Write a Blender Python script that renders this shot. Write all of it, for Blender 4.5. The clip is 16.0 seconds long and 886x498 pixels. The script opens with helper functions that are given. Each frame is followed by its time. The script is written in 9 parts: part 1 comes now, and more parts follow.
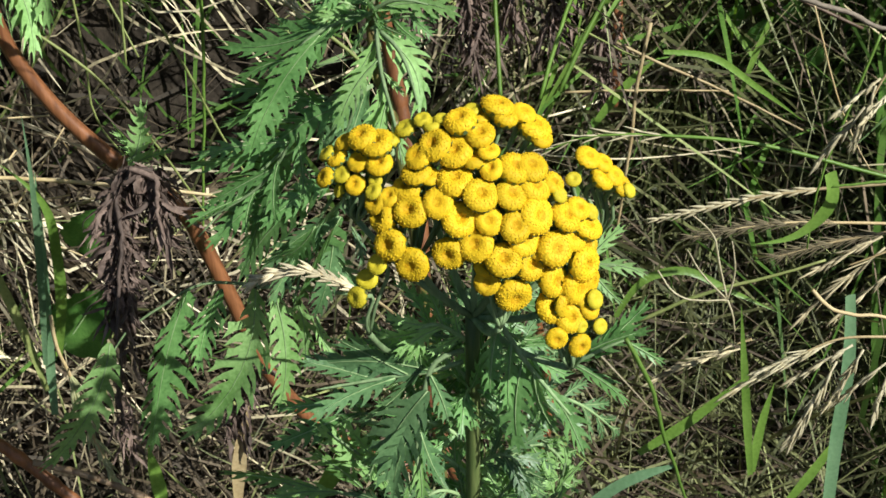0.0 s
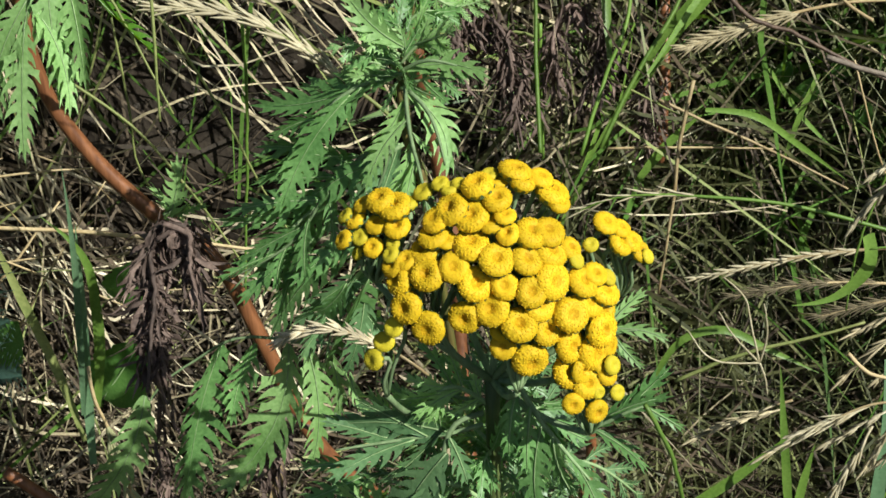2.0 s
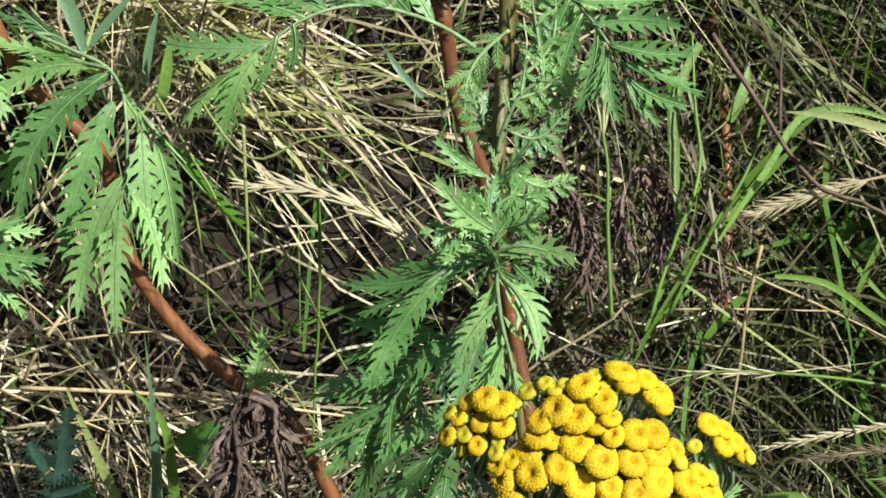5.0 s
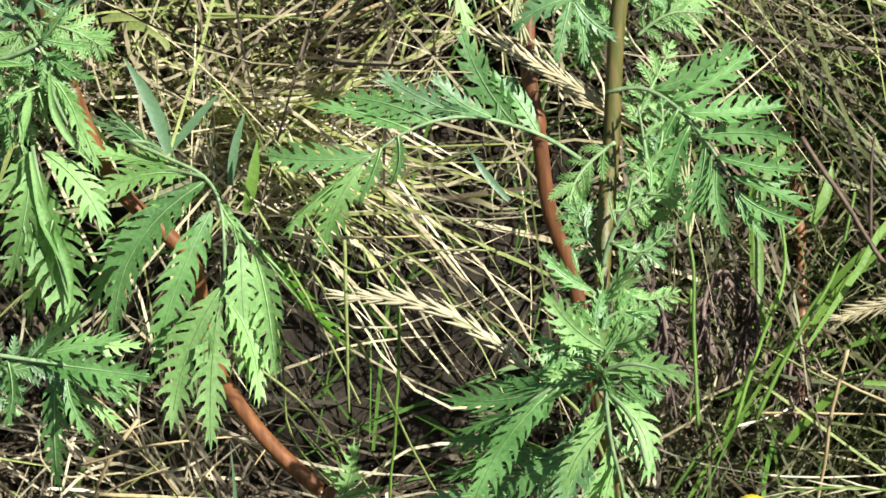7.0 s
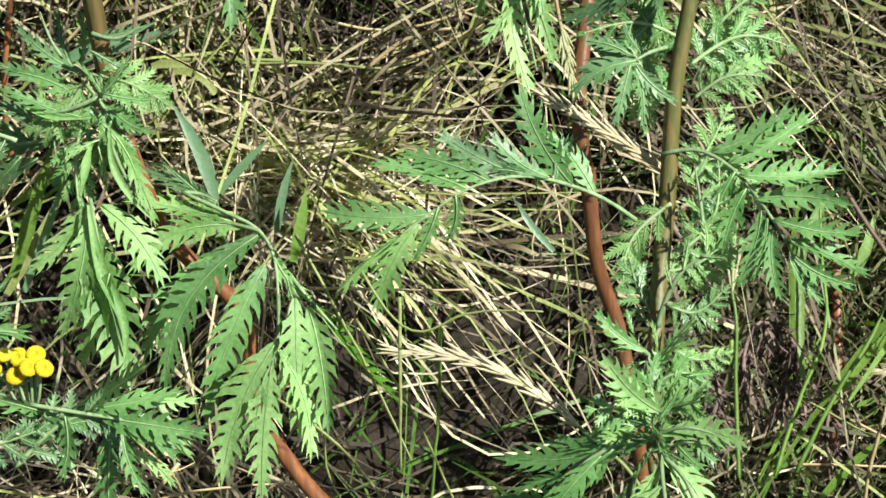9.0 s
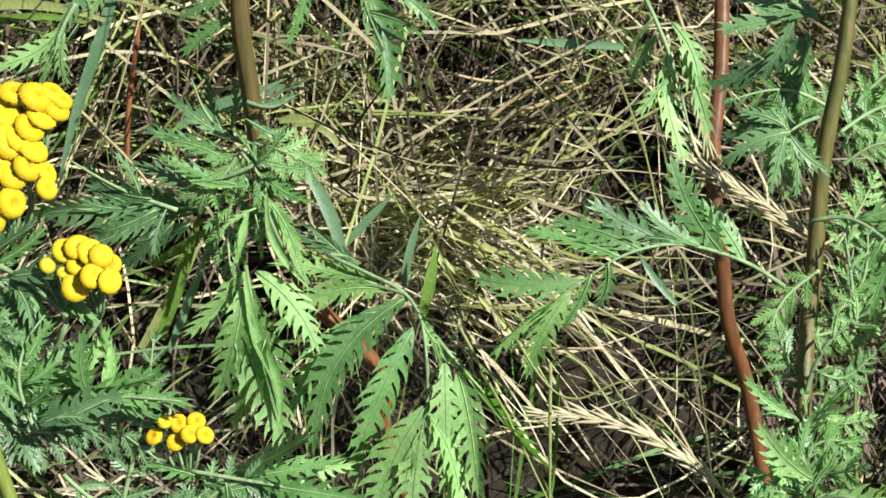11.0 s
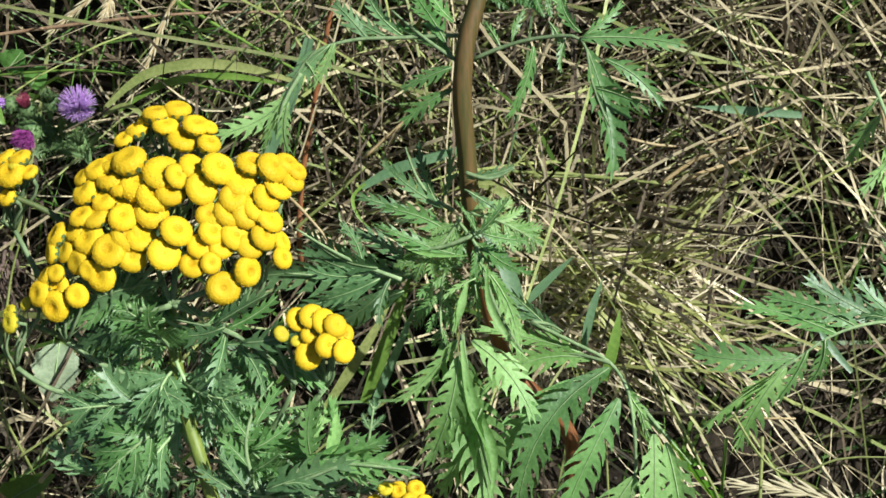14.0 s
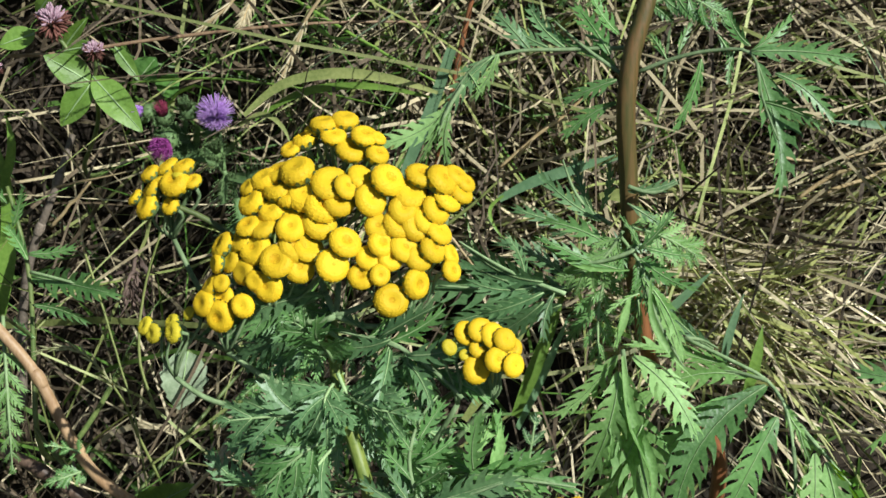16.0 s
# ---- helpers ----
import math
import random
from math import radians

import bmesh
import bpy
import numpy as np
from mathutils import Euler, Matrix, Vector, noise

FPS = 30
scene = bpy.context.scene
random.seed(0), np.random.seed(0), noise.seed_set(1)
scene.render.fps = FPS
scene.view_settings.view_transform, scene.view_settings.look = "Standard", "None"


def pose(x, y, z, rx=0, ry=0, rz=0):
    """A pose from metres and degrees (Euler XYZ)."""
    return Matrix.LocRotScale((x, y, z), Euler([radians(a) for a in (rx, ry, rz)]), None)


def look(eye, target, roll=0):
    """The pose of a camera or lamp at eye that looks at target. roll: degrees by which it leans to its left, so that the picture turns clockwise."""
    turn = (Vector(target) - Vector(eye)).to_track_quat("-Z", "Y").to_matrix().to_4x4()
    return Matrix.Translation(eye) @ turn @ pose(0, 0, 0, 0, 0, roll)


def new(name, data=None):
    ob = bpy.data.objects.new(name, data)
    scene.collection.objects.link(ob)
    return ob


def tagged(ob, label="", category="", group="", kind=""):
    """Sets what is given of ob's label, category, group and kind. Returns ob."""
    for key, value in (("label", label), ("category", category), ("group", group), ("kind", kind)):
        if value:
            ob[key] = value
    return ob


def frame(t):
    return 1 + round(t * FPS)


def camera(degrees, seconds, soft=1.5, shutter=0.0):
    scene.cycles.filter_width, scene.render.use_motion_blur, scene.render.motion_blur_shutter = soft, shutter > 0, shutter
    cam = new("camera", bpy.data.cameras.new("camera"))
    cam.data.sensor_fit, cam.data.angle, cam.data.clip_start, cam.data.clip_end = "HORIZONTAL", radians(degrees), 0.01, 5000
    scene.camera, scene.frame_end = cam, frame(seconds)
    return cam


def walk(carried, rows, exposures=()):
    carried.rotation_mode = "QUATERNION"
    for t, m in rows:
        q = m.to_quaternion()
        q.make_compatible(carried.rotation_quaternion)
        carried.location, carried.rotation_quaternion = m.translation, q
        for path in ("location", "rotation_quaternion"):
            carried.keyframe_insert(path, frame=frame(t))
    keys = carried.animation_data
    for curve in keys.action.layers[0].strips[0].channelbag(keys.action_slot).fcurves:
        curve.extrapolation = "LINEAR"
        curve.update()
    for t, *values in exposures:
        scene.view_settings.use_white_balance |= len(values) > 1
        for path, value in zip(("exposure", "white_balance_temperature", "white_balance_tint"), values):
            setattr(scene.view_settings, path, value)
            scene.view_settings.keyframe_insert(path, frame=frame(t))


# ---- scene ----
# The camera and its way
PATH = [
    (0, 0.0000, -0.0000, 1.3000, 51.996, 0.788, -0.616),
    (0.5, 0.0122, -0.0031, 1.3021, 52.159, 0.950, -0.257),
    (1, 0.0188, -0.0040, 1.3037, 52.981, 1.415, 0.701),
    (1.5, 0.0199, -0.0012, 1.3043, 53.375, 1.874, 1.507),
    (2, 0.0154, 0.0034, 1.3044, 53.564, 1.679, 1.759),
    (2.5, 0.0119, 0.0085, 1.3068, 53.581, 1.513, 1.526),
    (3, 0.0058, 0.0121, 1.3099, 53.651, 1.507, 1.770),
    (3.5, 0.0034, 0.0120, 1.3149, 54.235, 1.548, 1.920),
    (4, 0.0015, 0.0129, 1.3201, 54.855, 1.648, 2.220),
    (4.5, -0.0022, 0.0130, 1.3245, 55.852, 1.699, 2.470),
    (5, -0.0084, 0.0112, 1.3305, 57.404, 1.631, 2.726),
    (5.2, -0.0096, 0.0109, 1.3320, 57.798, 1.626, 2.830),
    (7.3, -0.0449, 0.0300, 1.3403, 59.867, 1.653, 3.417),
    (7.5, -0.0463, 0.0306, 1.3405, 59.910, 1.562, 3.464),
    (7.8, -0.0484, 0.0314, 1.3408, 60.190, 1.187, 3.563),
    (8, -0.0499, 0.0320, 1.3410, 60.398, 1.131, 3.589),
    (8.2, -0.0513, 0.0326, 1.3412, 60.651, 0.950, 3.900),
    (10.3, -0.0912, 0.0349, 1.3774, 59.861, 1.089, 4.003),
    (10.5, -0.0980, 0.0380, 1.3760, 60.088, 0.906, 3.991),
    (11, -0.1074, 0.0363, 1.3791, 60.442, 1.304, 4.647),
    (11.5, -0.1183, 0.0366, 1.3847, 60.566, 0.853, 4.938),
    (12, -0.1270, 0.0356, 1.3871, 60.899, 0.900, 5.031),
    (12.5, -0.1359, 0.0356, 1.3901, 61.146, 0.913, 5.205),
    (13, -0.1462, 0.0348, 1.3921, 61.317, 0.930, 5.566),
    (13.5, -0.1602, 0.0349, 1.3961, 61.213, 0.804, 5.749),
    (14, -0.1747, 0.0317, 1.3975, 61.463, 0.923, 6.213),
    (14.5, -0.1839, 0.0277, 1.3987, 61.631, 1.002, 6.911),
    (15, -0.1956, 0.0282, 1.3981, 61.796, 0.956, 7.442),
    (15.5, -0.2089, 0.0308, 1.3986, 61.756, 1.007, 7.871),
    (16, -0.2192, 0.0320, 1.3971, 61.789, 1.003, 7.836),
]
cam = camera(30, 16.0, soft=1.6)
walk(cam, [(t, pose(x, y, z, rx, ry, rz)) for t, x, y, z, rx, ry, rz in PATH],
     exposures=[(0.0, 0.48, 6200, 5), (2.0, 0.36, 6250, 5), (3.5, 0.38, 6250, 5), (5.0, 0.63, 6200, 5), (8.0, 0.98, 6250, 5), (10.5, 0.78, 6200, 5), (13.0, 0.66, 6150, 5), (16.0, 0.37, 6050, 5)])

# World, sun
world = bpy.data.worlds.new("sky")
scene.world = world
world.use_nodes = True
_n = world.node_tree.nodes
_sky = _n.new("ShaderNodeTexSky")
_sky.sky_type, _sky.sun_disc = "NISHITA", False
_sky.sun_elevation, _sky.sun_rotation = radians(42), radians(126)
_n["Background"].inputs["Strength"].default_value = 0.043
world.node_tree.links.new(_sky.outputs[0], _n["Background"].inputs["Color"])
sun = new("sun", bpy.data.lights.new("sun", "SUN"))
sun.data.energy, sun.data.angle, sun.data.color = 4.9, radians(0.5), (1.0, 0.965, 0.90)
sun.matrix_world = look((0.60, -0.44, 0.67), (0, 0, 0))

# ---- materials ----
def material(name, dark, light, rough=0.6, scale=60.0, bump=0.0, through_light=0.0, vary=0.25, fine=600.0, spec=0.3, per="RANDOM", along=1.0):
    """Two-scale mottled colour, per-object variation, relief and, for leaves, light passing through."""
    m = bpy.data.materials.new(name)
    m.use_nodes = True
    nt = m.node_tree
    N, L = nt.nodes, nt.links
    b = N["Principled BSDF"]
    co = N.new("ShaderNodeTexCoord")
    n1, n2 = N.new("ShaderNodeTexNoise"), N.new("ShaderNodeTexNoise")
    n1.inputs["Scale"].default_value, n2.inputs["Scale"].default_value = scale, fine
    n1.inputs["Detail"].default_value = 3
    mp = N.new("ShaderNodeMapping")
    mp.inputs["Scale"].default_value = (1, 1, along)
    L.new(co.outputs["Object"], mp.inputs["Vector"])
    for n in (n1, n2):
        L.new(mp.outputs[0], n.inputs["Vector"])
    mix = N.new("ShaderNodeMix")
    mix.data_type = "FLOAT"
    mix.inputs[0].default_value = 0.35
    L.new(n1.outputs["Fac"], mix.inputs[2])
    L.new(n2.outputs["Fac"], mix.inputs[3])
    ramp = N.new("ShaderNodeValToRGB")
    ramp.color_ramp.elements[0].position, ramp.color_ramp.elements[1].position = 0.34, 0.66
    ramp.color_ramp.elements[0].color, ramp.color_ramp.elements[1].color = (*dark, 1), (*light, 1)
    L.new(mix.outputs[0], ramp.inputs[0])
    if per == "ISLAND":
        rnd = N.new("ShaderNodeNewGeometry").outputs["Random Per Island"]
    else:
        rnd = N.new("ShaderNodeObjectInfo").outputs["Random"]
    mr = N.new("ShaderNodeMapRange")
    mr.inputs[3].default_value, mr.inputs[4].default_value = 1 - vary, 1 + vary
    L.new(rnd, mr.inputs[0])
    hs = N.new("ShaderNodeHueSaturation")
    L.new(mr.outputs[0], hs.inputs["Value"])
    L.new(ramp.outputs[0], hs.inputs["Color"])
    b.inputs["Roughness"].default_value = rough
    b.inputs["Specular IOR Level"].default_value = spec
    L.new(hs.outputs[0], b.inputs["Base Color"])
    if bump:
        bp = N.new("ShaderNodeBump")
        bp.inputs["Strength"].default_value, bp.inputs["Distance"].default_value = bump, 0.001
        L.new(n2.outputs["Fac"], bp.inputs["Height"])
        L.new(bp.outputs[0], b.inputs["Normal"])
    if through_light:
        tr = N.new("ShaderNodeBsdfTranslucent")
        g = N.new("ShaderNodeHueSaturation")
        g.inputs["Hue"].default_value, g.inputs["Saturation"].default_value, g.inputs["Value"].default_value = 0.48, 1.15, 1.3
        L.new(hs.outputs[0], g.inputs["Color"])
        L.new(g.outputs[0], tr.inputs["Color"])
        ms = N.new("ShaderNodeMixShader")
        ms.inputs[0].default_value = through_light
        L.new(b.outputs[0], ms.inputs[1])
        L.new(tr.outputs[0], ms.inputs[2])
        L.new(ms.outputs[0], N["Material Output"].inputs["Surface"])
    return m


SOIL = material("soil", (0.011, 0.0088, 0.0066), (0.048, 0.038, 0.028), 0.95, 25, 0.8, fine=300, spec=0.1)
# Light and bluish copies also carry sun and shade on leaves in their colour
LEAF = material("tansy_leaf", (0.068, 0.168, 0.040), (0.205, 0.385, 0.125), 0.42, 40, 0.3, 0.26, 0.24, spec=0.5)
LEAF_BLUE = material("tansy_leaf_bluish_shaded", (0.066, 0.145, 0.052), (0.180, 0.310, 0.130), 0.42, 40, 0.3, 0.22, 0.24, spec=0.5)
LEAF_LIGHT = material("tansy_leaf_pale_lit", (0.142, 0.285, 0.070), (0.355, 0.560, 0.205), 0.5, 40, 0.3, 0.30, 0.2, spec=0.35)
LEAF_SHINE = material("backlit_leaf", (0.055, 0.17, 0.012), (0.13, 0.29, 0.03), 0.45, 40, 0.3, 0.45, 0.1)
RIB = material("leaf_rib", (0.20, 0.30, 0.12), (0.34, 0.46, 0.22), 0.5, 60, 0.0)
STEM_GREEN = material("green_stem", (0.07, 0.115, 0.03), (0.155, 0.19, 0.06), 0.5, 260, 0.12, spec=0.4, along=0.06, fine=900)
STEM_PALE = material("pale_downy_stem", (0.13, 0.20, 0.085), (0.27, 0.36, 0.18), 0.7, 260, 0.12, spec=0.2, along=0.1, fine=900)
STEM_LIME = material("yellow_green_stem", (0.13, 0.19, 0.030), (0.28, 0.33, 0.070), 0.5, 330, 0.12, spec=0.4, along=0.02, fine=900)
STEM_OLIVE = material("olive_brown_stem", (0.068, 0.092, 0.018), (0.190, 0.128, 0.045), 0.5, 330, 0.12, spec=0.4, along=0.02, fine=900)
STEM_BROWN = material("brown_olive_stem", (0.055, 0.060, 0.016), (0.160, 0.090, 0.034), 0.5, 330, 0.12, spec=0.4, along=0.02, fine=900)
STEM_RUST = material("rust_brown_stem", (0.12, 0.045, 0.018), (0.26, 0.105, 0.042), 0.45, 260, 0.12, spec=0.4, along=0.06, fine=900)
STEM_PINK = material("pale_brown_stem", (0.20, 0.115, 0.065), (0.34, 0.235, 0.14), 0.5, 260, 0.12, along=0.06, fine=900)
YELLOW = material("yellow_floret", (0.64, 0.405, 0.009), (0.86, 0.610, 0.025), 0.6, 300, 0.0, 0.15, 0.12, fine=1500, spec=0.2)
# Deeper yellow that puts the shade in a head's dent into the floret colour
YELLOW_EYE_SHADE = material("shaded_eye_floret", (0.50, 0.275, 0.004), (0.70, 0.430, 0.010), 0.7, 300, 0.0, 0.1, 0.12, fine=1500, spec=0.2)
YELLOW_DULL = material("greenish_yellow_floret", (0.46, 0.38, 0.015), (0.68, 0.56, 0.04), 0.6, 300, 0.0, 0.1, 0.12, fine=1500, spec=0.2)
CUP = material("involucre", (0.06, 0.11, 0.035), (0.16, 0.22, 0.08), 0.6, 500, 0.0)
DRY = material("dry_grass", (0.25, 0.200, 0.116), (0.58, 0.500, 0.310), 0.6, 20, 0.0, 0.12, 0.5, per="ISLAND")
BLEACHED = material("bleached_straw", (0.42, 0.345, 0.215), (0.76, 0.670, 0.460), 0.55, 20, 0.0, 0.1, 0.4)
STEM_TAN = material("tan_dry_stem", (0.28, 0.165, 0.080), (0.47, 0.315, 0.175), 0.5, 260, 0.12, spec=0.35, along=0.05, fine=900)
DRY_LOOSE = material("loose_dry_grass", (0.25, 0.200, 0.116), (0.58, 0.500, 0.310), 0.6, 20, 0.0, 0.12, 0.5)
# Brown dead grass, darkened so that the shade between straws lies in its colour
DRY_DARK = material("shaded_dry_grass", (0.038, 0.029, 0.019), (0.132, 0.098, 0.060), 0.7, 20, 0.0, 0.06, 0.6, per="ISLAND")
DRY_BROWN = material("brown_dry_grass", (0.085, 0.067, 0.038), (0.258, 0.214, 0.124), 0.65, 20, 0.0, 0.1, 0.5, per="ISLAND")
# Darker, browner copy of the olive grass, with the right bank's shade in its colour
OLIVE_BROWN_SHADED = material("olive_brown_grass_shaded", (0.062, 0.073, 0.027), (0.205, 0.208, 0.085), 0.55, 20, 0.0, 0.2, 0.5, per="ISLAND")
GREEN_GRASS = material("green_grass", (0.055, 0.125, 0.020), (0.135, 0.235, 0.050), 0.45, 20, 0.0, 0.3, 0.45, per="ISLAND")
OLIVE_GRASS = material("olive_grass", (0.16, 0.20, 0.055), (0.36, 0.385, 0.14), 0.5, 20, 0.0, 0.25, 0.45, per="ISLAND")
OLIVE_LOOSE = material("loose_olive_grass", (0.22, 0.245, 0.068), (0.44, 0.45, 0.17), 0.5, 20, 0.0, 0.25, 0.45)
BLADE = material("grass_blade", (0.115, 0.215, 0.030), (0.225, 0.365, 0.070), 0.42, 30, 0.2, 0.3, 0.25, spec=0.45)
BLADE_BLUE = material("bluish_blade", (0.11, 0.21, 0.10), (0.20, 0.32, 0.17), 0.42, 30, 0.2, 0.28, 0.2, spec=0.45)
STRAW = material("straw", (0.34, 0.24, 0.11), (0.58, 0.46, 0.26), 0.5, 40, 0.3, 0.1, 0.25)
EAR = material("grass_ear", (0.38, 0.32, 0.18), (0.66, 0.59, 0.40), 0.55, 120, 0.2, 0.12, 0.18)
EAR_GREEN = material("greenish_ear", (0.26, 0.28, 0.12), (0.50, 0.48, 0.27), 0.55, 120, 0.2, 0.12, 0.18)
DEAD = material("dead_leaf", (0.060, 0.041, 0.033), (0.200, 0.140, 0.112), 0.7, 120, 0.4, 0.05, 0.45)
DEAD_GREY = material("grey_dead_stalk", (0.10, 0.08, 0.06), (0.26, 0.21, 0.16), 0.7, 40, 0.4)
STEM_DARK = material("dark_brown_stem", (0.050, 0.032, 0.022), (0.150, 0.098, 0.066), 0.5, 200, 0.2, along=0.06)
PURPLE = material("thistle_floret", (0.50, 0.25, 0.66), (0.78, 0.54, 0.92), 0.6, 400, 0.0, 0.25, 0.2)
MAGENTA = material("magenta_floret", (0.36, 0.05, 0.30), (0.60, 0.14, 0.50), 0.6, 400, 0.0, 0.2, 0.2)
CRIMSON = material("crimson_bud", (0.14, 0.015, 0.04), (0.30, 0.05, 0.10), 0.6, 400, 0.0)
THISTLE_GREEN = material("thistle_green", (0.070, 0.130, 0.045), (0.18, 0.27, 0.105), 0.55, 80, 0.3, 0.12)
THISTLE_BLUE = material("bluish_thistle_leaf", (0.026, 0.062, 0.042), (0.072, 0.130, 0.092), 0.38, 80, 0.3, 0.08, spec=0.6)
WITHERED = material("withered_floret", (0.10, 0.035, 0.028), (0.22, 0.095, 0.07), 0.7, 300, 0.0, 0.1)
PINK = material("faded_pink_petal", (0.42, 0.24, 0.32), (0.66, 0.48, 0.54), 0.6, 300, 0.0, 0.2)
STONE = material("stone", (0.020, 0.016, 0.012), (0.095, 0.080, 0.062), 0.85, 200, 0.5, per="ISLAND", vary=0.5)
PALE_LEAF = material("greyish_broad_leaf", (0.20, 0.27, 0.15), (0.36, 0.43, 0.28), 0.55, 60, 0.4, 0.2, 0.1)
CLOVER = material("clover_leaf", (0.115, 0.215, 0.030), (0.210, 0.345, 0.070), 0.45, 50, 0.3, 0.3, 0.2, spec=0.45)
BROAD = material("broad_leaf", (0.06, 0.16, 0.03), (0.13, 0.27, 0.06), 0.5, 50, 0.3, 0.3, 0.2)

# ---- helpers for shapes ----
def unit(v):
    v = np.asarray(v, float)
    return v / (np.linalg.norm(v, axis=-1, keepdims=True) + 1e-12)


# The bank from its foot to the meadow above: depth and height along its slope
BANK_Y = np.array([-400, -20, -1, 0.16, 0.24, 0.76, 0.82, 0.845, 0.89, 1.15, 1.7, 5, 40, 400])
BANK_Z = np.array([0.04, 0.045, 0.05, 0.05, 0.07, 0.55, 0.80, 1.0, 1.2, 1.42, 1.6, 1.62, 1.64, 1.7])


def bulge(x, z):
    """How far the bank's face stands back, over its width."""
    x, z = np.asarray(x, float), np.asarray(z, float)
    d = np.interp(x, [-0.6, -0.42, -0.15, 0.0, 0.1, 0.5], [-0.02, -0.02, 0, 0.045, 0.165, 0.20])
    for cx, cz, rx, rz, deep in ((-0.16, 1.05, 0.055, 0.024, 0.05), (-0.095, 0.978, 0.045, 0.022, 0.05), (-0.32, 0.91, 0.08, 0.07, 0.05), (-0.5, 0.97, 0.09, 0.12, 0.05)):
        d = d + deep * np.exp(-((x - cx) / rx) ** 2 - ((z - cz) / rz) ** 2)
    return d + 0.008 * np.sin(9 * x + 13 * z) * np.cos(17 * z - 6 * x) + 0.005 * np.sin(33 * x - 21 * z) + 0.004 * np.cos(61 * z + 37 * x)


def bank_y(x, z):
    return np.interp(z, BANK_Z[3:-1], BANK_Y[3:-1]) + bulge(x, z)


def mesh_of(name, verts, faces, mat, smooth=True):
    me = bpy.data.meshes.new(name)
    me.from_pydata([tuple(map(float, v)) for v in verts], [], [tuple(int(i) for i in f) for f in faces])
    for m in (mat if isinstance(mat, (list, tuple)) else [mat]):
        me.materials.append(m)
    if smooth:
        me.polygons.foreach_set("use_smooth", [True] * len(me.polygons))
    me.update()
    return me


def part(name, me, parent, label="", kind=""):
    ob = new(name, me)
    ob.parent = parent
    return tagged(ob, label, kind=kind)


def base(name, at, label, category, group=""):
    """An empty that carries a thing's parts; the parts are built in world coordinates about it."""
    ob = new(name)
    ob.location = at
    ob.empty_display_size = 0.02
    return tagged(ob, label, category, group)


def spline(pts, n):
    """n points on a smooth curve through pts, evenly spread by chord length."""
    P = np.asarray(pts, float)
    if len(P) == 2:
        return P[0] + (P[1] - P[0]) * np.linspace(0, 1, n)[:, None]
    d = np.maximum(np.linalg.norm(np.diff(P, axis=0), axis=1), 1e-6)
    v = np.diff(P, axis=0) / d[:, None]
    inner = (v[:-1] * d[1:, None] + v[1:] * d[:-1, None]) / (d[:-1] + d[1:])[:, None]
    M = np.vstack([1.5 * v[0] - 0.5 * inner[0], inner, 1.5 * v[-1] - 0.5 * inner[-1]])
    t = np.concatenate([[0], np.cumsum(d)])
    u = np.linspace(0, t[-1], n)
    k = np.clip(np.searchsorted(t, u, side="right") - 1, 0, len(d) - 1)
    f = ((u - t[k]) / d[k])[:, None]
    h = d[k][:, None]
    return (2 * f ** 3 - 3 * f ** 2 + 1) * P[k] + (f ** 3 - 2 * f ** 2 + f) * h * M[k] + (3 * f ** 2 - 2 * f ** 3) * P[k + 1] + (f ** 3 - f ** 2) * h * M[k + 1]


def frames_along(C, hint):
    T = unit(np.gradient(C, axis=0))
    N = np.asarray(hint, float) - (T @ np.asarray(hint, float))[:, None] * T
    N = unit(N)
    return T, N, np.cross(T, N)


class Soup:
    """Gathers vertices and faces."""
    def __init__(self):
        self.v, self.f, self.n = [], [], 0

    def add(self, v, f):
        self.v.append(np.asarray(v, float))
        self.f.extend(tuple(i + self.n for i in q) for q in f)
        self.n += len(v)

    def mesh(self, name, mat, smooth=True):
        return mesh_of(name, np.vstack(self.v), self.f, mat, smooth)


def tube(s, pts, radii, sides=6, n=None, ridges=0.0):
    n = n or 4 * len(pts)
    C = spline(pts, n)
    R = np.interp(np.linspace(0, 1, n), np.linspace(0, 1, len(radii)), radii)
    T, N, B = frames_along(C, (0.13, -0.8, 0.31))
    a = np.arange(sides) * 2 * np.pi / sides
    rr = 1 + ridges * (np.arange(sides) % 2)
    ring = N[:, None, :] * (np.cos(a) * rr)[None, :, None] + B[:, None, :] * (np.sin(a) * rr)[None, :, None]
    V = C[:, None, :] + ring * R[:, None, None]
    F = [(i * sides + j, i * sides + (j + 1) % sides, (i + 1) * sides + (j + 1) % sides, (i + 1) * sides + j)
         for i in range(n - 1) for j in range(sides)]
    F.append(tuple(range(sides))[::-1])
    F.append(tuple((n - 1) * sides + j for j in range(sides)))
    s.add(V.reshape(-1, 3), F)
    return C


def ribbon(s, pts, width, hint, n=12, fold=0.25, twist=0.0, taper=(0.5, 1.0, 0.85, 0.05)):
    """A folded grass blade."""
    C = spline(pts, n)
    u = np.linspace(0, 1, n)
    w = width * 0.5 * np.interp(u, np.linspace(0, 1, len(taper)), taper)
    T, N, B = frames_along(C, hint)
    c, sn = np.cos(twist * u)[:, None], np.sin(twist * u)[:, None]
    N, B = N * c + B * sn, B * c - N * sn
    V = np.stack([C - B * w[:, None] + N * (fold * w)[:, None], C, C + B * w[:, None] + N * (fold * w)[:, None]], 1)
    F = []
    for i in range(n - 1):
        for j in range(2):
            F.append((i * 3 + j, i * 3 + j + 1, i * 3 + j + 4, i * 3 + j + 3))
    s.add(V.reshape(-1, 3), F)


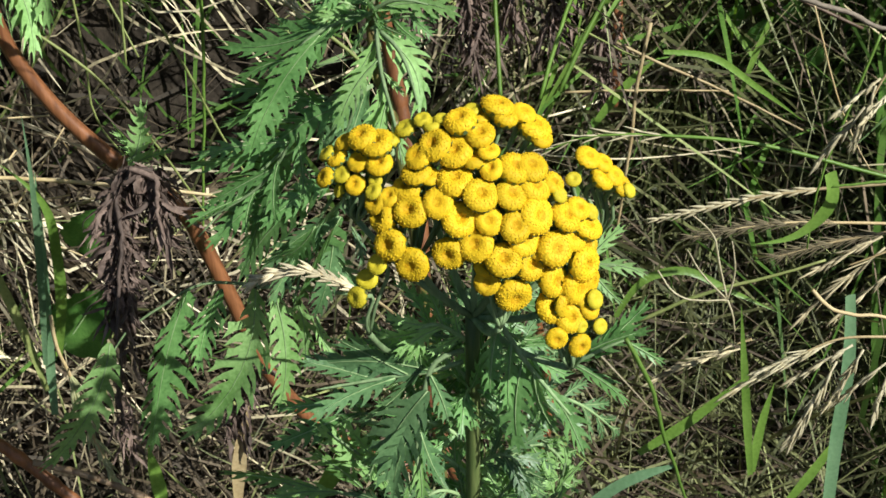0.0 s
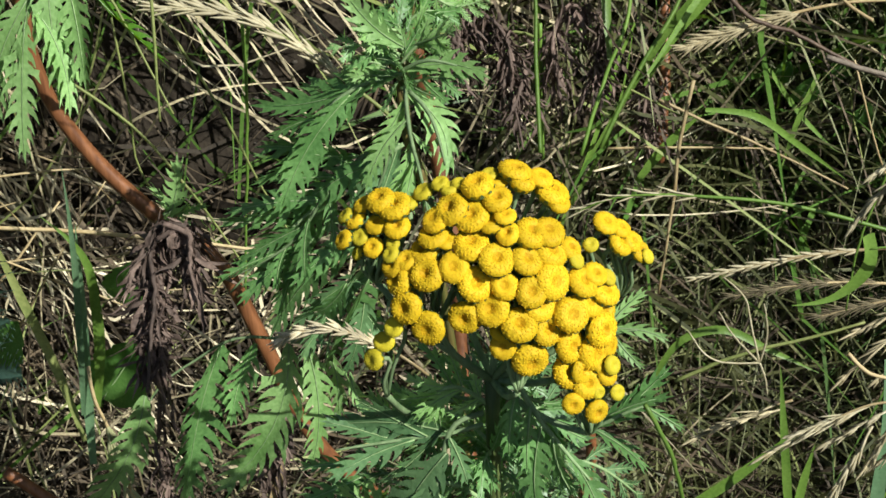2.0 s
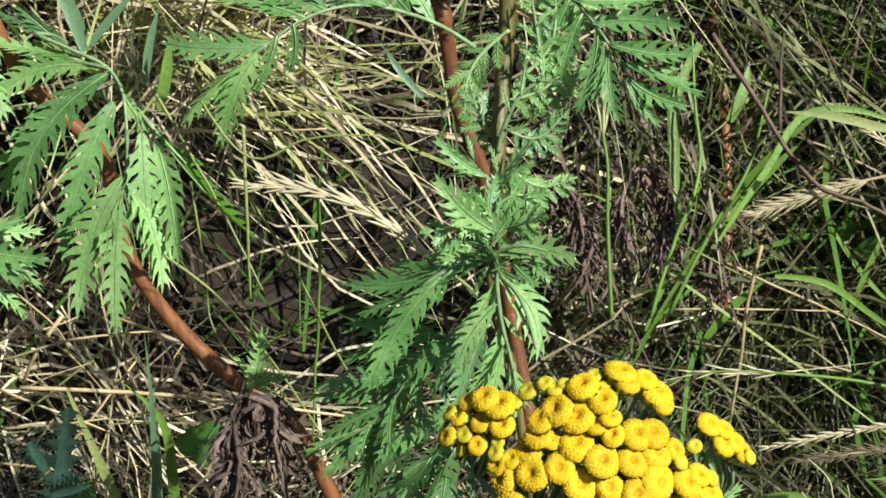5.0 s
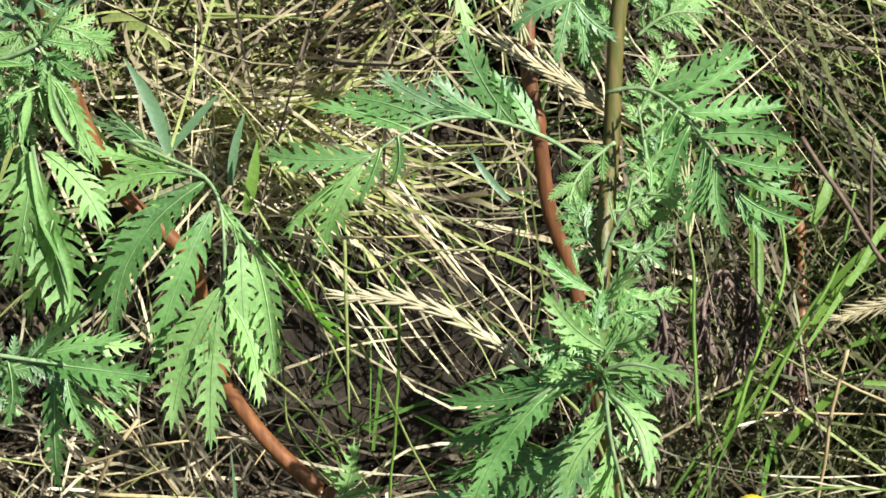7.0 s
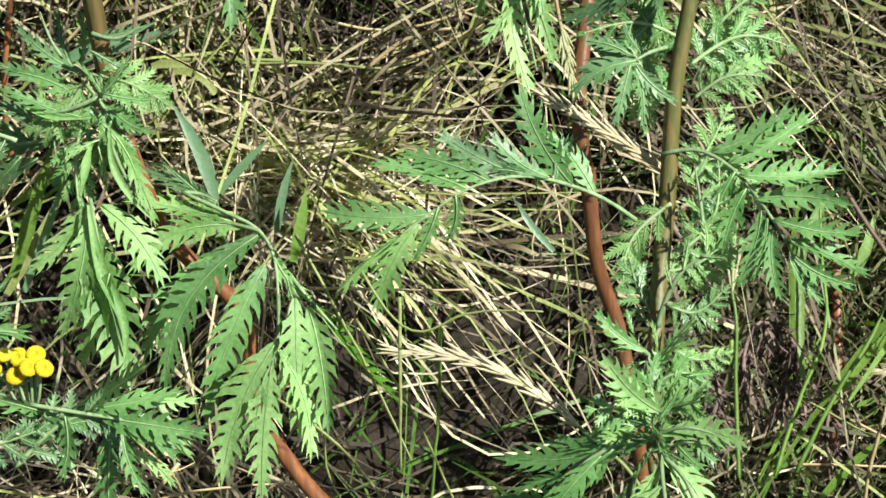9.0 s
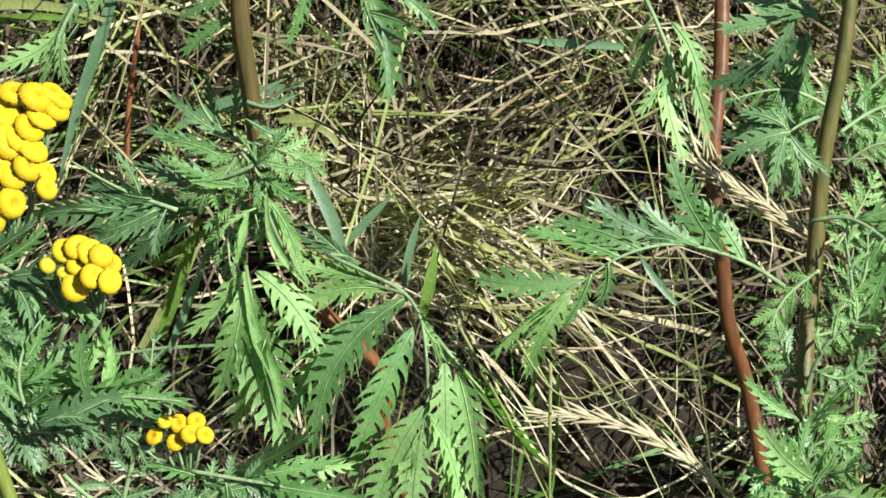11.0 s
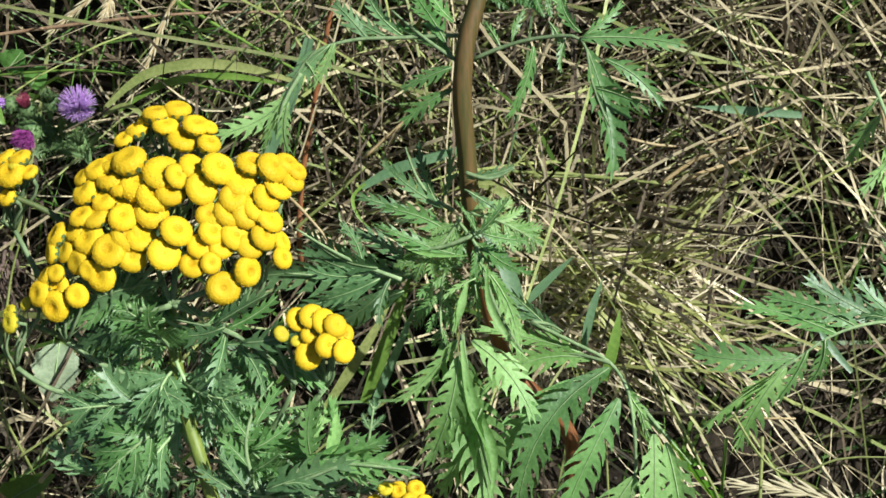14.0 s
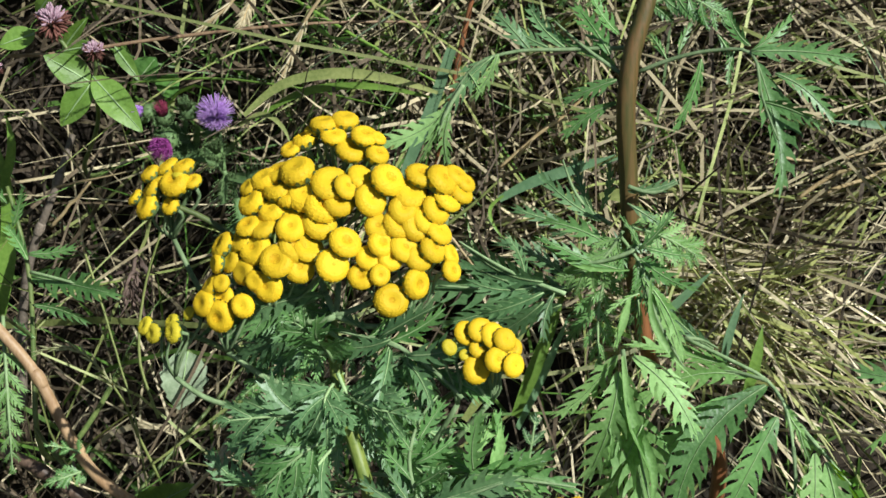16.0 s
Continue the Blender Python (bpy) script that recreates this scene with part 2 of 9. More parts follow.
def pinna(s, at, D, N, l, teeth, rng, wide=0.21, curl=0.15, bow=None):
    """One leaflet from at along D: a winged blade cut into forward-curved pointed teeth, its face towards N. Returns its midline."""
    D = unit(D)
    N = unit(N - (N @ D) * D)
    B = np.cross(D, N)
    u = np.linspace(0.0, 1.0, teeth + 1)
    w = l * wide * 1.08 * np.interp(u, [0, 0.12, 0.35, 0.6, 0.85, 1], [0.42, 0.80, 1.0, 0.86, 0.50, 0.18])
    c = w * np.interp(u, [0, 0.15, 0.6, 1], [0.22, 0.27, 0.32, 0.50])
    V, F = [], []
    bend = rng.uniform(-0.09, 0.09) if bow is None else bow
    turn = rng.uniform(-0.55, 0.55)
    fold = rng.uniform(-0.05, 0.55)
    ripple, phase = rng.uniform(0.0, 0.03) * l, rng.uniform(0, 6.28)

    def put(uu, v, z=0.0):
        y = 4 * bend * uu * (1 - uu) * l
        h = fold * abs(v) - curl * l * uu * uu + z + ripple * math.sin(5 * uu + phase)
        ca, sa = math.cos(turn * uu), math.sin(turn * uu)
        V.append(at + D * (uu * l) + B * (v * ca + y) + N * (h + v * sa))
        return len(V) - 1
    mid = [put(x, 0.0) for x in u]
    tip = put(1.08, 0.0)
    du = 1.0 / teeth
    for side in (-1, 1):
        row = [put(u[i], side * c[i]) for i in range(teeth + 1)]
        faces = [(mid[-1], row[-1], tip)]
        for i in range(teeth):
            faces.append((mid[i], row[i], row[i + 1], mid[i + 1]))
            ww = w[i] * rng.uniform(0.78, 1.18)
            z = rng.uniform(-0.25, 0.35) * (ww - c[i])
            sweep = du * rng.uniform(0.95, 1.35) + 0.28 * ww / l
            g = ww - c[i]
            b1 = put(u[i] + sweep * 0.30, side * (c[i] + g * 0.50), z * 0.35)
            b3 = put(u[i] + sweep * 0.68, side * (c[i] + g * 0.83), z * 0.8)
            p = put(u[i] + sweep * 1.08, side * ww, z)
            b2 = put(u[i] + du * 0.34 + sweep * 0.46, side * (c[i] + g * 0.48), z * 0.35)
            e = put(u[i] + du * 0.80, side * (c[i] * 0.3 + c[i + 1] * 0.7))
            faces += [(row[i], b1, b2, e), (b1, b3, p, b2)]
            if ww > 0.0045 and rng.random() < 0.4:
                k = put(u[i] + sweep * 0.36, side * (c[i] + g * 0.88), z * 0.6)
                faces.append((b1, k, b3))
        F += [q if side > 0 else q[::-1] for q in faces]
    V = np.array(V)
    s.add(V, F)
    return V[mid] + N * 0.00025


def midrib(s, line, r):
    """The raised rib along a leaflet's midline."""
    tube(s, line[::2] if len(line) > 6 else line, [r, r * 0.7, r * 0.2], 3, min(9, len(line)))


LEAVES = [0]


def tansy_leaf(plant, pts, length, hint=(0.25, -0.75, 0.6), pairs=9, mat=None, droop=0.25, teeth=8, spread=58, start=0.12, one_sided=0, wide=0.21):
    """A feather leaf along the curve pts; length: its longest leaflets."""
    LEAVES[0] += 1
    rng = random.Random(LEAVES[0] * 7 + 3)
    mat = mat or LEAF
    o = np.array(plant.location)
    C = spline(pts, 24)
    T, N, B = frames_along(C, hint)
    s, ribs = Soup(), Soup()
    size = np.linalg.norm(np.diff(C, axis=0), axis=1).sum()
    r0 = min(0.0016, 0.008 * size + 0.0005)
    for i in range(pairs):
        f = start + (0.985 - start) * (i / max(1, pairs - 1)) ** 0.92
        k = f * 23
        a, b = int(min(k, 22)), k - int(min(k, 22))
        p = C[a] * (1 - b) + C[a + 1] * b
        t, nn, bb = T[a], N[a], B[a]
        prof = max(0.22, math.sin(math.pi * (0.22 + 0.70 * f)) ** 0.9)
        for side in (-1, 1):
            if one_sided and side != one_sided and i < pairs - 1:
                continue
            ang = radians(spread * (1 - 0.45 * f) + rng.uniform(-9, 9))
            D = t * math.cos(ang) + bb * side * math.sin(ang) + np.array((0, 0, -1.0)) * droop * rng.uniform(0.5, 1.4) + nn * rng.uniform(-0.2, 0.2)
            nl = nn + bb * side * rng.uniform(-0.35, 0.1) + np.array([rng.uniform(-0.25, 0.25) for _ in range(3)])
            l = length * prof * rng.uniform(0.82, 1.12)
            line = pinna(s, p - o, D, nl, l, max(4, int(round(teeth * (0.55 + 0.45 * prof)))), rng, wide=wide * rng.uniform(0.85, 1.15), curl=rng.uniform(0.0, 0.25))
            midrib(ribs, line, r0 * 0.36)
    pinna(s, C[-2] - o, T[-1], N[-1], length * 0.45, 5, rng, wide=0.2)
    # narrow wing with small lobes along the axis
    for i in range(2, 23, 1):
        for side in (-1, 1):
            if rng.random() < 0.55:
                pinna(s, C[i] - o, T[i] * 0.6 + B[i] * side, N[i], length * 0.11 * rng.uniform(0.6, 1.3), 3, rng, wide=0.3)
    blades = len(s.f)
    tube(s, C - o, [r0, r0 * 0.8, r0 * 0.35], 5, 24)
    s.add(np.vstack(ribs.v), ribs.f)
    me = s.mesh("leaf", [mat, RIB])
    me.polygons.foreach_set("material_index", [0] * blades + [1] * (len(s.f) - blades))
    return part("leaf", me, plant)


def stalk(parent, name, pts, radii, mat, sides=7, n=None, ridges=0.0, label="", wob=0.0, seed=0):
    """A stem: a tapered tube, with slight unevenness."""
    o = np.array(parent.location) if parent is not None else np.array(pts[0], float)
    n = n or max(8, 5 * len(pts))
    C = spline(pts, n)
    if wob:
        rng = np.random.RandomState(seed + 5)
        C = C + np.cumsum(rng.normal(0, wob, C.shape), 0) * np.sin(np.linspace(0, np.pi, n))[:, None]
    s = Soup()
    tube(s, C - o, radii, sides, n, ridges)
    me = s.mesh(name, mat)
    if parent is None:
        ob = new(name, me)
        ob.location = o
        return ob
    return part(name, me, parent, label)


# ---- the bank ----
def axis_steps(inner0, inner1, n, outer):
    mid = np.linspace(inner0, inner1, n)
    far = np.geomspace(0.05, outer, 34)
    return np.concatenate([inner0 - far[::-1], mid, inner1 + far])


def build_ground():
    gx = axis_steps(-1.0, 0.7, 130, 400)
    u = np.concatenate([np.linspace(0, 5, 30), np.linspace(5, 9, 170)[1:], np.linspace(9, 13, 30)[1:]])
    py, pz = np.interp(u, np.arange(14), BANK_Y), np.interp(u, np.arange(14), BANK_Z)
    X, Y = np.meshgrid(gx, py)
    Z = np.repeat(pz[:, None], len(gx), 1)
    Y = Y + bulge(X, Z) * np.interp(pz, [0.04, 0.3, 1.5, 1.7], [0, 1, 1, 0])[:, None]
    V = np.stack([X, Y, Z], -1).reshape(-1, 3)
    w, h = len(gx), len(py)
    F = [(j * w + i, j * w + i + 1, (j + 1) * w + i + 1, (j + 1) * w + i) for j in range(h - 1) for i in range(w - 1)]
    tagged(new("ground", mesh_of("ground", V, F, SOIL)), "dark crumbly soil of a grassy bank", "ground", kind="structure")


build_ground()


def spot(x, z, cx, cz, rx, rz):
    return np.exp(-((x - cx) / rx) ** 2 - ((z - cz) / rz) ** 2)


def dark_patches(x, z):
    """Dark patches of the bank, hollows and plain shade alike, drawn as bare soil."""
    h = spot(x, z, -0.165, 1.045, 0.05, 0.020) + spot(x, z, -0.09, 0.975, 0.045, 0.025) + spot(x, z, -0.32, 0.91, 0.08, 0.07) + 0.9 * spot(x, z, -0.07, 0.805, 0.10, 0.055)
    h = h + 0.9 * spot(x, z, -0.15, 0.795, 0.075, 0.055) + 0.5 * spot(x, z, 0.01, 0.92, 0.05, 0.05) + 0.5 * spot(x, z, -0.045, 0.89, 0.055, 0.04) + 0.75 * spot(x, z, -0.175, 0.835, 0.055, 0.045) + 0.5 * spot(x, z, -0.05, 0.935, 0.05, 0.04) + 0.7 * spot(x, z, -0.36, 0.86, 0.06, 0.03) + 0.9 * spot(x, z, -0.465, 1.085, 0.075, 0.05)
    return np.clip(h, 0, 1)


def strands(name, count, box, length, width, mat, seed, lift=(0.0, 0.05), rise=(0.1, 0.7), drop=(0.4, 1.0), down=0.5, seg=7, azim=None, label="", category="grass", keep=None, wave=0.015, flat=False, kink=1.0, land=None, split=False):
    """Many thin blades rooted on the bank, falling over under their weight."""
    rng = np.random.RandomState(seed)
    x = rng.uniform(box[0], box[1], count * 3)
    z = rng.uniform(box[2], box[3], count * 3)
    if keep is not None:
        ok = rng.uniform(0, 1, count * 3) < keep(x, z)
        x, z = x[ok], z[ok]
    x, z = x[:count], z[:count]
    n = len(x)
    a = rng.uniform(0, 2 * np.pi, n) if azim is None else rng.normal(azim[0], azim[1], n)
    if flat and azim is None:
        lay = 1.6 * np.sin(9 * x + 5 * z) + 1.3 * np.cos(14 * z - 8 * x) + np.pi * rng.randint(0, 2, n)
        a = np.where(rng.uniform(0, 1, n) < 0.55, lay + rng.normal(0, 0.5, n), a)
    e = rng.uniform(*rise, n)
    d = np.stack([np.cos(a) * np.cos(e), np.sin(a) * np.cos(e) - down * rng.uniform(0, 1, n), np.sin(e)], 1)
    if flat:
        nx, nu = np.array((-0.15, -0.95, 0.2)), np.array((0.0, 0.18, 0.97))
        d = np.stack([np.cos(a), 0 * a, 0 * a], 1) + np.sin(a)[:, None] * nu + np.sin(e)[:, None] * nx
    d = unit(d)
    L = rng.uniform(*length, n)
    g = rng.uniform(*drop, n)
    u = np.linspace(0, 1, seg)
    root = np.stack([x, bank_y(x, z) - rng.uniform(*lift, n), z], 1)
    if land is not None:
        root[:, 1] = rng.uniform(land[0], land[1], n)
        root[:, 2] = np.interp(root[:, 1], BANK_Y, BANK_Z)
    side = unit(np.cross(d, rng.normal(0, 1, (n, 3))))
    P = root[:, None, :] + d[:, None, :] * (u[None, :, None] * L[:, None, None])
    P = P + np.array((0, -0.35, -1.0)) * ((u ** 2)[None, :] * (g * L)[:, None])[..., None] * 0.6
    P = P + side[:, None, :] * (np.sin(u[None, :] * np.pi * rng.uniform(0.6, 2.2, n)[:, None]) * rng.uniform(-1, 1, n)[:, None] * wave * 2 * (L / 0.25)[:, None])[..., None]
    P = P + side[:, None, :] * ((u ** 2)[None, :] * (rng.normal(0, 0.32, n) * kink * L)[:, None])[..., None]
    k0 = rng.uniform(0.2, 0.8, (2, n))
    for kk in k0:
        turn = rng.normal(0, 0.45, (n, 3)) * kink
        P = P + turn[:, None, :] * (np.maximum(0, u[None, :] - kk[:, None]) * L[:, None])[..., None]
    face = bank_y(P[..., 0], P[..., 2]) - rng.uniform(0.003, 0.02, n)[:, None] - 0.004 * u[None, :]
    if land is None:
        P[..., 1] = np.minimum(P[..., 1], face)
    if flat:
        ok = rng.uniform(0, 1, n) > 0.9 * dark_patches(P[..., 0], P[..., 2]).max(1)
        P, L, n = P[ok], L[ok], int(ok.sum())
    T = unit(np.gradient(P, axis=1))
    H = unit(np.array((0.2, -0.8, 0.6)) + rng.normal(0, 0.45, (n, 3)))
    B = unit(np.cross(T, H[:, None, :]))
    w = rng.uniform(*width, n)[:, None] * 0.5 * np.interp(u, [0, 0.3, 0.8, 1], [0.8, 1, 0.75, 0.15])[None, :]
    V = np.stack([P - B * w[..., None], P + B * w[..., None]], 2).reshape(-1, 3)
    if split:
        layer = base(name, tuple(map(float, P[0, 0])), label, category)
        o = P[0, 0]
        W = V.reshape(n, seg * 2, 3) - o
        quads = [(2 * j, 2 * j + 1, 2 * j + 3, 2 * j + 2) for j in range(seg - 1)]
        for i in range(min(n, 300)):
            part("straw", mesh_of("straw", W[i], quads, mat), layer)
        return layer
    k = (np.arange(n)[:, None] * seg + np.arange(seg - 1)[None, :]).reshape(-1) * 2
    F = np.stack([k, k + 1, k + 3, k + 2], 1)
    me = bpy.data.meshes.new(name)
    me.vertices.add(len(V))
    me.vertices.foreach_set("co", V.reshape(-1))
    me.loops.add(F.size)
    me.loops.foreach_set("vertex_index", F.reshape(-1).astype(np.int32))
    me.polygons.add(len(F))
    me.polygons.foreach_set("loop_start", np.arange(0, F.size, 4, dtype=np.int32))
    me.polygons.foreach_set("loop_total", np.full(len(F), 4, dtype=np.int32))
    me.update(calc_edges=True)
    me.validate()
    me.polygons.foreach_set("use_smooth", [True] * len(me.polygons))
    me.materials.append(mat)
    return tagged(new(name, me), label, category, kind="stuff")


def high_bank(z):
    """Thin over the lower bank, full where the mat hangs over its upper part."""
    return 0.40 + 0.60 / (1 + np.exp(-(z - 0.902) / 0.015))


def thatch_amount(x, z):
    """Thick where dead grass lies, thin over hollows and over shade left as bare soil."""
    thick = 0.05 + 0.05 / (1 + np.exp(-(z - 0.87) / 0.02)) + 0.26 * np.exp(-np.abs((x + 0.2) / 0.2) ** 4) / (1 + np.exp(-(z - 0.895) / 0.015))
    thick = thick + 1.0 * spot(x, z, -0.19, 0.940, 0.07, 0.035) + 0.42 * spot(x, z, -0.22, 1.01, 0.08, 0.05)
    thick = thick + 0.35 * spot(x, z, -0.06, 1.04, 0.05, 0.03) + 0.06 * spot(x, z, -0.36, 1.0, 0.06, 0.05) + 0.12 * spot(x, z, -0.27, 0.77, 0.07, 0.06)
    hollow = 0.45 * spot(x, z, 0.0, 0.98, 0.05, 0.03)
    thick = thick * (1 - 0.75 / (1 + np.exp(-(x - 0.0) / 0.02))) * (1 - 0.88 / (1 + np.exp((x + 0.42) / 0.02)))
    tufts = 0.62 + 0.5 * np.sin(41 * x + 17 * z + 2 * np.sin(23 * z)) * np.sin(47 * z - 13 * x + 2 * np.cos(19 * x))
    return np.clip((thick - hollow) * tufts * (1 - 0.9 * dark_patches(x, z)), 0.02, 1)


def litter(x, z):
    """Dark dead grass over all the soil, thinner in the dark patches."""
    return 0.95 * (1 - 0.8 * dark_patches(x, z)) * (1 - 0.7 / (1 + np.exp((x + 0.42) / 0.02)))


def right_bank(x, z):
    """Where the bank is grown over with half-green grass."""
    return np.clip(1 / (1 + np.exp(-(x - 0.03) / 0.02)) + 0.12, 0, 1) / (1 + np.exp((z - 1.06) / 0.03))


def low_tangle(x, z):
    """Pale straws, most of them low on the bank."""
    return np.where((x < -0.22) | (z < 0.755), 1.0, 0.22)


def loose_thatch(x, z):
    return high_bank(z) * np.sqrt(thatch_amount(x, z)) * (1 - 0.7 / (1 + np.exp(-(x - 0.0) / 0.02)))


def some_thatch(x, z):
    return high_bank(z) * (0.32 + 0.68 * thatch_amount(x, z)) * (1 - 0.85 * spot(x, z, 0.06, 0.90, 0.06, 0.05)) * (1 - 0.55 / (1 + np.exp(-(x - 0.03) / 0.02))) * (1 - 0.75 / (1 + np.exp((x + 0.42) / 0.02))) * (1 - 0.9 * dark_patches(x, z))


# ---- kinds of things ----
def head_mesh(seed, n=150, dull=False, dent=0.22, eye=0.28, rough=1.0):
    """A button of tightly packed disc florets, of radius 1, facing z."""
    rng = random.Random(seed)
    s = Soup()

    def h(r):
        return 0.46 * max(0.0, 1 - 0.98 * r ** 4.6) ** 0.5 - dent * math.exp(-(r / 0.27) ** 2) + 0.04 * math.exp(-((r - 0.62) / 0.2) ** 2)
    rings, sides = [0.0, 0.1, 0.2, 0.32, 0.5, 0.7, 0.86, 0.95, 1.0], 18
    V = [(r * math.cos(2 * math.pi * j / sides), r * math.sin(2 * math.pi * j / sides), h(r)) for r in rings for j in range(sides)]
    V += [(0.9 * math.cos(2 * math.pi * j / sides), 0.9 * math.sin(2 * math.pi * j / sides), -0.22) for j in range(sides)]
    nr = len(rings)
    F = [(i * sides + j, i * sides + (j + 1) % sides, (i + 1) * sides + (j + 1) % sides, (i + 1) * sides + j) for i in range(nr) for j in range(sides)]
    s.add(V, F)
    # inside the eye the darker yellow stands for the dent's shade
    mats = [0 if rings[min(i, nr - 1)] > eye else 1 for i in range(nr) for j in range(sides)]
    for i in range(n):
        r = math.sqrt((i + 0.5) / n) * 1.0
        a = i * 2.39996 + rng.uniform(-0.12, 0.12)
        slope = (h(min(1.0, r + 0.03)) - h(max(0, r - 0.03))) / (0.06 if r > 0.03 else 0.03 + r)
        c = np.array((r * math.cos(a), r * math.sin(a), h(r) - 0.012))
        nn = unit((-slope * math.cos(a), -slope * math.sin(a), 1))
        t1 = unit(np.cross(nn, (math.sin(a), -math.cos(a), 0.3)))
        t2 = np.cross(nn, t1)
        q = 0.062 * rng.uniform(0.85, 1.2)
        up = rng.uniform(0.02, 0.055) * rough
        k = rng.uniform(0, 1.5)
        ring = [t1 * math.cos(k + j * math.pi / 2) + t2 * math.sin(k + j * math.pi / 2) for j in range(4)]
        vv = [c + e * q for e in ring] + [c + e * q * 0.72 + nn * up for e in ring] + [c + nn * up * 0.85]
        ff = [(j, (j + 1) % 4, 4 + (j + 1) % 4, 4 + j) for j in range(4)] + [(4 + j, 4 + (j + 1) % 4, 8) for j in range(4)]
        s.add(vv, ff)
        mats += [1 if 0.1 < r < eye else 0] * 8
    me = s.mesh("flower_head", [YELLOW_DULL, YELLOW_DULL] if dull else [YELLOW, YELLOW_EYE_SHADE], smooth=False)
    me.polygons.foreach_set("material_index", mats)
    return me


def cup_mesh():
    """The green cup of scales under a head."""
    s = Soup()
    sides = 14
    prof = [(0.2, -0.62), (0.62, -0.50), (0.90, -0.22), (0.985, 0.06), (0.93, 0.10)]
    V = [(r * math.cos(2 * math.pi * (j + 0.5 * (i % 2)) / sides), r * math.sin(2 * math.pi * (j + 0.5 * (i % 2)) / sides), z) for i, (r, z) in enumerate(prof) for j in range(sides)]
    F = [(i * sides + j, i * sides + (j + 1) % sides, (i + 1) * sides + (j + 1) % sides, (i + 1) * sides + j) for i in range(len(prof) - 1) for j in range(sides)]
    F.append(tuple(range(sides))[::-1])
    s.add(V, F)
    for k in range(2):
        for j in range(11):
            a = 2 * math.pi * (j + 0.5 * k) / 11
            r0, r1, z0, z1 = ((0.6, 0.93, -0.52, -0.16), (0.88, 1.03, -0.24, 0.08))[k]
            d, t = np.array((math.cos(a), math.sin(a), 0)), np.array((-math.sin(a), math.cos(a), 0))
            s.add([d * r0 + (0, 0, z0) + t * 0.12, d * r0 + (0, 0, z0) - t * 0.12, d * (r1 + 0.03) + (0, 0, z1 - 0.1) - t * 0.15, d * r1 + (0, 0, z1 + 0.02), d * (r1 + 0.03) + (0, 0, z1 - 0.1) + t * 0.15], [(0, 1, 2, 3, 4)])
    return s.mesh("involucre", CUP)


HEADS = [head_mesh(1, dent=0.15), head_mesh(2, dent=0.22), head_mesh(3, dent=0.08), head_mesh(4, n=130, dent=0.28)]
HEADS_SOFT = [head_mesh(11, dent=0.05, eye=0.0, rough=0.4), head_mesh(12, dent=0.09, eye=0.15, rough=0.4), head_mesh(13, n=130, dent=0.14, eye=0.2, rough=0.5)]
HEADS_DULL = head_mesh(9, n=80, dull=True, dent=0.12)
CUPS = cup_mesh()
_count = [0]


def flower_cluster(plant, rows, face, root, spread=0.6, radius=0.05, dull=False, crown=None, splay=0.85, smooth=False):
    """Heads at rows of x, y, z, radius; they face along face and outwards from their middle; root: where the branch starts."""
    o = np.array(plant.location)
    P = np.array([r[:3] for r in rows], float)
    mid = P.mean(0)
    face = unit(face)
    fork = mid - face * 0.012 - np.array((0, 0, 0.014))
    crown = mid if crown is None else np.array(crown)
    s = Soup()
    if np.linalg.norm(fork - np.array(root)) > 0.004:
        tube(s, [np.array(root) - o, (np.array(root) + fork) / 2 - o + np.array((0, 0, -0.004)), fork - o], [0.0012, 0.0011, 0.0010], 6, 8)
    for i, (x, y, z, r) in enumerate(rows):
        _count[0] += 1
        rng = random.Random(_count[0] * 13)
        p = np.array((x, y, z))
        lean = (p - crown) / 0.045
        lean = lean / max(1.0, np.linalg.norm(lean) / 0.8)
        out = (p - mid) / 0.022
        out = out / max(1.0, np.linalg.norm(out) / 0.7)
        nn = unit(face + out * (0.35 + spread) + lean * splay + np.array([rng.gauss(0, 0.13) for _ in range(3)]))
        m = Matrix.Translation(Vector(p - o)) @ Vector(nn).to_track_quat("Z", "Y").to_matrix().to_4x4() @ Matrix.Rotation(rng.uniform(0, 6.28), 4, "Z")
        r *= 1.05 if smooth else 1.07
        m = m @ Matrix.Diagonal((r, r * rng.uniform(0.9, 1.05), r * rng.uniform(0.85, 1.15), 1))
        head = part("flower_head", HEADS_DULL if dull or r < 0.0032 else (HEADS_SOFT[rng.randrange(3)] if smooth else HEADS[rng.randrange(4)]), plant)
        head.matrix_basis = m
        part("involucre", CUPS, head)
        b = p - nn * r * 0.55
        tube(s, [fork - o, (fork * 0.45 + b * 0.55) - o + np.array((0, 0, -0.003)), b - nn * 0.004 - o, b - o], [0.0007, 0.0006, 0.0006, 0.0010], 5, 8)
    part("flower_branch", s.mesh("flower_branch", STEM_PALE), plant)


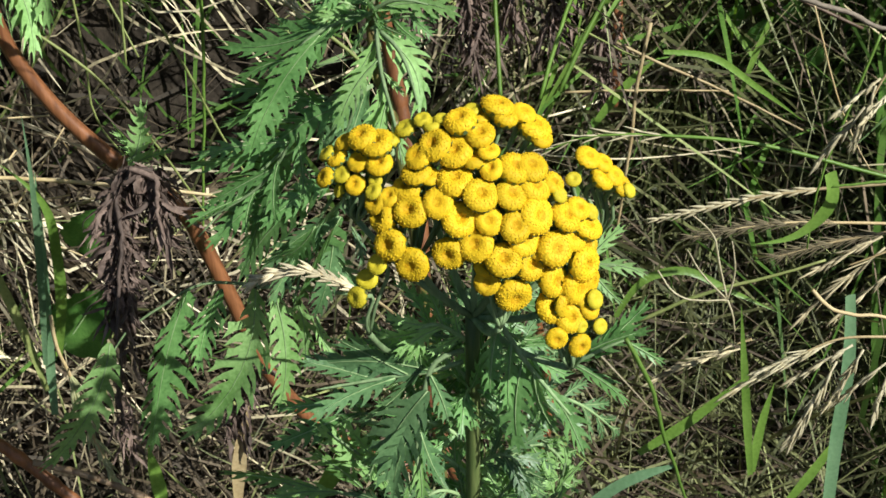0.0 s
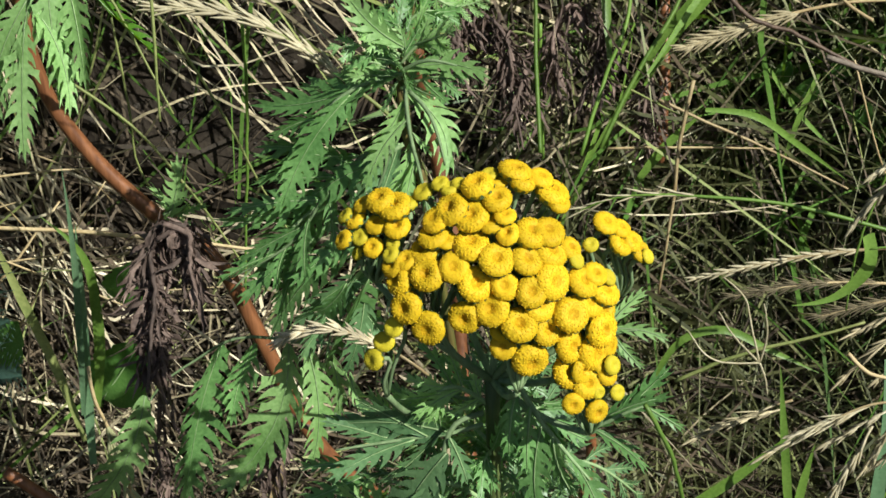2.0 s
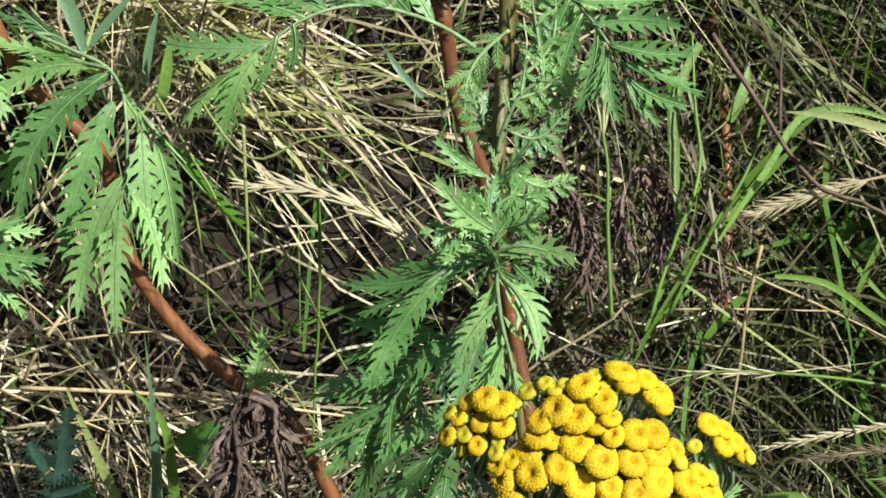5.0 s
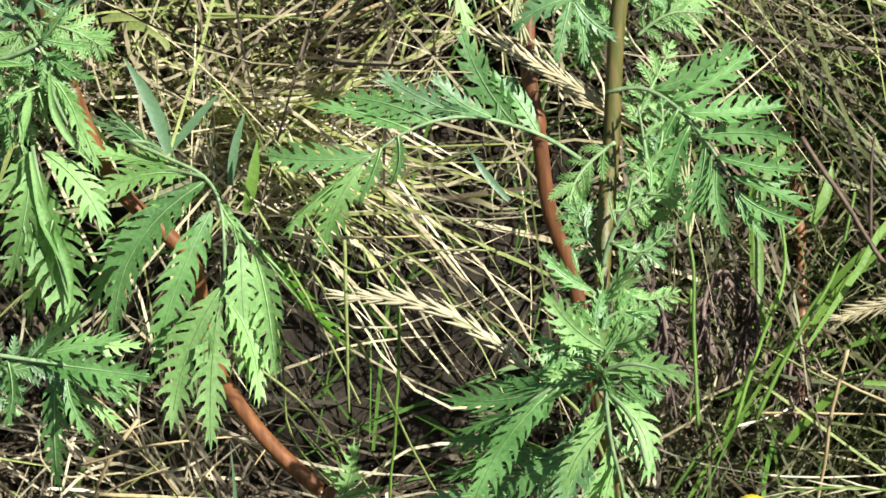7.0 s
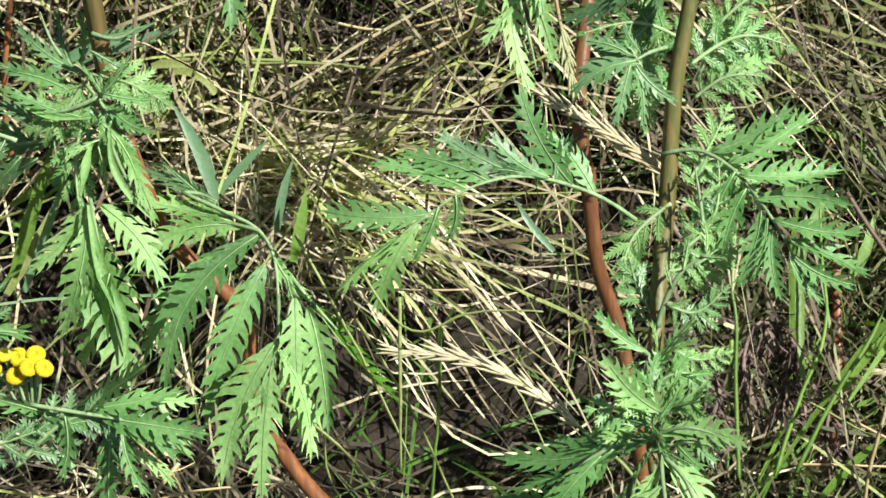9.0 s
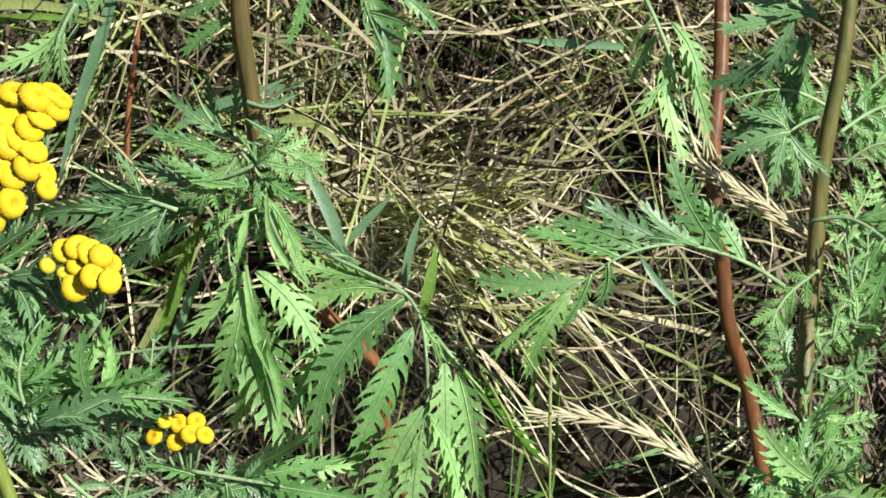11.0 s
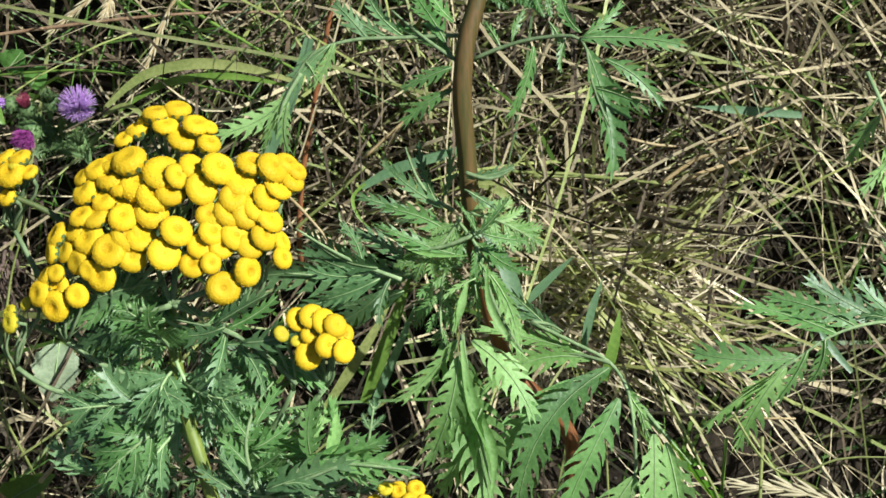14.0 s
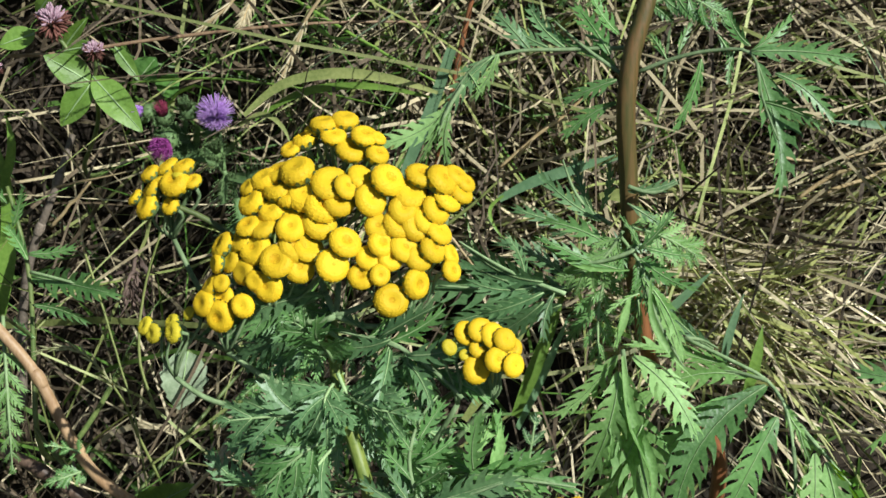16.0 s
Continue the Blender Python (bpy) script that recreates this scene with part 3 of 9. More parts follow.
def grown_leaf(plant, pts, leaflets, hint=(0.25, -0.75, 0.6), mat=None, wide=0.16, rib=0.0009, curl=0.12):
    """A feather leaf whose axis runs along pts, with leaflets given by foot and tip."""
    LEAVES[0] += 1
    rng = random.Random(LEAVES[0] * 11 + 5)
    mat = mat or LEAF
    o = np.array(plant.location)
    C = spline(pts, 20)
    axis = Soup()
    tube(axis, C - o, [rib, rib * 0.8, rib * 0.4], 5, 20)
    leaf = part("leaf", axis.mesh("leaf", STEM_PALE), plant)
    for bx, by, bz, tx, ty, tz, *bow in leaflets:
        s = Soup()
        a, b = np.array((bx, by, bz)), np.array((tx, ty, tz))
        l = np.linalg.norm(b - a)
        nn = np.array(hint) + np.array([rng.uniform(-0.55, 0.55) for _ in range(3)])
        nt = max(5, min(12, int(round(3.0 + l / 0.0074))))
        line = pinna(s, a - o, b - a, nn, l, nt, rng, wide=wide * rng.uniform(0.9, 1.15), curl=curl * rng.uniform(-0.5, 1.5), bow=bow[0] if bow else None)
        blades = len(s.f)
        midrib(s, line, rib * 0.45)
        me = s.mesh("leaflet", [mat, RIB])
        me.polygons.foreach_set("material_index", [0] * blades + [1] * (len(s.f) - blades))
        part("leaflet", me, leaf)
    return leaf


def folded_leaf(plant, pts, width, mat, fold=0.8, twist=0.0, hint=(0.3, -0.8, 0.4)):
    """A leaf rolled or folded along its length, seen from its pale back."""
    o = np.array(plant.location)
    s = Soup()
    ribbon(s, np.array(pts, float) - o, width, hint, 16, fold, twist, (0.25, 0.6, 1.0, 0.9, 0.35, 0.05))
    return part("leaf", s.mesh("leaf", mat), plant)


def spikelet_mesh(length, width, florets, seed, mat, awn=0.0):
    """A pointed cluster of overlapping husks along x."""
    rng = random.Random(seed)
    s = Soup()
    for k in range(florets):
        f = k / max(1, florets - 1) - 0.5
        a = f * 0.34
        D, B, N = np.array((math.cos(a), math.sin(a), rng.uniform(-0.06, 0.06))), np.array((-math.sin(a), math.cos(a), 0)), np.array((0, 0, 1.0))
        st = abs(f) * 0.12 * length + rng.uniform(0, 0.1) * length
        l, w = length * rng.uniform(0.75, 0.95), width * 0.5
        prof = [(0, 0.35), (0.25, 0.95), (0.5, 1.0), (0.8, 0.5), (1.0, 0.04)]
        C = [D * (st + u * l) for u, _ in prof]
        V = []
        for (u, q), c in zip(prof, C):
            V += [c - B * w * q * 0.6, c + N * w * q * 0.55, c + B * w * q * 0.6, c - N * w * q * 0.55]
        F = [(i * 4 + j, i * 4 + (j + 1) % 4, i * 4 + 4 + (j + 1) % 4, i * 4 + 4 + j) for i in range(4) for j in range(4)]
        s.add(V, F)
        if awn:
            e = D * (st + l)
            tube(s, [e, e + D * awn + B * rng.uniform(-0.2, 0.2) * awn], [width * 0.06, width * 0.02], 3, 3)
    return s.mesh("spikelet", mat)


SPIKELETS = {}


def grass_ear(label, stem_pts, ear_pts, mat, count, size, width=0.004, radius=0.0009, awn=0.0, florets=3, angle=16, hint=(0.3, -0.8, 0.5), stem_mat=None, seed=1):
    """A grass stalk with its ear of two rows of spikelets."""
    at = stem_pts[0] if stem_pts else ear_pts[0]
    thing = base("grass_ear", at, label, "grass")
    o = np.array(at)
    key = (mat.name, size, width, awn, florets)
    if key not in SPIKELETS:
        SPIKELETS[key] = [spikelet_mesh(size, width, florets, 3 + i, mat, awn) for i in range(3)]
    allp = list(stem_pts) + list(ear_pts)
    stalk(thing, "stalk", allp, [radius, radius, radius * 0.8, radius * 0.4], stem_mat or STRAW, 5, 8 * len(allp))
    C = spline(ear_pts, count + 1)
    T, N, B = frames_along(C, hint)
    rng = random.Random(seed)
    for i in range(count):
        side = 1 if i % 2 else -1
        a = radians(angle) * rng.uniform(0.7, 1.3)
        D = unit(T[i] * math.cos(a) + B[i] * side * math.sin(a) + N[i] * rng.uniform(-0.05, 0.15))
        nn = unit(N[i] - (N[i] @ D) * D)
        bb = np.cross(nn, D)
        k = 1.0 if i < count - 4 else 0.8
        m = Matrix(((D[0], bb[0], nn[0], 0), (D[1], bb[1], nn[1], 0), (D[2], bb[2], nn[2], 0), (0, 0, 0, 1)))
        sp = part("spikelet", SPIKELETS[key][rng.randrange(3)], thing)
        sp.matrix_basis = Matrix.Translation(Vector(C[i] - o)) @ m @ Matrix.Diagonal((k, k, k, 1))
    return thing


def drooping_panicle(label, stem_pts, tufts, mat, radius=0.0008, seed=1):
    """A dry brome-like head: fine branches that end in hanging tufts of husks; tufts: foot and tip."""
    at = stem_pts[0]
    thing = base("grass_panicle", at, label, "grass")
    o = np.array(at)
    stalk(thing, "stalk", stem_pts, [radius, radius * 0.8, radius * 0.5], STRAW, 5, 8 * len(stem_pts))
    rng = random.Random(seed)
    for bx, by, bz, tx, ty, tz in tufts:
        a, b = np.array((bx, by, bz)), np.array((tx, ty, tz))
        s = Soup()
        n = 30
        l = np.linalg.norm(b - a)
        D = unit(b - a)
        tube(s, [a - o, (a + b) / 2 - o, b - o], [0.0006, 0.0004, 0.0002], 4, 6)
        for i in range(n):
            f = 0.1 + 0.88 * i / n
            p = a + (b - a) * f - o
            d = unit(D + np.array([rng.gauss(0, 0.17) for _ in range(3)]))
            e = p + d * l * rng.uniform(0.18, 0.32)
            w = rng.uniform(0.0005, 0.0009)
            tube(s, [p, p + d * l * 0.06, p + d * l * 0.13, e], [0.0002, w, w * 0.8, 0.0001], 4, 5)
        part("tuft", s.mesh("tuft", mat), thing)
    return thing


def blade(label, pts, width, mat, hint=(0.2, -0.85, 0.5), twist=0.0, fold=0.25, taper=(0.6, 1.0, 0.8, 0.04), n=18):
    """A grass plant of which one long blade shows."""
    thing = base("grass_plant", pts[0], label, "grass plant")
    s = Soup()
    ribbon(s, np.array(pts, float) - np.array(pts[0], float), width, hint, n, fold, twist, taper)
    part("blade", s.mesh("blade", mat), thing)
    return thing


def straw(label, pts, radius, mat, sides=5):
    """A grass plant of which one stalk shows, with its nodes."""
    thing = base("grass_plant", pts[0], label, "grass plant")
    stalk(thing, "stalk", pts, [radius, radius * 0.9, radius * 0.6], mat, sides, wob=radius * 0.25, seed=int(abs(pts[0][0]) * 1000))
    return thing


def dead_clump(label, pts, width, count, seed, mat=None, curl=1.0):
    """Shrivelled leaves hanging in a bunch along pts."""
    rng = random.Random(seed)
    o = np.array(pts[0], float)
    thing = base("dead_leaf_clump", pts[0], label, "dead leaves")
    C = spline(pts, 30)
    for k in range(max(1, count // 14)):
        for i in range(14):
            s = Soup()
            f = rng.random() ** 0.9 * 0.85
            a = C[int(f * 29)] + np.array([rng.gauss(0, width * 0.28) for _ in range(3)]) * (1, 0.6, 0.6) - o
            l = rng.uniform(0.010, 0.027)
            p = [a]
            d = unit(np.array((rng.gauss(0, 0.4), rng.gauss(0, 0.4), -1.0)))
            for j in range(5):
                d = unit(d + np.array([rng.gauss(0, 0.33 * curl) for _ in range(3)]) + (0, 0, -0.12))
                p.append(p[-1] + d * l / 5)
            ribbon(s, p, rng.uniform(0.0012, 0.0036), (rng.gauss(0, 1), rng.gauss(0, 1), rng.gauss(0, 1)), 14, 0.9, rng.uniform(-4.5, 4.5), (0.3, 0.8, 0.5, 0.9, 0.4, 0.06))
            part("shrivelled_leaf", s.mesh("shrivelled_leaf", mat or DEAD), thing)
    stalk(thing, "dead_stem", pts, [0.0014, 0.001, 0.0006], mat or DEAD, 5, 24, wob=0.0006, seed=seed)
    return thing


def bare_weed(pts, radii, mat, label, n=40):
    """A leafless stem with swollen nodes and the stub of a side shoot."""
    thing = base("bare_weed", pts[0], label, "stem", "bare stems")
    o = np.array(pts[0], float)
    stalk(thing, "stem", pts, radii, mat, 9, n, 0.08)
    C = spline(pts, 60)
    r = radii[len(radii) // 2]
    for k in (16, 27, 38, 49):
        s = Soup()
        d = unit(C[k + 1] - C[k - 1])
        tube(s, [C[k] - o - d * r * 1.6, C[k] - o - d * r * 0.4, C[k] - o + d * r * 0.5, C[k] - o + d * r * 1.8], [r * 0.95, r * 1.25, r * 1.2, r * 0.95], 9, 8)
        part("node", s.mesh("node", mat), thing)
    return thing


def ovate_leaf(plant, foot, tip, width, mat, hint, name="leaf", fold=0.25, teeth=0, seed=1):
    """A plain broad leaf, pointed or with a toothed margin."""
    o = np.array(plant.location)
    a, b = np.array(foot, float) - o, np.array(tip, float) - o
    D = unit(b - a)
    N = unit(np.array(hint) - (np.array(hint) @ D) * D)
    B = np.cross(D, N)
    l = np.linalg.norm(b - a)
    rng = random.Random(seed)
    n = 14 if not teeth else teeth * 4
    V, F = [], []
    for i in range(n + 1):
        u = i / n
        w = width * 0.5 * (math.sin(math.pi * min(1, u ** 0.8)) ** 0.8 if not teeth else math.sin(math.pi * min(1, u ** 0.72)) ** 0.7 * (1 + 0.11 * (1 - (i % 4) / 2)))
        w = max(w, 0.0004)
        c = a + D * u * l - N * 0.12 * l * u * u
        for v in (-1, -0.5, 0, 0.5, 1):
            V.append(c + B * v * w + N * (fold * abs(v) * w + 0.06 * w * math.sin(9 * u + 3 * v)))
        if i:
            for j in range(4):
                k = (i - 1) * 5 + j
                F.append((k, k + 1, k + 6, k + 5))
    leaf = part(name, mesh_of(name, V, F, mat), plant)
    s = Soup()
    tube(s, [a + N * 0.0003, a + D * l * 0.5 - N * (0.03 * l - 0.0004), a + D * l * 0.93 - N * (0.103 * l - 0.0004)], [0.0006, 0.0004, 0.0001], 4, 10)
    part("midrib", s.mesh("midrib", RIB), leaf)
    return leaf


def thistle_head(plant, at, axis, r, mat, open_=1.0, seed=1):
    """A spiny cup with a tuft of thread-like florets."""
    rng = random.Random(seed)
    o = np.array(plant.location)
    p, ax = np.array(at, float) - o, unit(axis)
    t1 = unit(np.cross(ax, (0.3, 0.2, 0.9)))
    t2 = np.cross(ax, t1)
    s = Soup()
    sides, prof = 12, [(0.25, -1.5), (0.75, -1.2), (0.95, -0.7), (0.85, -0.2), (0.6, 0.05)]
    V = [p + (t1 * math.cos(2 * math.pi * j / sides) + t2 * math.sin(2 * math.pi * j / sides)) * q * r + ax * z * r for q, z in prof for j in range(sides)]
    F = [(i * sides + j, i * sides + (j + 1) % sides, (i + 1) * sides + (j + 1) % sides, (i + 1) * sides + j) for i in range(4) for j in range(sides)]
    s.add(V, F)
    for i in range(90):
        a, z = rng.uniform(0, 6.28), rng.uniform(-1.4, 0.1)
        q = np.interp(z, [-1.5, -1.2, -0.7, -0.2, 0.1], [0.25, 0.75, 0.95, 0.85, 0.6])
        d = t1 * math.cos(a) + t2 * math.sin(a)
        f = p + d * q * r * 0.97 + ax * z * r
        e = f + unit(d * 0.8 + ax * 0.5) * r * rng.uniform(0.3, 0.6)
        tube(s, [f, e], [r * 0.07, r * 0.01], 3, 2)
    head = part("thistle_head", s.mesh("thistle_head", THISTLE_GREEN), plant)
    s = Soup()
    for i in range(480 if open_ > 0.6 else 110):
        a, q = rng.uniform(0, 6.28), math.sqrt(rng.random())
        d = t1 * math.cos(a) + t2 * math.sin(a)
        f = p + d * q * r * 0.55
        e = p + ax * r * (1.5 * (1 - 0.35 * q * open_)) * rng.uniform(0.85, 1.1) + d * q * r * (0.4 + 1.15 * open_)
        m = (f + e) / 2 + ax * r * 0.15
        tube(s, [f, m, e], [r * 0.024, r * 0.026, r * 0.014], 3, 4)
    part("floret_tuft", s.mesh("floret_tuft", mat), head)
    return head


def spiny_leaf(plant, foot, tip, width, hint, seed=1, mat=None):
    """A narrow wavy thistle leaf with spines on its lobes."""
    rng = random.Random(seed)
    o = np.array(plant.location)
    a, b = np.array(foot, float) - o, np.array(tip, float) - o
    D = unit(b - a)
    N = unit(np.array(hint) - (np.array(hint) @ D) * D)
    B = np.cross(D, N)
    l = np.linalg.norm(b - a)
    s = Soup()
    n = 9
    for i in range(n):
        u0, u1 = i / n, (i + 1) / n
        w0, w1 = (width * 0.16 * math.sin(math.pi * (0.15 + 0.8 * u)) for u in (u0, u1))
        c0, c1 = (a + D * u * l + N * 0.05 * l * math.sin(3 * u + seed) for u in (u0, u1))
        s.add([c0 - B * w0, c0 - N * w0 * 0.5, c0 + B * w0, c1 + B * w1, c1 - N * w1 * 0.5, c1 - B * w1], [(0, 1, 4, 5), (1, 2, 3, 4)])
        for side in (-1, 1):
            ww = width * 0.5 * math.sin(math.pi * (0.22 + 0.68 * u0)) * rng.uniform(0.75, 1.2)
            z = N * rng.uniform(-0.1, 0.55) * ww
            f0, f1 = c0 + B * side * w0, c1 + B * side * w1
            out, mid = B * side * ww + z, (f0 + f1) / 2
            for g, (x0, x1, far) in enumerate(((0.0, 0.55, 0.7), (0.3, 1.0, 1.0))):
                e0, e1 = f0 * (1 - x0) + f1 * x0, f0 * (1 - x1) + f1 * x1
                tip = mid + out * far + D * ww * (0.15 + 0.45 * g)
                s.add([e0, e0 * 0.45 + tip * 0.55 - N * ww * 0.08, tip, e1 * 0.5 + tip * 0.5 + N * ww * 0.08, e1], [(0, 1, 3, 4), (1, 2, 3)])
                tube(s, [tip, tip + unit(out + D * ww * 0.5) * width * 0.16], [0.0003, 0.00005], 3, 2)
    return part("spiny_leaf", s.mesh("spiny_leaf", mat or THISTLE_GREEN), plant)


def clover_head(plant, at, r, seed):
    """A round head of narrow fading florets over brown withered ones."""
    rng = random.Random(seed)
    o = np.array(plant.location)
    p = np.array(at, float) - o
    for name, mat, lo, hi in (("withered_tuft", WITHERED, -1.0, 0.25), ("petal_tuft", PINK, 0.0, 1.0)):
        s = Soup()
        for i in range(70):
            z, a = rng.uniform(lo, hi), rng.uniform(0, 6.28)
            q = math.sqrt(max(0.0, 1 - z * z))
            d = np.array((q * math.cos(a), q * math.sin(a), z))
            d = unit(d + (0, 0, 0.35))
            e = unit(d + np.array([rng.gauss(0, 0.15) for _ in range(3)]))
            k = r * rng.uniform(0.8, 1.1)
            tube(s, [p + d * r * 0.25, p + e * k * 0.7, p + e * k], [r * 0.05, r * 0.10, r * 0.03], 4, 4)
        part(name, s.mesh(name, mat), plant)


# ---- the things ----
tansy_front = base("tansy_plant", (0.009, 0.422, 0.174), "flowering tansy with a large yellow corymb and deep green feathery leaves", "tansy", "tansy plants on the bank")
stalk(tansy_front, "stem", [(0.009, 0.422, 0.174), (0.009, 0.392, 0.892), (0.009, 0.395, 0.946), (0.009, 0.393, 0.966)], [0.0034, 0.0030, 0.0027, 0.0022], STEM_GREEN, 10, 30, 0.12)
flower_cluster(tansy_front, [(-0.0331, 0.3969, 1.0259, 0.0028), (-0.0302, 0.3953, 1.0258, 0.0032), (-0.0276, 0.3973, 1.0295, 0.0033), (-0.0226, 0.3952, 1.0321, 0.0044), (-0.0183, 0.3932, 1.0314, 0.0050), (-0.0235, 0.3921, 1.0263, 0.0037), (-0.0177, 0.3890, 1.0272, 0.0037), (-0.0248, 0.3883, 1.0206, 0.0031), (-0.0190, 0.3867, 1.0232, 0.0022), (-0.0336, 0.3914, 1.0212, 0.0032), (-0.0289, 0.3911, 1.0223, 0.0026), (-0.0297, 0.3904, 1.0172, 0.0022), (-0.0147, 0.3933, 1.0324, 0.0029)], (0.05, -0.42, 0.90), (0.009, 0.393, 0.966), spread=0.3, radius=0.05, crown=(0.011, 0.384, 1.019))
flower_cluster(tansy_front, [(-0.0101, 0.3951, 1.0353, 0.0031), (-0.0052, 0.3944, 1.0386, 0.0026), (-0.0024, 0.3922, 1.0383, 0.0027), (0.0003, 0.3929, 1.0397, 0.0022)], (0.05, -0.42, 0.90), (0.009, 0.393, 0.966), spread=0.3, radius=0.05, crown=(0.011, 0.384, 1.019), dull=True)
flower_cluster(tansy_front, [(0.0056, 0.3907, 1.0401, 0.0047), (0.0105, 0.3938, 1.0399, 0.0036), (0.0161, 0.3946, 1.0425, 0.0047), (0.0181, 0.3922, 1.0406, 0.0040), (0.0234, 0.3945, 1.0401, 0.0036), (0.0266, 0.3929, 1.0361, 0.0049), (0.0286, 0.3902, 1.0345, 0.0033), (0.0111, 0.3878, 1.0375, 0.0043), (-0.0017, 0.3872, 1.0347, 0.0049), (0.0023, 0.3892, 1.0358, 0.0036), (0.0040, 0.3853, 1.0335, 0.0051), (-0.0063, 0.3860, 1.0318, 0.0040), (0.0089, 0.3945, 1.0417, 0.0025)], (0.05, -0.42, 0.90), (0.009, 0.393, 0.966), spread=0.3, radius=0.05, crown=(0.011, 0.384, 1.019))
flower_cluster(tansy_front, [(-0.0070, 0.3842, 1.0272, 0.0044), (-0.0097, 0.3835, 1.0227, 0.0046), (-0.0088, 0.3773, 1.0189, 0.0051), (-0.0167, 0.3798, 1.0152, 0.0048), (-0.0186, 0.3824, 1.0184, 0.0037), (-0.0149, 0.3747, 1.0094, 0.0049), (-0.0088, 0.3722, 1.0040, 0.0051), (-0.0011, 0.3767, 1.0221, 0.0043), (0.0037, 0.3810, 1.0265, 0.0052), (0.0046, 0.3744, 1.0178, 0.0051), (0.0108, 0.3762, 1.0249, 0.0052), (-0.0035, 0.3827, 1.0271, 0.0033), (-0.0149, 0.3821, 1.0205, 0.0033), (-0.0195, 0.3837, 1.0214, 0.0026)], (0.05, -0.42, 0.90), (0.009, 0.393, 0.966), spread=0.2, radius=0.05, crown=(0.011, 0.384, 1.019))
flower_cluster(tansy_front, [(0.0193, 0.3774, 1.0238, 0.0045), (0.0131, 0.3736, 1.0178, 0.0042), (0.0141, 0.3811, 1.0304, 0.0036), (0.0094, 0.3837, 1.0322, 0.0036), (0.0206, 0.3723, 1.0166, 0.0047), (0.0095, 0.3714, 1.0113, 0.0051), (0.0018, 0.3723, 1.0077, 0.0048), (0.0203, 0.3830, 1.0290, 0.0049), (0.0255, 0.3843, 1.0284, 0.0045), (0.0262, 0.3812, 1.0239, 0.0047), (0.0315, 0.3834, 1.0235, 0.0035), (0.0265, 0.3755, 1.0180, 0.0053), (0.0228, 0.3736, 1.0109, 0.0046), (0.0134, 0.3836, 1.0346, 0.0032), (0.0335, 0.3806, 1.0215, 0.0025)], (0.05, -0.42, 0.90), (0.009, 0.393, 0.966), spread=0.2, radius=0.05, crown=(0.011, 0.384, 1.019))
flower_cluster(tansy_front, [(0.0170, 0.3690, 1.0070, 0.0051), (0.0248, 0.3720, 1.0029, 0.0044), (0.0122, 0.3709, 1.0040, 0.0033), (0.0125, 0.3687, 0.9995, 0.0037), (0.0201, 0.3702, 0.9938, 0.0054)], (0.05, -0.42, 0.90), (0.009, 0.393, 0.966), spread=0.15, radius=0.05, crown=(0.011, 0.384, 1.019))
flower_cluster(tansy_front, [(0.0351, 0.3780, 1.0154, 0.0046), (0.0388, 0.3810, 1.0161, 0.0037), (0.0416, 0.3799, 1.0104, 0.0046), (0.0318, 0.3733, 1.0075, 0.0051), (0.0369, 0.3772, 1.0088, 0.0046), (0.0412, 0.3793, 1.0050, 0.0041), (0.0406, 0.3751, 1.0006, 0.0050), (0.0317, 0.3725, 0.9966, 0.0048), (0.0383, 0.3735, 0.9935, 0.0052), (0.0428, 0.3765, 0.9935, 0.0037), (0.0277, 0.3735, 1.0078, 0.0033), (0.0428, 0.3826, 1.0138, 0.0026)], (0.05, -0.42, 0.90), (0.009, 0.393, 0.966), spread=0.2, radius=0.05, crown=(0.011, 0.384, 1.019))
flower_cluster(tansy_front, [(0.0318, 0.3712, 0.9880, 0.0049), (0.0368, 0.3694, 0.9851, 0.0045), (0.0354, 0.3702, 0.9892, 0.0041), (0.0425, 0.3716, 0.9864, 0.0034), (0.0440, 0.3710, 0.9905, 0.0028), (0.0401, 0.3680, 0.9828, 0.0021), (0.0457, 0.3682, 0.9825, 0.0023), (0.0328, 0.3655, 0.9807, 0.0032), (0.0395, 0.3650, 0.9782, 0.0036), (0.0406, 0.3734, 0.9897, 0.0037)], (0.05, -0.42, 0.90), (0.009, 0.393, 0.966), spread=0.25, radius=0.05, crown=(0.011, 0.384, 1.019))
flower_cluster(tansy_front, [(-0.0223, 0.3758, 0.9956, 0.0032), (-0.0252, 0.3723, 0.9917, 0.0034), (-0.0190, 0.3742, 1.0024, 0.0030)], (0.05, -0.42, 0.90), (-0.012, 0.404, 0.943), spread=0.3, radius=0.05, crown=(0.011, 0.384, 1.019), dull=True)
flower_cluster(tansy_front, [(0.0420, 0.3898, 1.0277, 0.0037), (0.0463, 0.3909, 1.0249, 0.0031), (0.0462, 0.3884, 1.0216, 0.0039), (0.0497, 0.3900, 1.0210, 0.0033), (0.0523, 0.3899, 1.0174, 0.0033), (0.0543, 0.3885, 1.0168, 0.0022), (0.0377, 0.3849, 1.0237, 0.0022), (0.0510, 0.3918, 1.0197, 0.0026)], (0.05, -0.42, 0.90), (0.009, 0.393, 0.966), spread=0.3, radius=0.05, crown=(0.011, 0.384, 1.019))
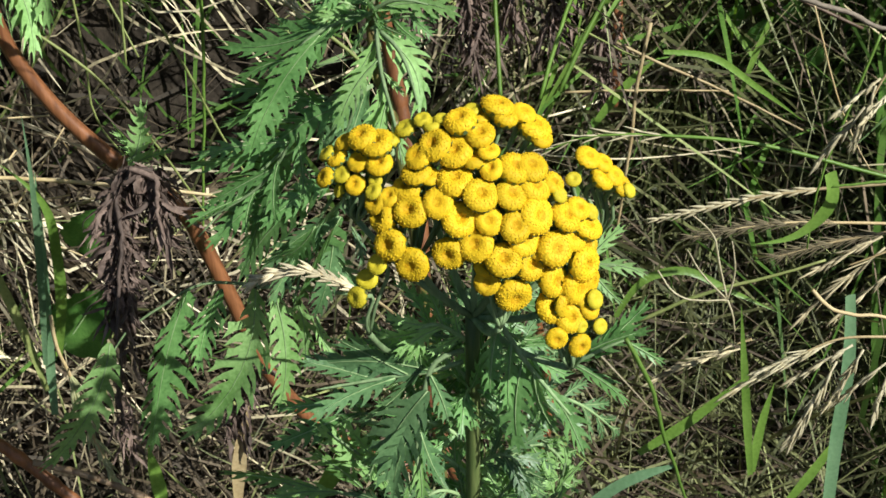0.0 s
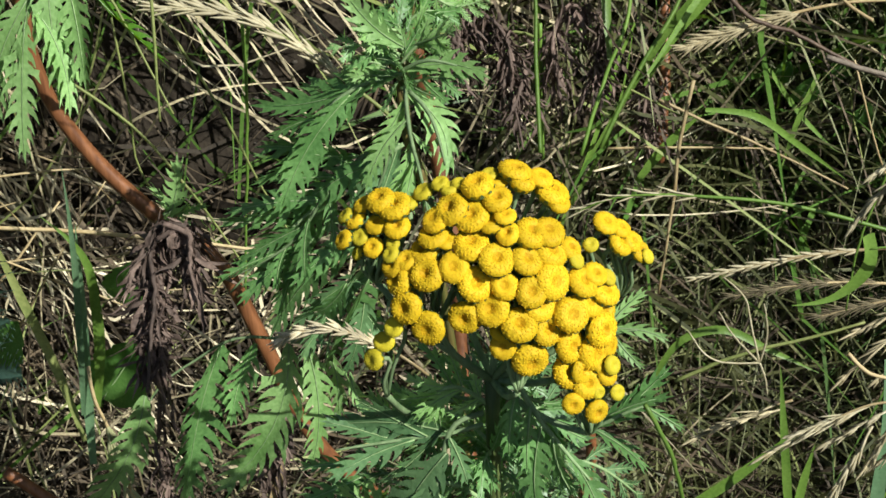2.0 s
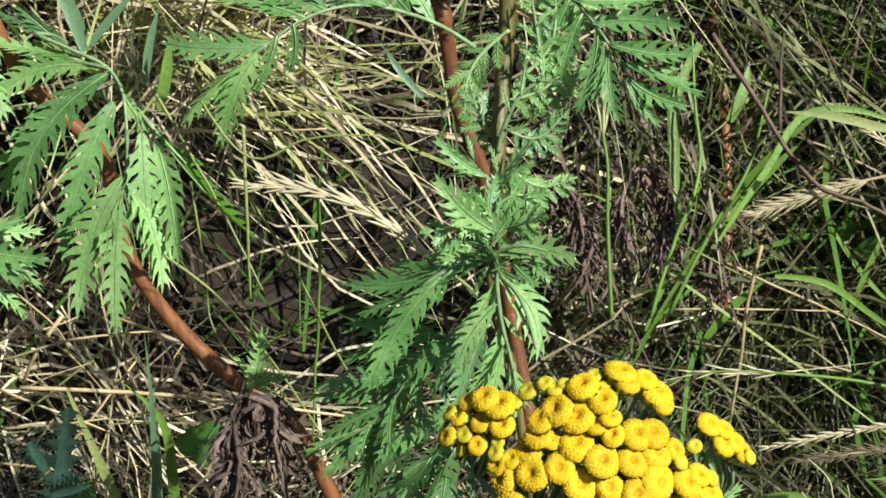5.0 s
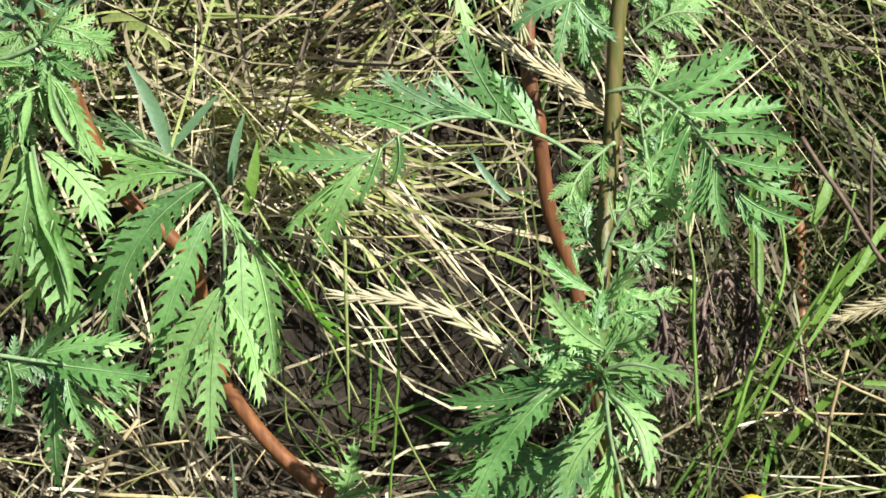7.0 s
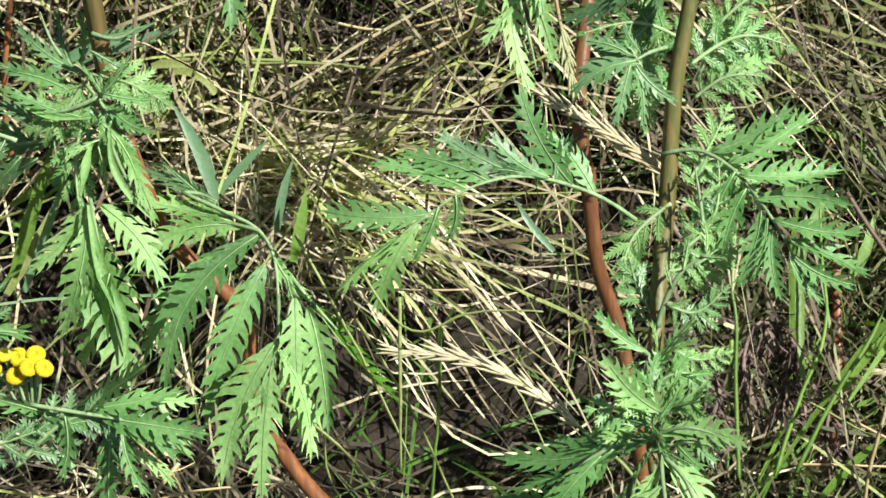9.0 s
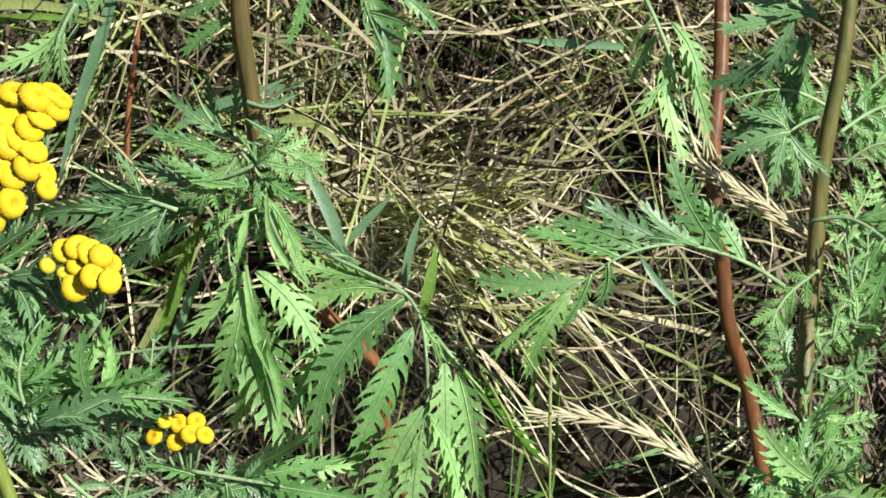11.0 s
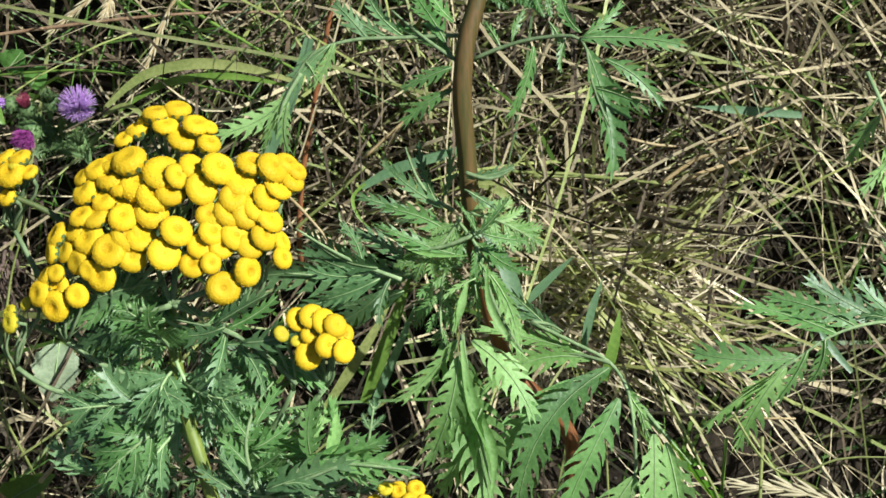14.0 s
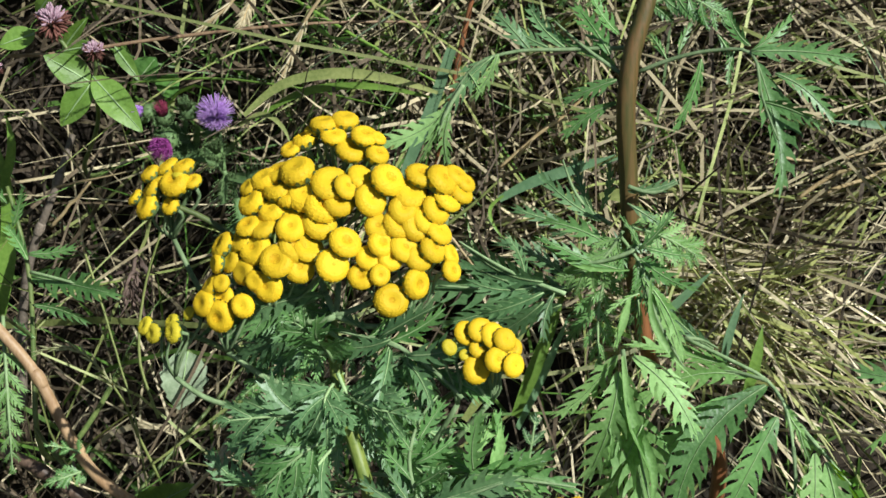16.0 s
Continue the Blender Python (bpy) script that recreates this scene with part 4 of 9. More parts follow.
grown_leaf(tansy_front, [(0.0129, 0.3900, 0.9754), (0.0180, 0.3860, 0.9673), (0.0250, 0.3820, 0.9568), (0.0328, 0.3780, 0.9472), (0.0391, 0.3760, 0.9393)], [(0.0163, 0.3860, 0.9685, 0.0140, 0.3780, 0.9484), (0.0206, 0.3840, 0.9633, 0.0196, 0.3760, 0.9434), (0.0241, 0.3820, 0.9568, 0.0224, 0.3720, 0.9283, 0.05), (0.0275, 0.3800, 0.9538, 0.0345, 0.3740, 0.9342), (0.0311, 0.3790, 0.9487, 0.0437, 0.3700, 0.9290, -0.05), (0.0250, 0.3830, 0.9594, 0.0380, 0.3840, 0.9490), (0.0197, 0.3850, 0.9659, 0.0310, 0.3900, 0.9585)], mat=LEAF, wide=0.17, hint=(0.25, -0.8, 0.5), curl=0.05, rib=0.0011)
grown_leaf(tansy_front, [(0.0289, 0.3880, 0.9494), (0.0410, 0.3850, 0.9537), (0.0512, 0.3840, 0.9609), (0.0614, 0.3840, 0.9653)], [(0.0377, 0.3860, 0.9517, 0.0631, 0.3840, 0.9662, -0.05), (0.0556, 0.3850, 0.9620, 0.0676, 0.3800, 0.9573), (0.0463, 0.3860, 0.9569, 0.0630, 0.3920, 0.9708, 0.04), (0.0403, 0.3860, 0.9516, 0.0562, 0.3760, 0.9439, -0.06)], mat=LEAF, wide=0.15, hint=(0.2, -0.7, 0.7))
grown_leaf(tansy_front, [(0.0423, 0.4080, 0.9668), (0.0464, 0.4060, 0.9730), (0.0540, 0.4040, 0.9767)], [(0.0456, 0.4050, 0.9760, 0.0631, 0.4020, 0.9749, -0.08), (0.0472, 0.4050, 0.9733, 0.0560, 0.4000, 0.9648), (0.0453, 0.4060, 0.9764, 0.0564, 0.4120, 0.9856)], mat=LEAF_LIGHT, wide=0.16)
grown_leaf(tansy_front, [(0.0058, 0.3900, 0.9548), (-0.0027, 0.3860, 0.9538), (-0.0074, 0.3790, 0.9424), (-0.0094, 0.3740, 0.9263), (-0.0094, 0.3700, 0.9073)], [(-0.0055, 0.3800, 0.9474, -0.0217, 0.3720, 0.9205, 0.05), (-0.0076, 0.3770, 0.9394, -0.0175, 0.3700, 0.9114), (-0.0085, 0.3760, 0.9330, -0.0024, 0.3720, 0.9154), (-0.0046, 0.3820, 0.9516, 0.0005, 0.3790, 0.9356)], mat=LEAF_BLUE, wide=0.22, hint=(0.3, -0.8, 0.5), curl=0.05, rib=0.001)
grown_leaf(tansy_front, [(-0.0093, 0.3730, 0.9273), (-0.0091, 0.3710, 0.9166), (-0.0085, 0.3680, 0.9080)], [(-0.0092, 0.3730, 0.9273, -0.0083, 0.3680, 0.9075), (-0.0099, 0.3710, 0.9192, -0.0145, 0.3680, 0.9087)], mat=LEAF_LIGHT, wide=0.13)
grown_leaf(tansy_front, [(0.0058, 0.3920, 0.9483), (-0.0032, 0.3900, 0.9466), (-0.0175, 0.3880, 0.9457), (-0.0408, 0.3850, 0.9436)], [(-0.0046, 0.3890, 0.9476, -0.0414, 0.3880, 0.9477), (-0.0118, 0.3880, 0.9470, -0.0332, 0.3920, 0.9582), (-0.0157, 0.3870, 0.9461, -0.0419, 0.3820, 0.9347), (-0.0226, 0.3880, 0.9448, -0.0447, 0.3920, 0.9494), (-0.0086, 0.3880, 0.9469, -0.0269, 0.3820, 0.9334)], mat=LEAF_BLUE, wide=0.16, hint=(0.3, -0.7, 0.6))
grown_leaf(tansy_front, [(0.0061, 0.4020, 0.9490), (-0.0049, 0.4040, 0.9500), (-0.0157, 0.4080, 0.9540)], [(-0.0084, 0.4020, 0.9396, -0.0175, 0.4070, 0.9549), (-0.0027, 0.4040, 0.9475, -0.0151, 0.4120, 0.9649), (-0.0008, 0.4040, 0.9499, -0.0122, 0.4070, 0.9495), (0.0028, 0.4040, 0.9479, -0.0079, 0.4120, 0.9600), (0.0079, 0.4020, 0.9632, 0.0018, 0.4080, 0.9723), (0.0061, 0.4000, 0.9603, -0.0029, 0.4040, 0.9571)], mat=LEAF, wide=0.13)
grown_leaf(tansy_front, [(-0.0089, 0.4050, 0.9344), (-0.0200, 0.4060, 0.9363), (-0.0308, 0.4080, 0.9447)], [(-0.0181, 0.4040, 0.9361, -0.0321, 0.4080, 0.9476), (-0.0157, 0.4040, 0.9400, -0.0269, 0.4120, 0.9509), (-0.0237, 0.4040, 0.9357, -0.0356, 0.4060, 0.9367), (-0.0124, 0.4030, 0.9388, -0.0218, 0.4080, 0.9469)], mat=LEAF_LIGHT, wide=0.16)
grown_leaf(tansy_front, [(-0.0103, 0.4050, 0.8701), (-0.0199, 0.4040, 0.8827), (-0.0309, 0.4020, 0.8988), (-0.0400, 0.4020, 0.9084)], [(-0.0176, 0.4020, 0.8786, -0.0420, 0.4010, 0.9113), (-0.0213, 0.4020, 0.8871, -0.0340, 0.4010, 0.9127), (-0.0192, 0.4020, 0.8898, -0.0267, 0.4020, 0.9073), (-0.0293, 0.4020, 0.8817, -0.0459, 0.4020, 0.8992), (-0.0254, 0.4020, 0.8905, -0.0388, 0.4020, 0.9017)], mat=LEAF_LIGHT, wide=0.15)
grown_leaf(tansy_front, [(-0.0192, 0.4250, 0.8491), (-0.0398, 0.4240, 0.8561), (-0.0600, 0.4230, 0.8626)], [(-0.0473, 0.4220, 0.8595, -0.0821, 0.4240, 0.8651), (-0.0396, 0.4220, 0.8581, -0.0664, 0.4200, 0.8568)], mat=LEAF_LIGHT, wide=0.13)
grown_leaf(tansy_front, [(-0.0056, 0.4120, 0.9099), (-0.0211, 0.4120, 0.9076), (-0.0386, 0.4120, 0.9067)], [(-0.0362, 0.4110, 0.9068, -0.0612, 0.4100, 0.8929), (-0.0378, 0.4110, 0.9129, -0.0582, 0.4130, 0.9097), (-0.0288, 0.4110, 0.9082, -0.0448, 0.4080, 0.8959), (-0.0248, 0.4110, 0.9113, -0.0380, 0.4130, 0.9176)], mat=LEAF, wide=0.15)
grown_leaf(tansy_front, [(0.0114, 0.3960, 0.8763), (0.0172, 0.3950, 0.8814), (0.0219, 0.3950, 0.8910)], [(0.0172, 0.3950, 0.8800, 0.0014, 0.4000, 0.8951), (0.0191, 0.3950, 0.8828, 0.0115, 0.4000, 0.9003), (0.0210, 0.3950, 0.8827, 0.0250, 0.3950, 0.9036), (0.0170, 0.3920, 0.8824, 0.0274, 0.3900, 0.8911), (0.0151, 0.3920, 0.8824, 0.0032, 0.3920, 0.8869), (0.0143, 0.3960, 0.8846, 0.0076, 0.3980, 0.8938), (0.0200, 0.3940, 0.8866, 0.0322, 0.3920, 0.8979)], mat=LEAF_LIGHT, wide=0.17, hint=(0.2, -0.5, 0.8))
grown_leaf(tansy_front, [(0.0322, 0.3880, 0.8843), (0.0367, 0.3870, 0.8935), (0.0392, 0.3880, 0.9058)], [(0.0367, 0.3850, 0.8902, 0.0393, 0.3900, 0.9096), (0.0366, 0.3860, 0.8946, 0.0457, 0.3850, 0.9074), (0.0367, 0.3860, 0.8918, 0.0317, 0.3880, 0.9060), (0.0375, 0.3870, 0.8989, 0.0440, 0.3840, 0.8965)], mat=LEAF_LIGHT, wide=0.15)
grown_leaf(tansy_front, [(0.0093, 0.4020, 0.9392), (0.0077, 0.3990, 0.9295), (0.0048, 0.3970, 0.9187)], [(0.0078, 0.4020, 0.9392, 0.0020, 0.3960, 0.9192), (0.0097, 0.4020, 0.9392, 0.0003, 0.4000, 0.9282), (0.0114, 0.3970, 0.9412, 0.0207, 0.3910, 0.9366), (0.0103, 0.3930, 0.9350, 0.0260, 0.3860, 0.9275), (0.0113, 0.3940, 0.9265, 0.0226, 0.3880, 0.9188), (0.0058, 0.3970, 0.9238, -0.0037, 0.3920, 0.9155), (0.0106, 0.4000, 0.9507, 0.0166, 0.3920, 0.9480), (0.0088, 0.4020, 0.9514, 0.0005, 0.4020, 0.9419)], mat=LEAF, wide=0.16)
tansy_leaf(tansy_front, [(0.010, 0.406, 0.920), (-0.006, 0.404, 0.907), (-0.026, 0.401, 0.883)], 0.011, pairs=7, mat=LEAF, droop=0.25, teeth=7, spread=58)
tansy_leaf(tansy_front, [(0.009, 0.406, 0.893), (0.021, 0.404, 0.879), (0.038, 0.402, 0.861)], 0.012, pairs=7, mat=LEAF_BLUE, droop=0.25, teeth=7, spread=58)
tansy_leaf(tansy_front, [(0.009, 0.409, 0.880), (-0.006, 0.406, 0.866), (-0.031, 0.405, 0.853)], 0.012, pairs=7, mat=LEAF, droop=0.25, teeth=7, spread=58)
tansy_leaf(tansy_front, [(0.009, 0.411, 0.872), (0.010, 0.409, 0.851), (0.014, 0.406, 0.833)], 0.012, pairs=7, mat=LEAF_BLUE, droop=0.25, teeth=7, spread=58)
tansy_leaf(tansy_front, [(0.010, 0.418, 0.893), (0.028, 0.418, 0.892), (0.044, 0.415, 0.872)], 0.012, pairs=7, mat=LEAF, droop=0.25, teeth=7, spread=58)
tansy_leaf(tansy_front, [(0.010, 0.427, 0.922), (-0.013, 0.427, 0.927), (-0.033, 0.426, 0.919)], 0.012, pairs=7, mat=LEAF_BLUE, droop=0.25, teeth=7, spread=58)
# leaves standing round the front stem on all sides, one above the other
_rng = random.Random(21)
for k in range(22):
    z0 = 0.842 + 0.0055 * k
    az = k * 2.39996
    out = np.array((math.cos(az), 0.55 * math.sin(az) + 0.25, 0.0))
    far = _rng.uniform(0.034, 0.056) * (1.15 - 0.02 * k)
    root = np.array((0.009, 0.3955, z0))
    tansy_leaf(tansy_front, [root, root + out * far * 0.55 + (0, 0, 0.012), root + out * far + (0, 0, _rng.uniform(-0.016, 0.010))], 0.0155, pairs=7,
               mat=(LEAF, LEAF_BLUE, LEAF_LIGHT)[k % 3], droop=0.2, teeth=5, spread=52, wide=0.19, hint=(0.2, -0.7, 0.7))
tansy_middle = base("tansy_plant", (-0.011, 0.548, 0.304), "tall tansy without open flowers, olive-brown stem and light feathery leaves", "tansy", "tansy plants on the bank")
stalk(tansy_middle, "stem", [(-0.0168, 0.4970, 0.9707), (-0.0220, 0.5050, 0.9852), (-0.0242, 0.5200, 0.9975), (-0.0237, 0.5320, 1.0072), (-0.0229, 0.5460, 1.0160), (-0.0225, 0.5530, 1.0229), (-0.0216, 0.5660, 1.0364), (-0.0195, 0.5800, 1.0579), (-0.0172, 0.5960, 1.1092), (-0.0129, 0.6050, 1.1371), (-0.0108, 0.6130, 1.1583), (-0.0089, 0.6220, 1.1767)], [0.0017, 0.0019, 0.0021, 0.0024, 0.0027, 0.0029, 0.0029, 0.0028, 0.0027, 0.0025, 0.0024, 0.0023], STEM_OLIVE, sides=14, n=80, ridges=0.16)
stalk(tansy_middle, "stem_foot", [(-0.011, 0.548, 0.304), (-0.008, 0.505, 0.880), (-0.0168, 0.4970, 0.9707)], [0.0022, 0.0019, 0.0017], STEM_OLIVE, 8)
grown_leaf(tansy_middle, [(-0.025, 0.519, 0.972), (-0.060, 0.516, 0.945), (-0.095, 0.511, 0.909)], [(-0.046, 0.516, 0.957, -0.097, 0.517, 0.939), (-0.040, 0.518, 0.961, -0.079, 0.523, 0.968), (-0.051, 0.514, 0.949, -0.086, 0.523, 0.906), (-0.057, 0.521, 0.933, -0.090, 0.509, 0.907), (-0.044, 0.513, 0.930, -0.082, 0.510, 0.890), (-0.040, 0.515, 0.915, -0.059, 0.517, 0.865), (-0.033, 0.515, 0.967, -0.066, 0.512, 0.948), (-0.039, 0.512, 0.939, -0.068, 0.504, 0.919), (-0.060, 0.510, 0.936, -0.076, 0.512, 0.899), (-0.049, 0.508, 0.915, -0.071, 0.518, 0.888)], mat=LEAF, wide=0.14)
grown_leaf(tansy_middle, [(-0.028, 0.525, 0.940), (-0.050, 0.520, 0.906), (-0.061, 0.515, 0.870)], [(-0.041, 0.523, 0.909, -0.070, 0.511, 0.891), (-0.043, 0.517, 0.903, -0.052, 0.511, 0.868), (-0.048, 0.524, 0.903, -0.069, 0.510, 0.875), (-0.035, 0.519, 0.926, -0.055, 0.519, 0.896), (-0.036, 0.521, 0.905, -0.032, 0.514, 0.891), (-0.050, 0.524, 0.898, -0.033, 0.517, 0.874)], mat=LEAF_BLUE, wide=0.15)
grown_leaf(tansy_middle, [(-0.0327, 0.5450, 0.8492), (-0.0729, 0.5420, 0.8581), (-0.1034, 0.5400, 0.8611), (-0.1190, 0.5400, 0.8506), (-0.1363, 0.5360, 0.8386), (-0.1467, 0.5300, 0.8215)], [(-0.1081, 0.5400, 0.8581, -0.1291, 0.5220, 0.7840, 0.04), (-0.0936, 0.5400, 0.8593, -0.1063, 0.5300, 0.8238, 0.04)], mat=LEAF, wide=0.15, hint=(0.2, -0.85, 0.45), curl=0.03)
grown_leaf(tansy_middle, [(-0.0729, 0.5420, 0.8581), (-0.0788, 0.5410, 0.8582)], [(-0.0794, 0.5400, 0.8584, -0.1121, 0.5200, 0.7939, -0.12), (-0.0715, 0.5400, 0.8557, -0.0715, 0.5250, 0.8037, -0.06), (-0.1428, 0.5330, 0.8356, -0.1763, 0.5180, 0.7773, -0.08), (-0.0546, 0.5400, 0.8428, -0.0433, 0.5300, 0.8207), (-0.0640, 0.5450, 0.8514, -0.0608, 0.5350, 0.8183)], mat=LEAF_LIGHT, wide=0.135, hint=(0.2, -0.8, 0.55), curl=0.03)
grown_leaf(tansy_middle, [(-0.0307, 0.5720, 1.0608), (-0.0438, 0.5730, 1.0695), (-0.0547, 0.5720, 1.0746), (-0.0716, 0.5700, 1.0793), (-0.0924, 0.5630, 1.0773), (-0.1065, 0.5570, 1.0695), (-0.1146, 0.5550, 1.0632)], [(-0.1061, 0.5570, 1.0703, -0.1439, 0.5600, 1.0680, -0.06), (-0.1025, 0.5580, 1.0727, -0.1121, 0.5560, 1.0510), (-0.0924, 0.5630, 1.0773, -0.1268, 0.5700, 1.0841, 0.05), (-0.0841, 0.5660, 1.0787, -0.1164, 0.5720, 1.0869), (-0.0547, 0.5720, 1.0753, -0.0743, 0.5800, 1.1075), (-0.0460, 0.5730, 1.0707, -0.0636, 0.5800, 1.0921), (-0.0965, 0.5600, 1.0765, -0.0998, 0.5600, 1.0557)], mat=LEAF, wide=0.15)
grown_leaf(tansy_middle, [(-0.0547, 0.5720, 1.0746), (-0.0716, 0.5700, 1.0793), (-0.0821, 0.5670, 1.0797)], [(-0.0737, 0.5700, 1.0792, -0.1031, 0.5770, 1.0922), (-0.0632, 0.5710, 1.0780, -0.0844, 0.5780, 1.0911), (-0.0674, 0.5710, 1.0783, -0.0843, 0.5680, 1.0831), (-0.0610, 0.5720, 1.0761, -0.0553, 0.5800, 1.0904)], mat=LEAF_BLUE, wide=0.16)
grown_leaf(tansy_middle, [(-0.1065, 0.5570, 1.0695), (-0.1146, 0.5550, 1.0632), (-0.1205, 0.5530, 1.0531)], [(-0.1101, 0.5560, 1.0668, -0.1237, 0.5460, 1.0330, 0.08), (-0.1121, 0.5560, 1.0648, -0.1387, 0.5500, 1.0423, 0.05), (-0.1135, 0.5560, 1.0626, -0.1257, 0.5520, 1.0560)], mat=LEAF_LIGHT, wide=0.15)
grown_leaf(tansy_middle, [(-0.0216, 0.5860, 1.0812), (-0.0078, 0.5850, 1.0834), (0.0025, 0.5820, 1.0788), (0.0150, 0.5750, 1.0668), (0.0235, 0.5700, 1.0551), (0.0303, 0.5650, 1.0438)], [(-0.0032, 0.5850, 1.0832, 0.0240, 0.5900, 1.0976, 0.06), (0.0030, 0.5830, 1.0797, 0.0307, 0.5880, 1.0970, 0.05), (0.0067, 0.5800, 1.0757, 0.0415, 0.5780, 1.0820, 0.05), (0.0129, 0.5760, 1.0686, 0.0456, 0.5700, 1.0697), (0.0191, 0.5720, 1.0614, 0.0490, 0.5650, 1.0618), (0.0235, 0.5700, 1.0544, 0.0531, 0.5610, 1.0464, -0.04), (0.0267, 0.5680, 1.0497, 0.0482, 0.5600, 1.0422), (0.0151, 0.5750, 1.0645, 0.0072, 0.5640, 1.0386), (0.0193, 0.5720, 1.0591, 0.0230, 0.5610, 1.0351), (0.0257, 0.5680, 1.0497, 0.0375, 0.5590, 1.0350), (0.0092, 0.5780, 1.0717, 0.0017, 0.5700, 1.0494), (0.0049, 0.5800, 1.0775, -0.0025, 0.5760, 1.0586), (0.0171, 0.5730, 1.0621, 0.0146, 0.5640, 1.0423)], mat=LEAF, wide=0.15, hint=(0.2, -0.75, 0.6))
grown_leaf(tansy_middle, [(-0.0217, 0.5900, 1.1220), (-0.0286, 0.5820, 1.1230), (-0.0340, 0.5760, 1.1222)], [(-0.0333, 0.5750, 1.1232, -0.0556, 0.5700, 1.1145), (-0.0352, 0.5750, 1.1215, -0.0393, 0.5640, 1.1038), (-0.0332, 0.5740, 1.1198, -0.0270, 0.5670, 1.1025), (-0.0332, 0.5750, 1.1215, -0.0187, 0.5700, 1.1105), (-0.0353, 0.5770, 1.1245, -0.0505, 0.5820, 1.1275), (-0.0317, 0.5780, 1.1246, -0.0377, 0.5850, 1.1323)], mat=LEAF_BLUE, wide=0.18)
grown_leaf(tansy_middle, [(-0.0223, 0.5520, 1.0271), (-0.0195, 0.5550, 1.0374), (-0.0137, 0.5580, 1.0480), (-0.0047, 0.5600, 1.0541)], [(-0.0199, 0.5540, 1.0356, -0.0105, 0.5520, 1.0393), (-0.0176, 0.5550, 1.0421, -0.0198, 0.5600, 1.0510), (-0.0137, 0.5570, 1.0486, -0.0119, 0.5620, 1.0582), (-0.0078, 0.5590, 1.0536, 0.0011, 0.5560, 1.0547), (-0.0057, 0.5600, 1.0540, -0.0069, 0.5660, 1.0642)], mat=LEAF_LIGHT, wide=0.13, rib=0.0012)
grown_leaf(tansy_middle, [(-0.0056, 0.5620, 1.0537), (-0.0075, 0.5690, 1.0673), (-0.0101, 0.5760, 1.0808)], [(-0.0061, 0.5640, 1.0584, -0.0139, 0.5670, 1.0636), (-0.0066, 0.5660, 1.0619, 0.0006, 0.5680, 1.0679), (-0.0070, 0.5680, 1.0655, -0.0144, 0.5710, 1.0708), (-0.0079, 0.5700, 1.0702, -0.0009, 0.5730, 1.0756), (-0.0088, 0.5730, 1.0744, -0.0151, 0.5760, 1.0774), (-0.0093, 0.5750, 1.0779, -0.0051, 0.5790, 1.0840), (-0.0065, 0.5650, 1.0602, -0.0128, 0.5630, 1.0577)], mat=LEAF_LIGHT, wide=0.17)
grown_leaf(tansy_middle, [(-0.006, 0.611, 1.097), (0.004, 0.615, 1.108), (0.017, 0.614, 1.111)], [(-0.003, 0.614, 1.098, 0.021, 0.623, 1.105), (-0.000, 0.612, 1.109, 0.014, 0.609, 1.093), (-0.002, 0.619, 1.110, 0.012, 0.634, 1.116), (-0.006, 0.619, 1.113, 0.004, 0.607, 1.102), (-0.005, 0.618, 1.120, 0.004, 0.614, 1.113)], mat=LEAF_LIGHT, wide=0.18)
grown_leaf(tansy_middle, [(-0.0236, 0.5140, 1.0051), (-0.0446, 0.5120, 0.9978), (-0.0617, 0.5060, 0.9767), (-0.0694, 0.5000, 0.9590)], [(-0.0244, 0.5130, 1.0050, -0.0776, 0.5250, 0.9852, -0.05), (-0.0384, 0.5120, 1.0008, -0.0596, 0.5100, 0.9815), (-0.0426, 0.5120, 0.9978, -0.0694, 0.5000, 0.9583, 0.06), (-0.0385, 0.5140, 0.9989, -0.0623, 0.5250, 0.9941), (-0.0510, 0.5100, 0.9892, -0.0728, 0.5150, 0.9780), (-0.0553, 0.5080, 0.9830, -0.0791, 0.5050, 0.9644)], mat=LEAF, wide=0.13, hint=(0.3, -0.6, 0.75))
grown_leaf(tansy_middle, [(-0.0227, 0.5160, 1.0135), (-0.0299, 0.5150, 1.0213), (-0.0377, 0.5150, 1.0307)], [(-0.0227, 0.5150, 1.0154, -0.0425, 0.5150, 1.0374, -0.06)], mat=LEAF_LIGHT, wide=0.17, hint=(0.1, -0.8, 0.6), curl=0.05)
grown_leaf(tansy_middle, [(-0.0231, 0.5120, 1.0076), (-0.0137, 0.5080, 1.0138), (-0.0037, 0.5060, 1.0127)], [(-0.0231, 0.5110, 1.0083, 0.0064, 0.5050, 1.0091, -0.13)], mat=LEAF_LIGHT, wide=0.16, hint=(0.1, -0.6, 0.8), curl=0.05)
grown_leaf(tansy_middle, [(-0.0222, 0.5050, 1.0049), (-0.0205, 0.4950, 0.9922), (-0.0160, 0.4850, 0.9759), (-0.0140, 0.4780, 0.9648)], [(-0.0218, 0.5030, 1.0014, -0.0350, 0.4950, 0.9822), (-0.0209, 0.4980, 0.9963, -0.0365, 0.4900, 0.9733), (-0.0197, 0.4940, 0.9892, -0.0310, 0.4860, 0.9661), (-0.0185, 0.4900, 0.9834, -0.0248, 0.4820, 0.9616), (-0.0169, 0.4870, 0.9781, -0.0116, 0.4800, 0.9633), (-0.0197, 0.4950, 0.9922, -0.0126, 0.4900, 0.9859)], mat=LEAF_LIGHT, wide=0.15, hint=(0.3, -0.8, 0.5))
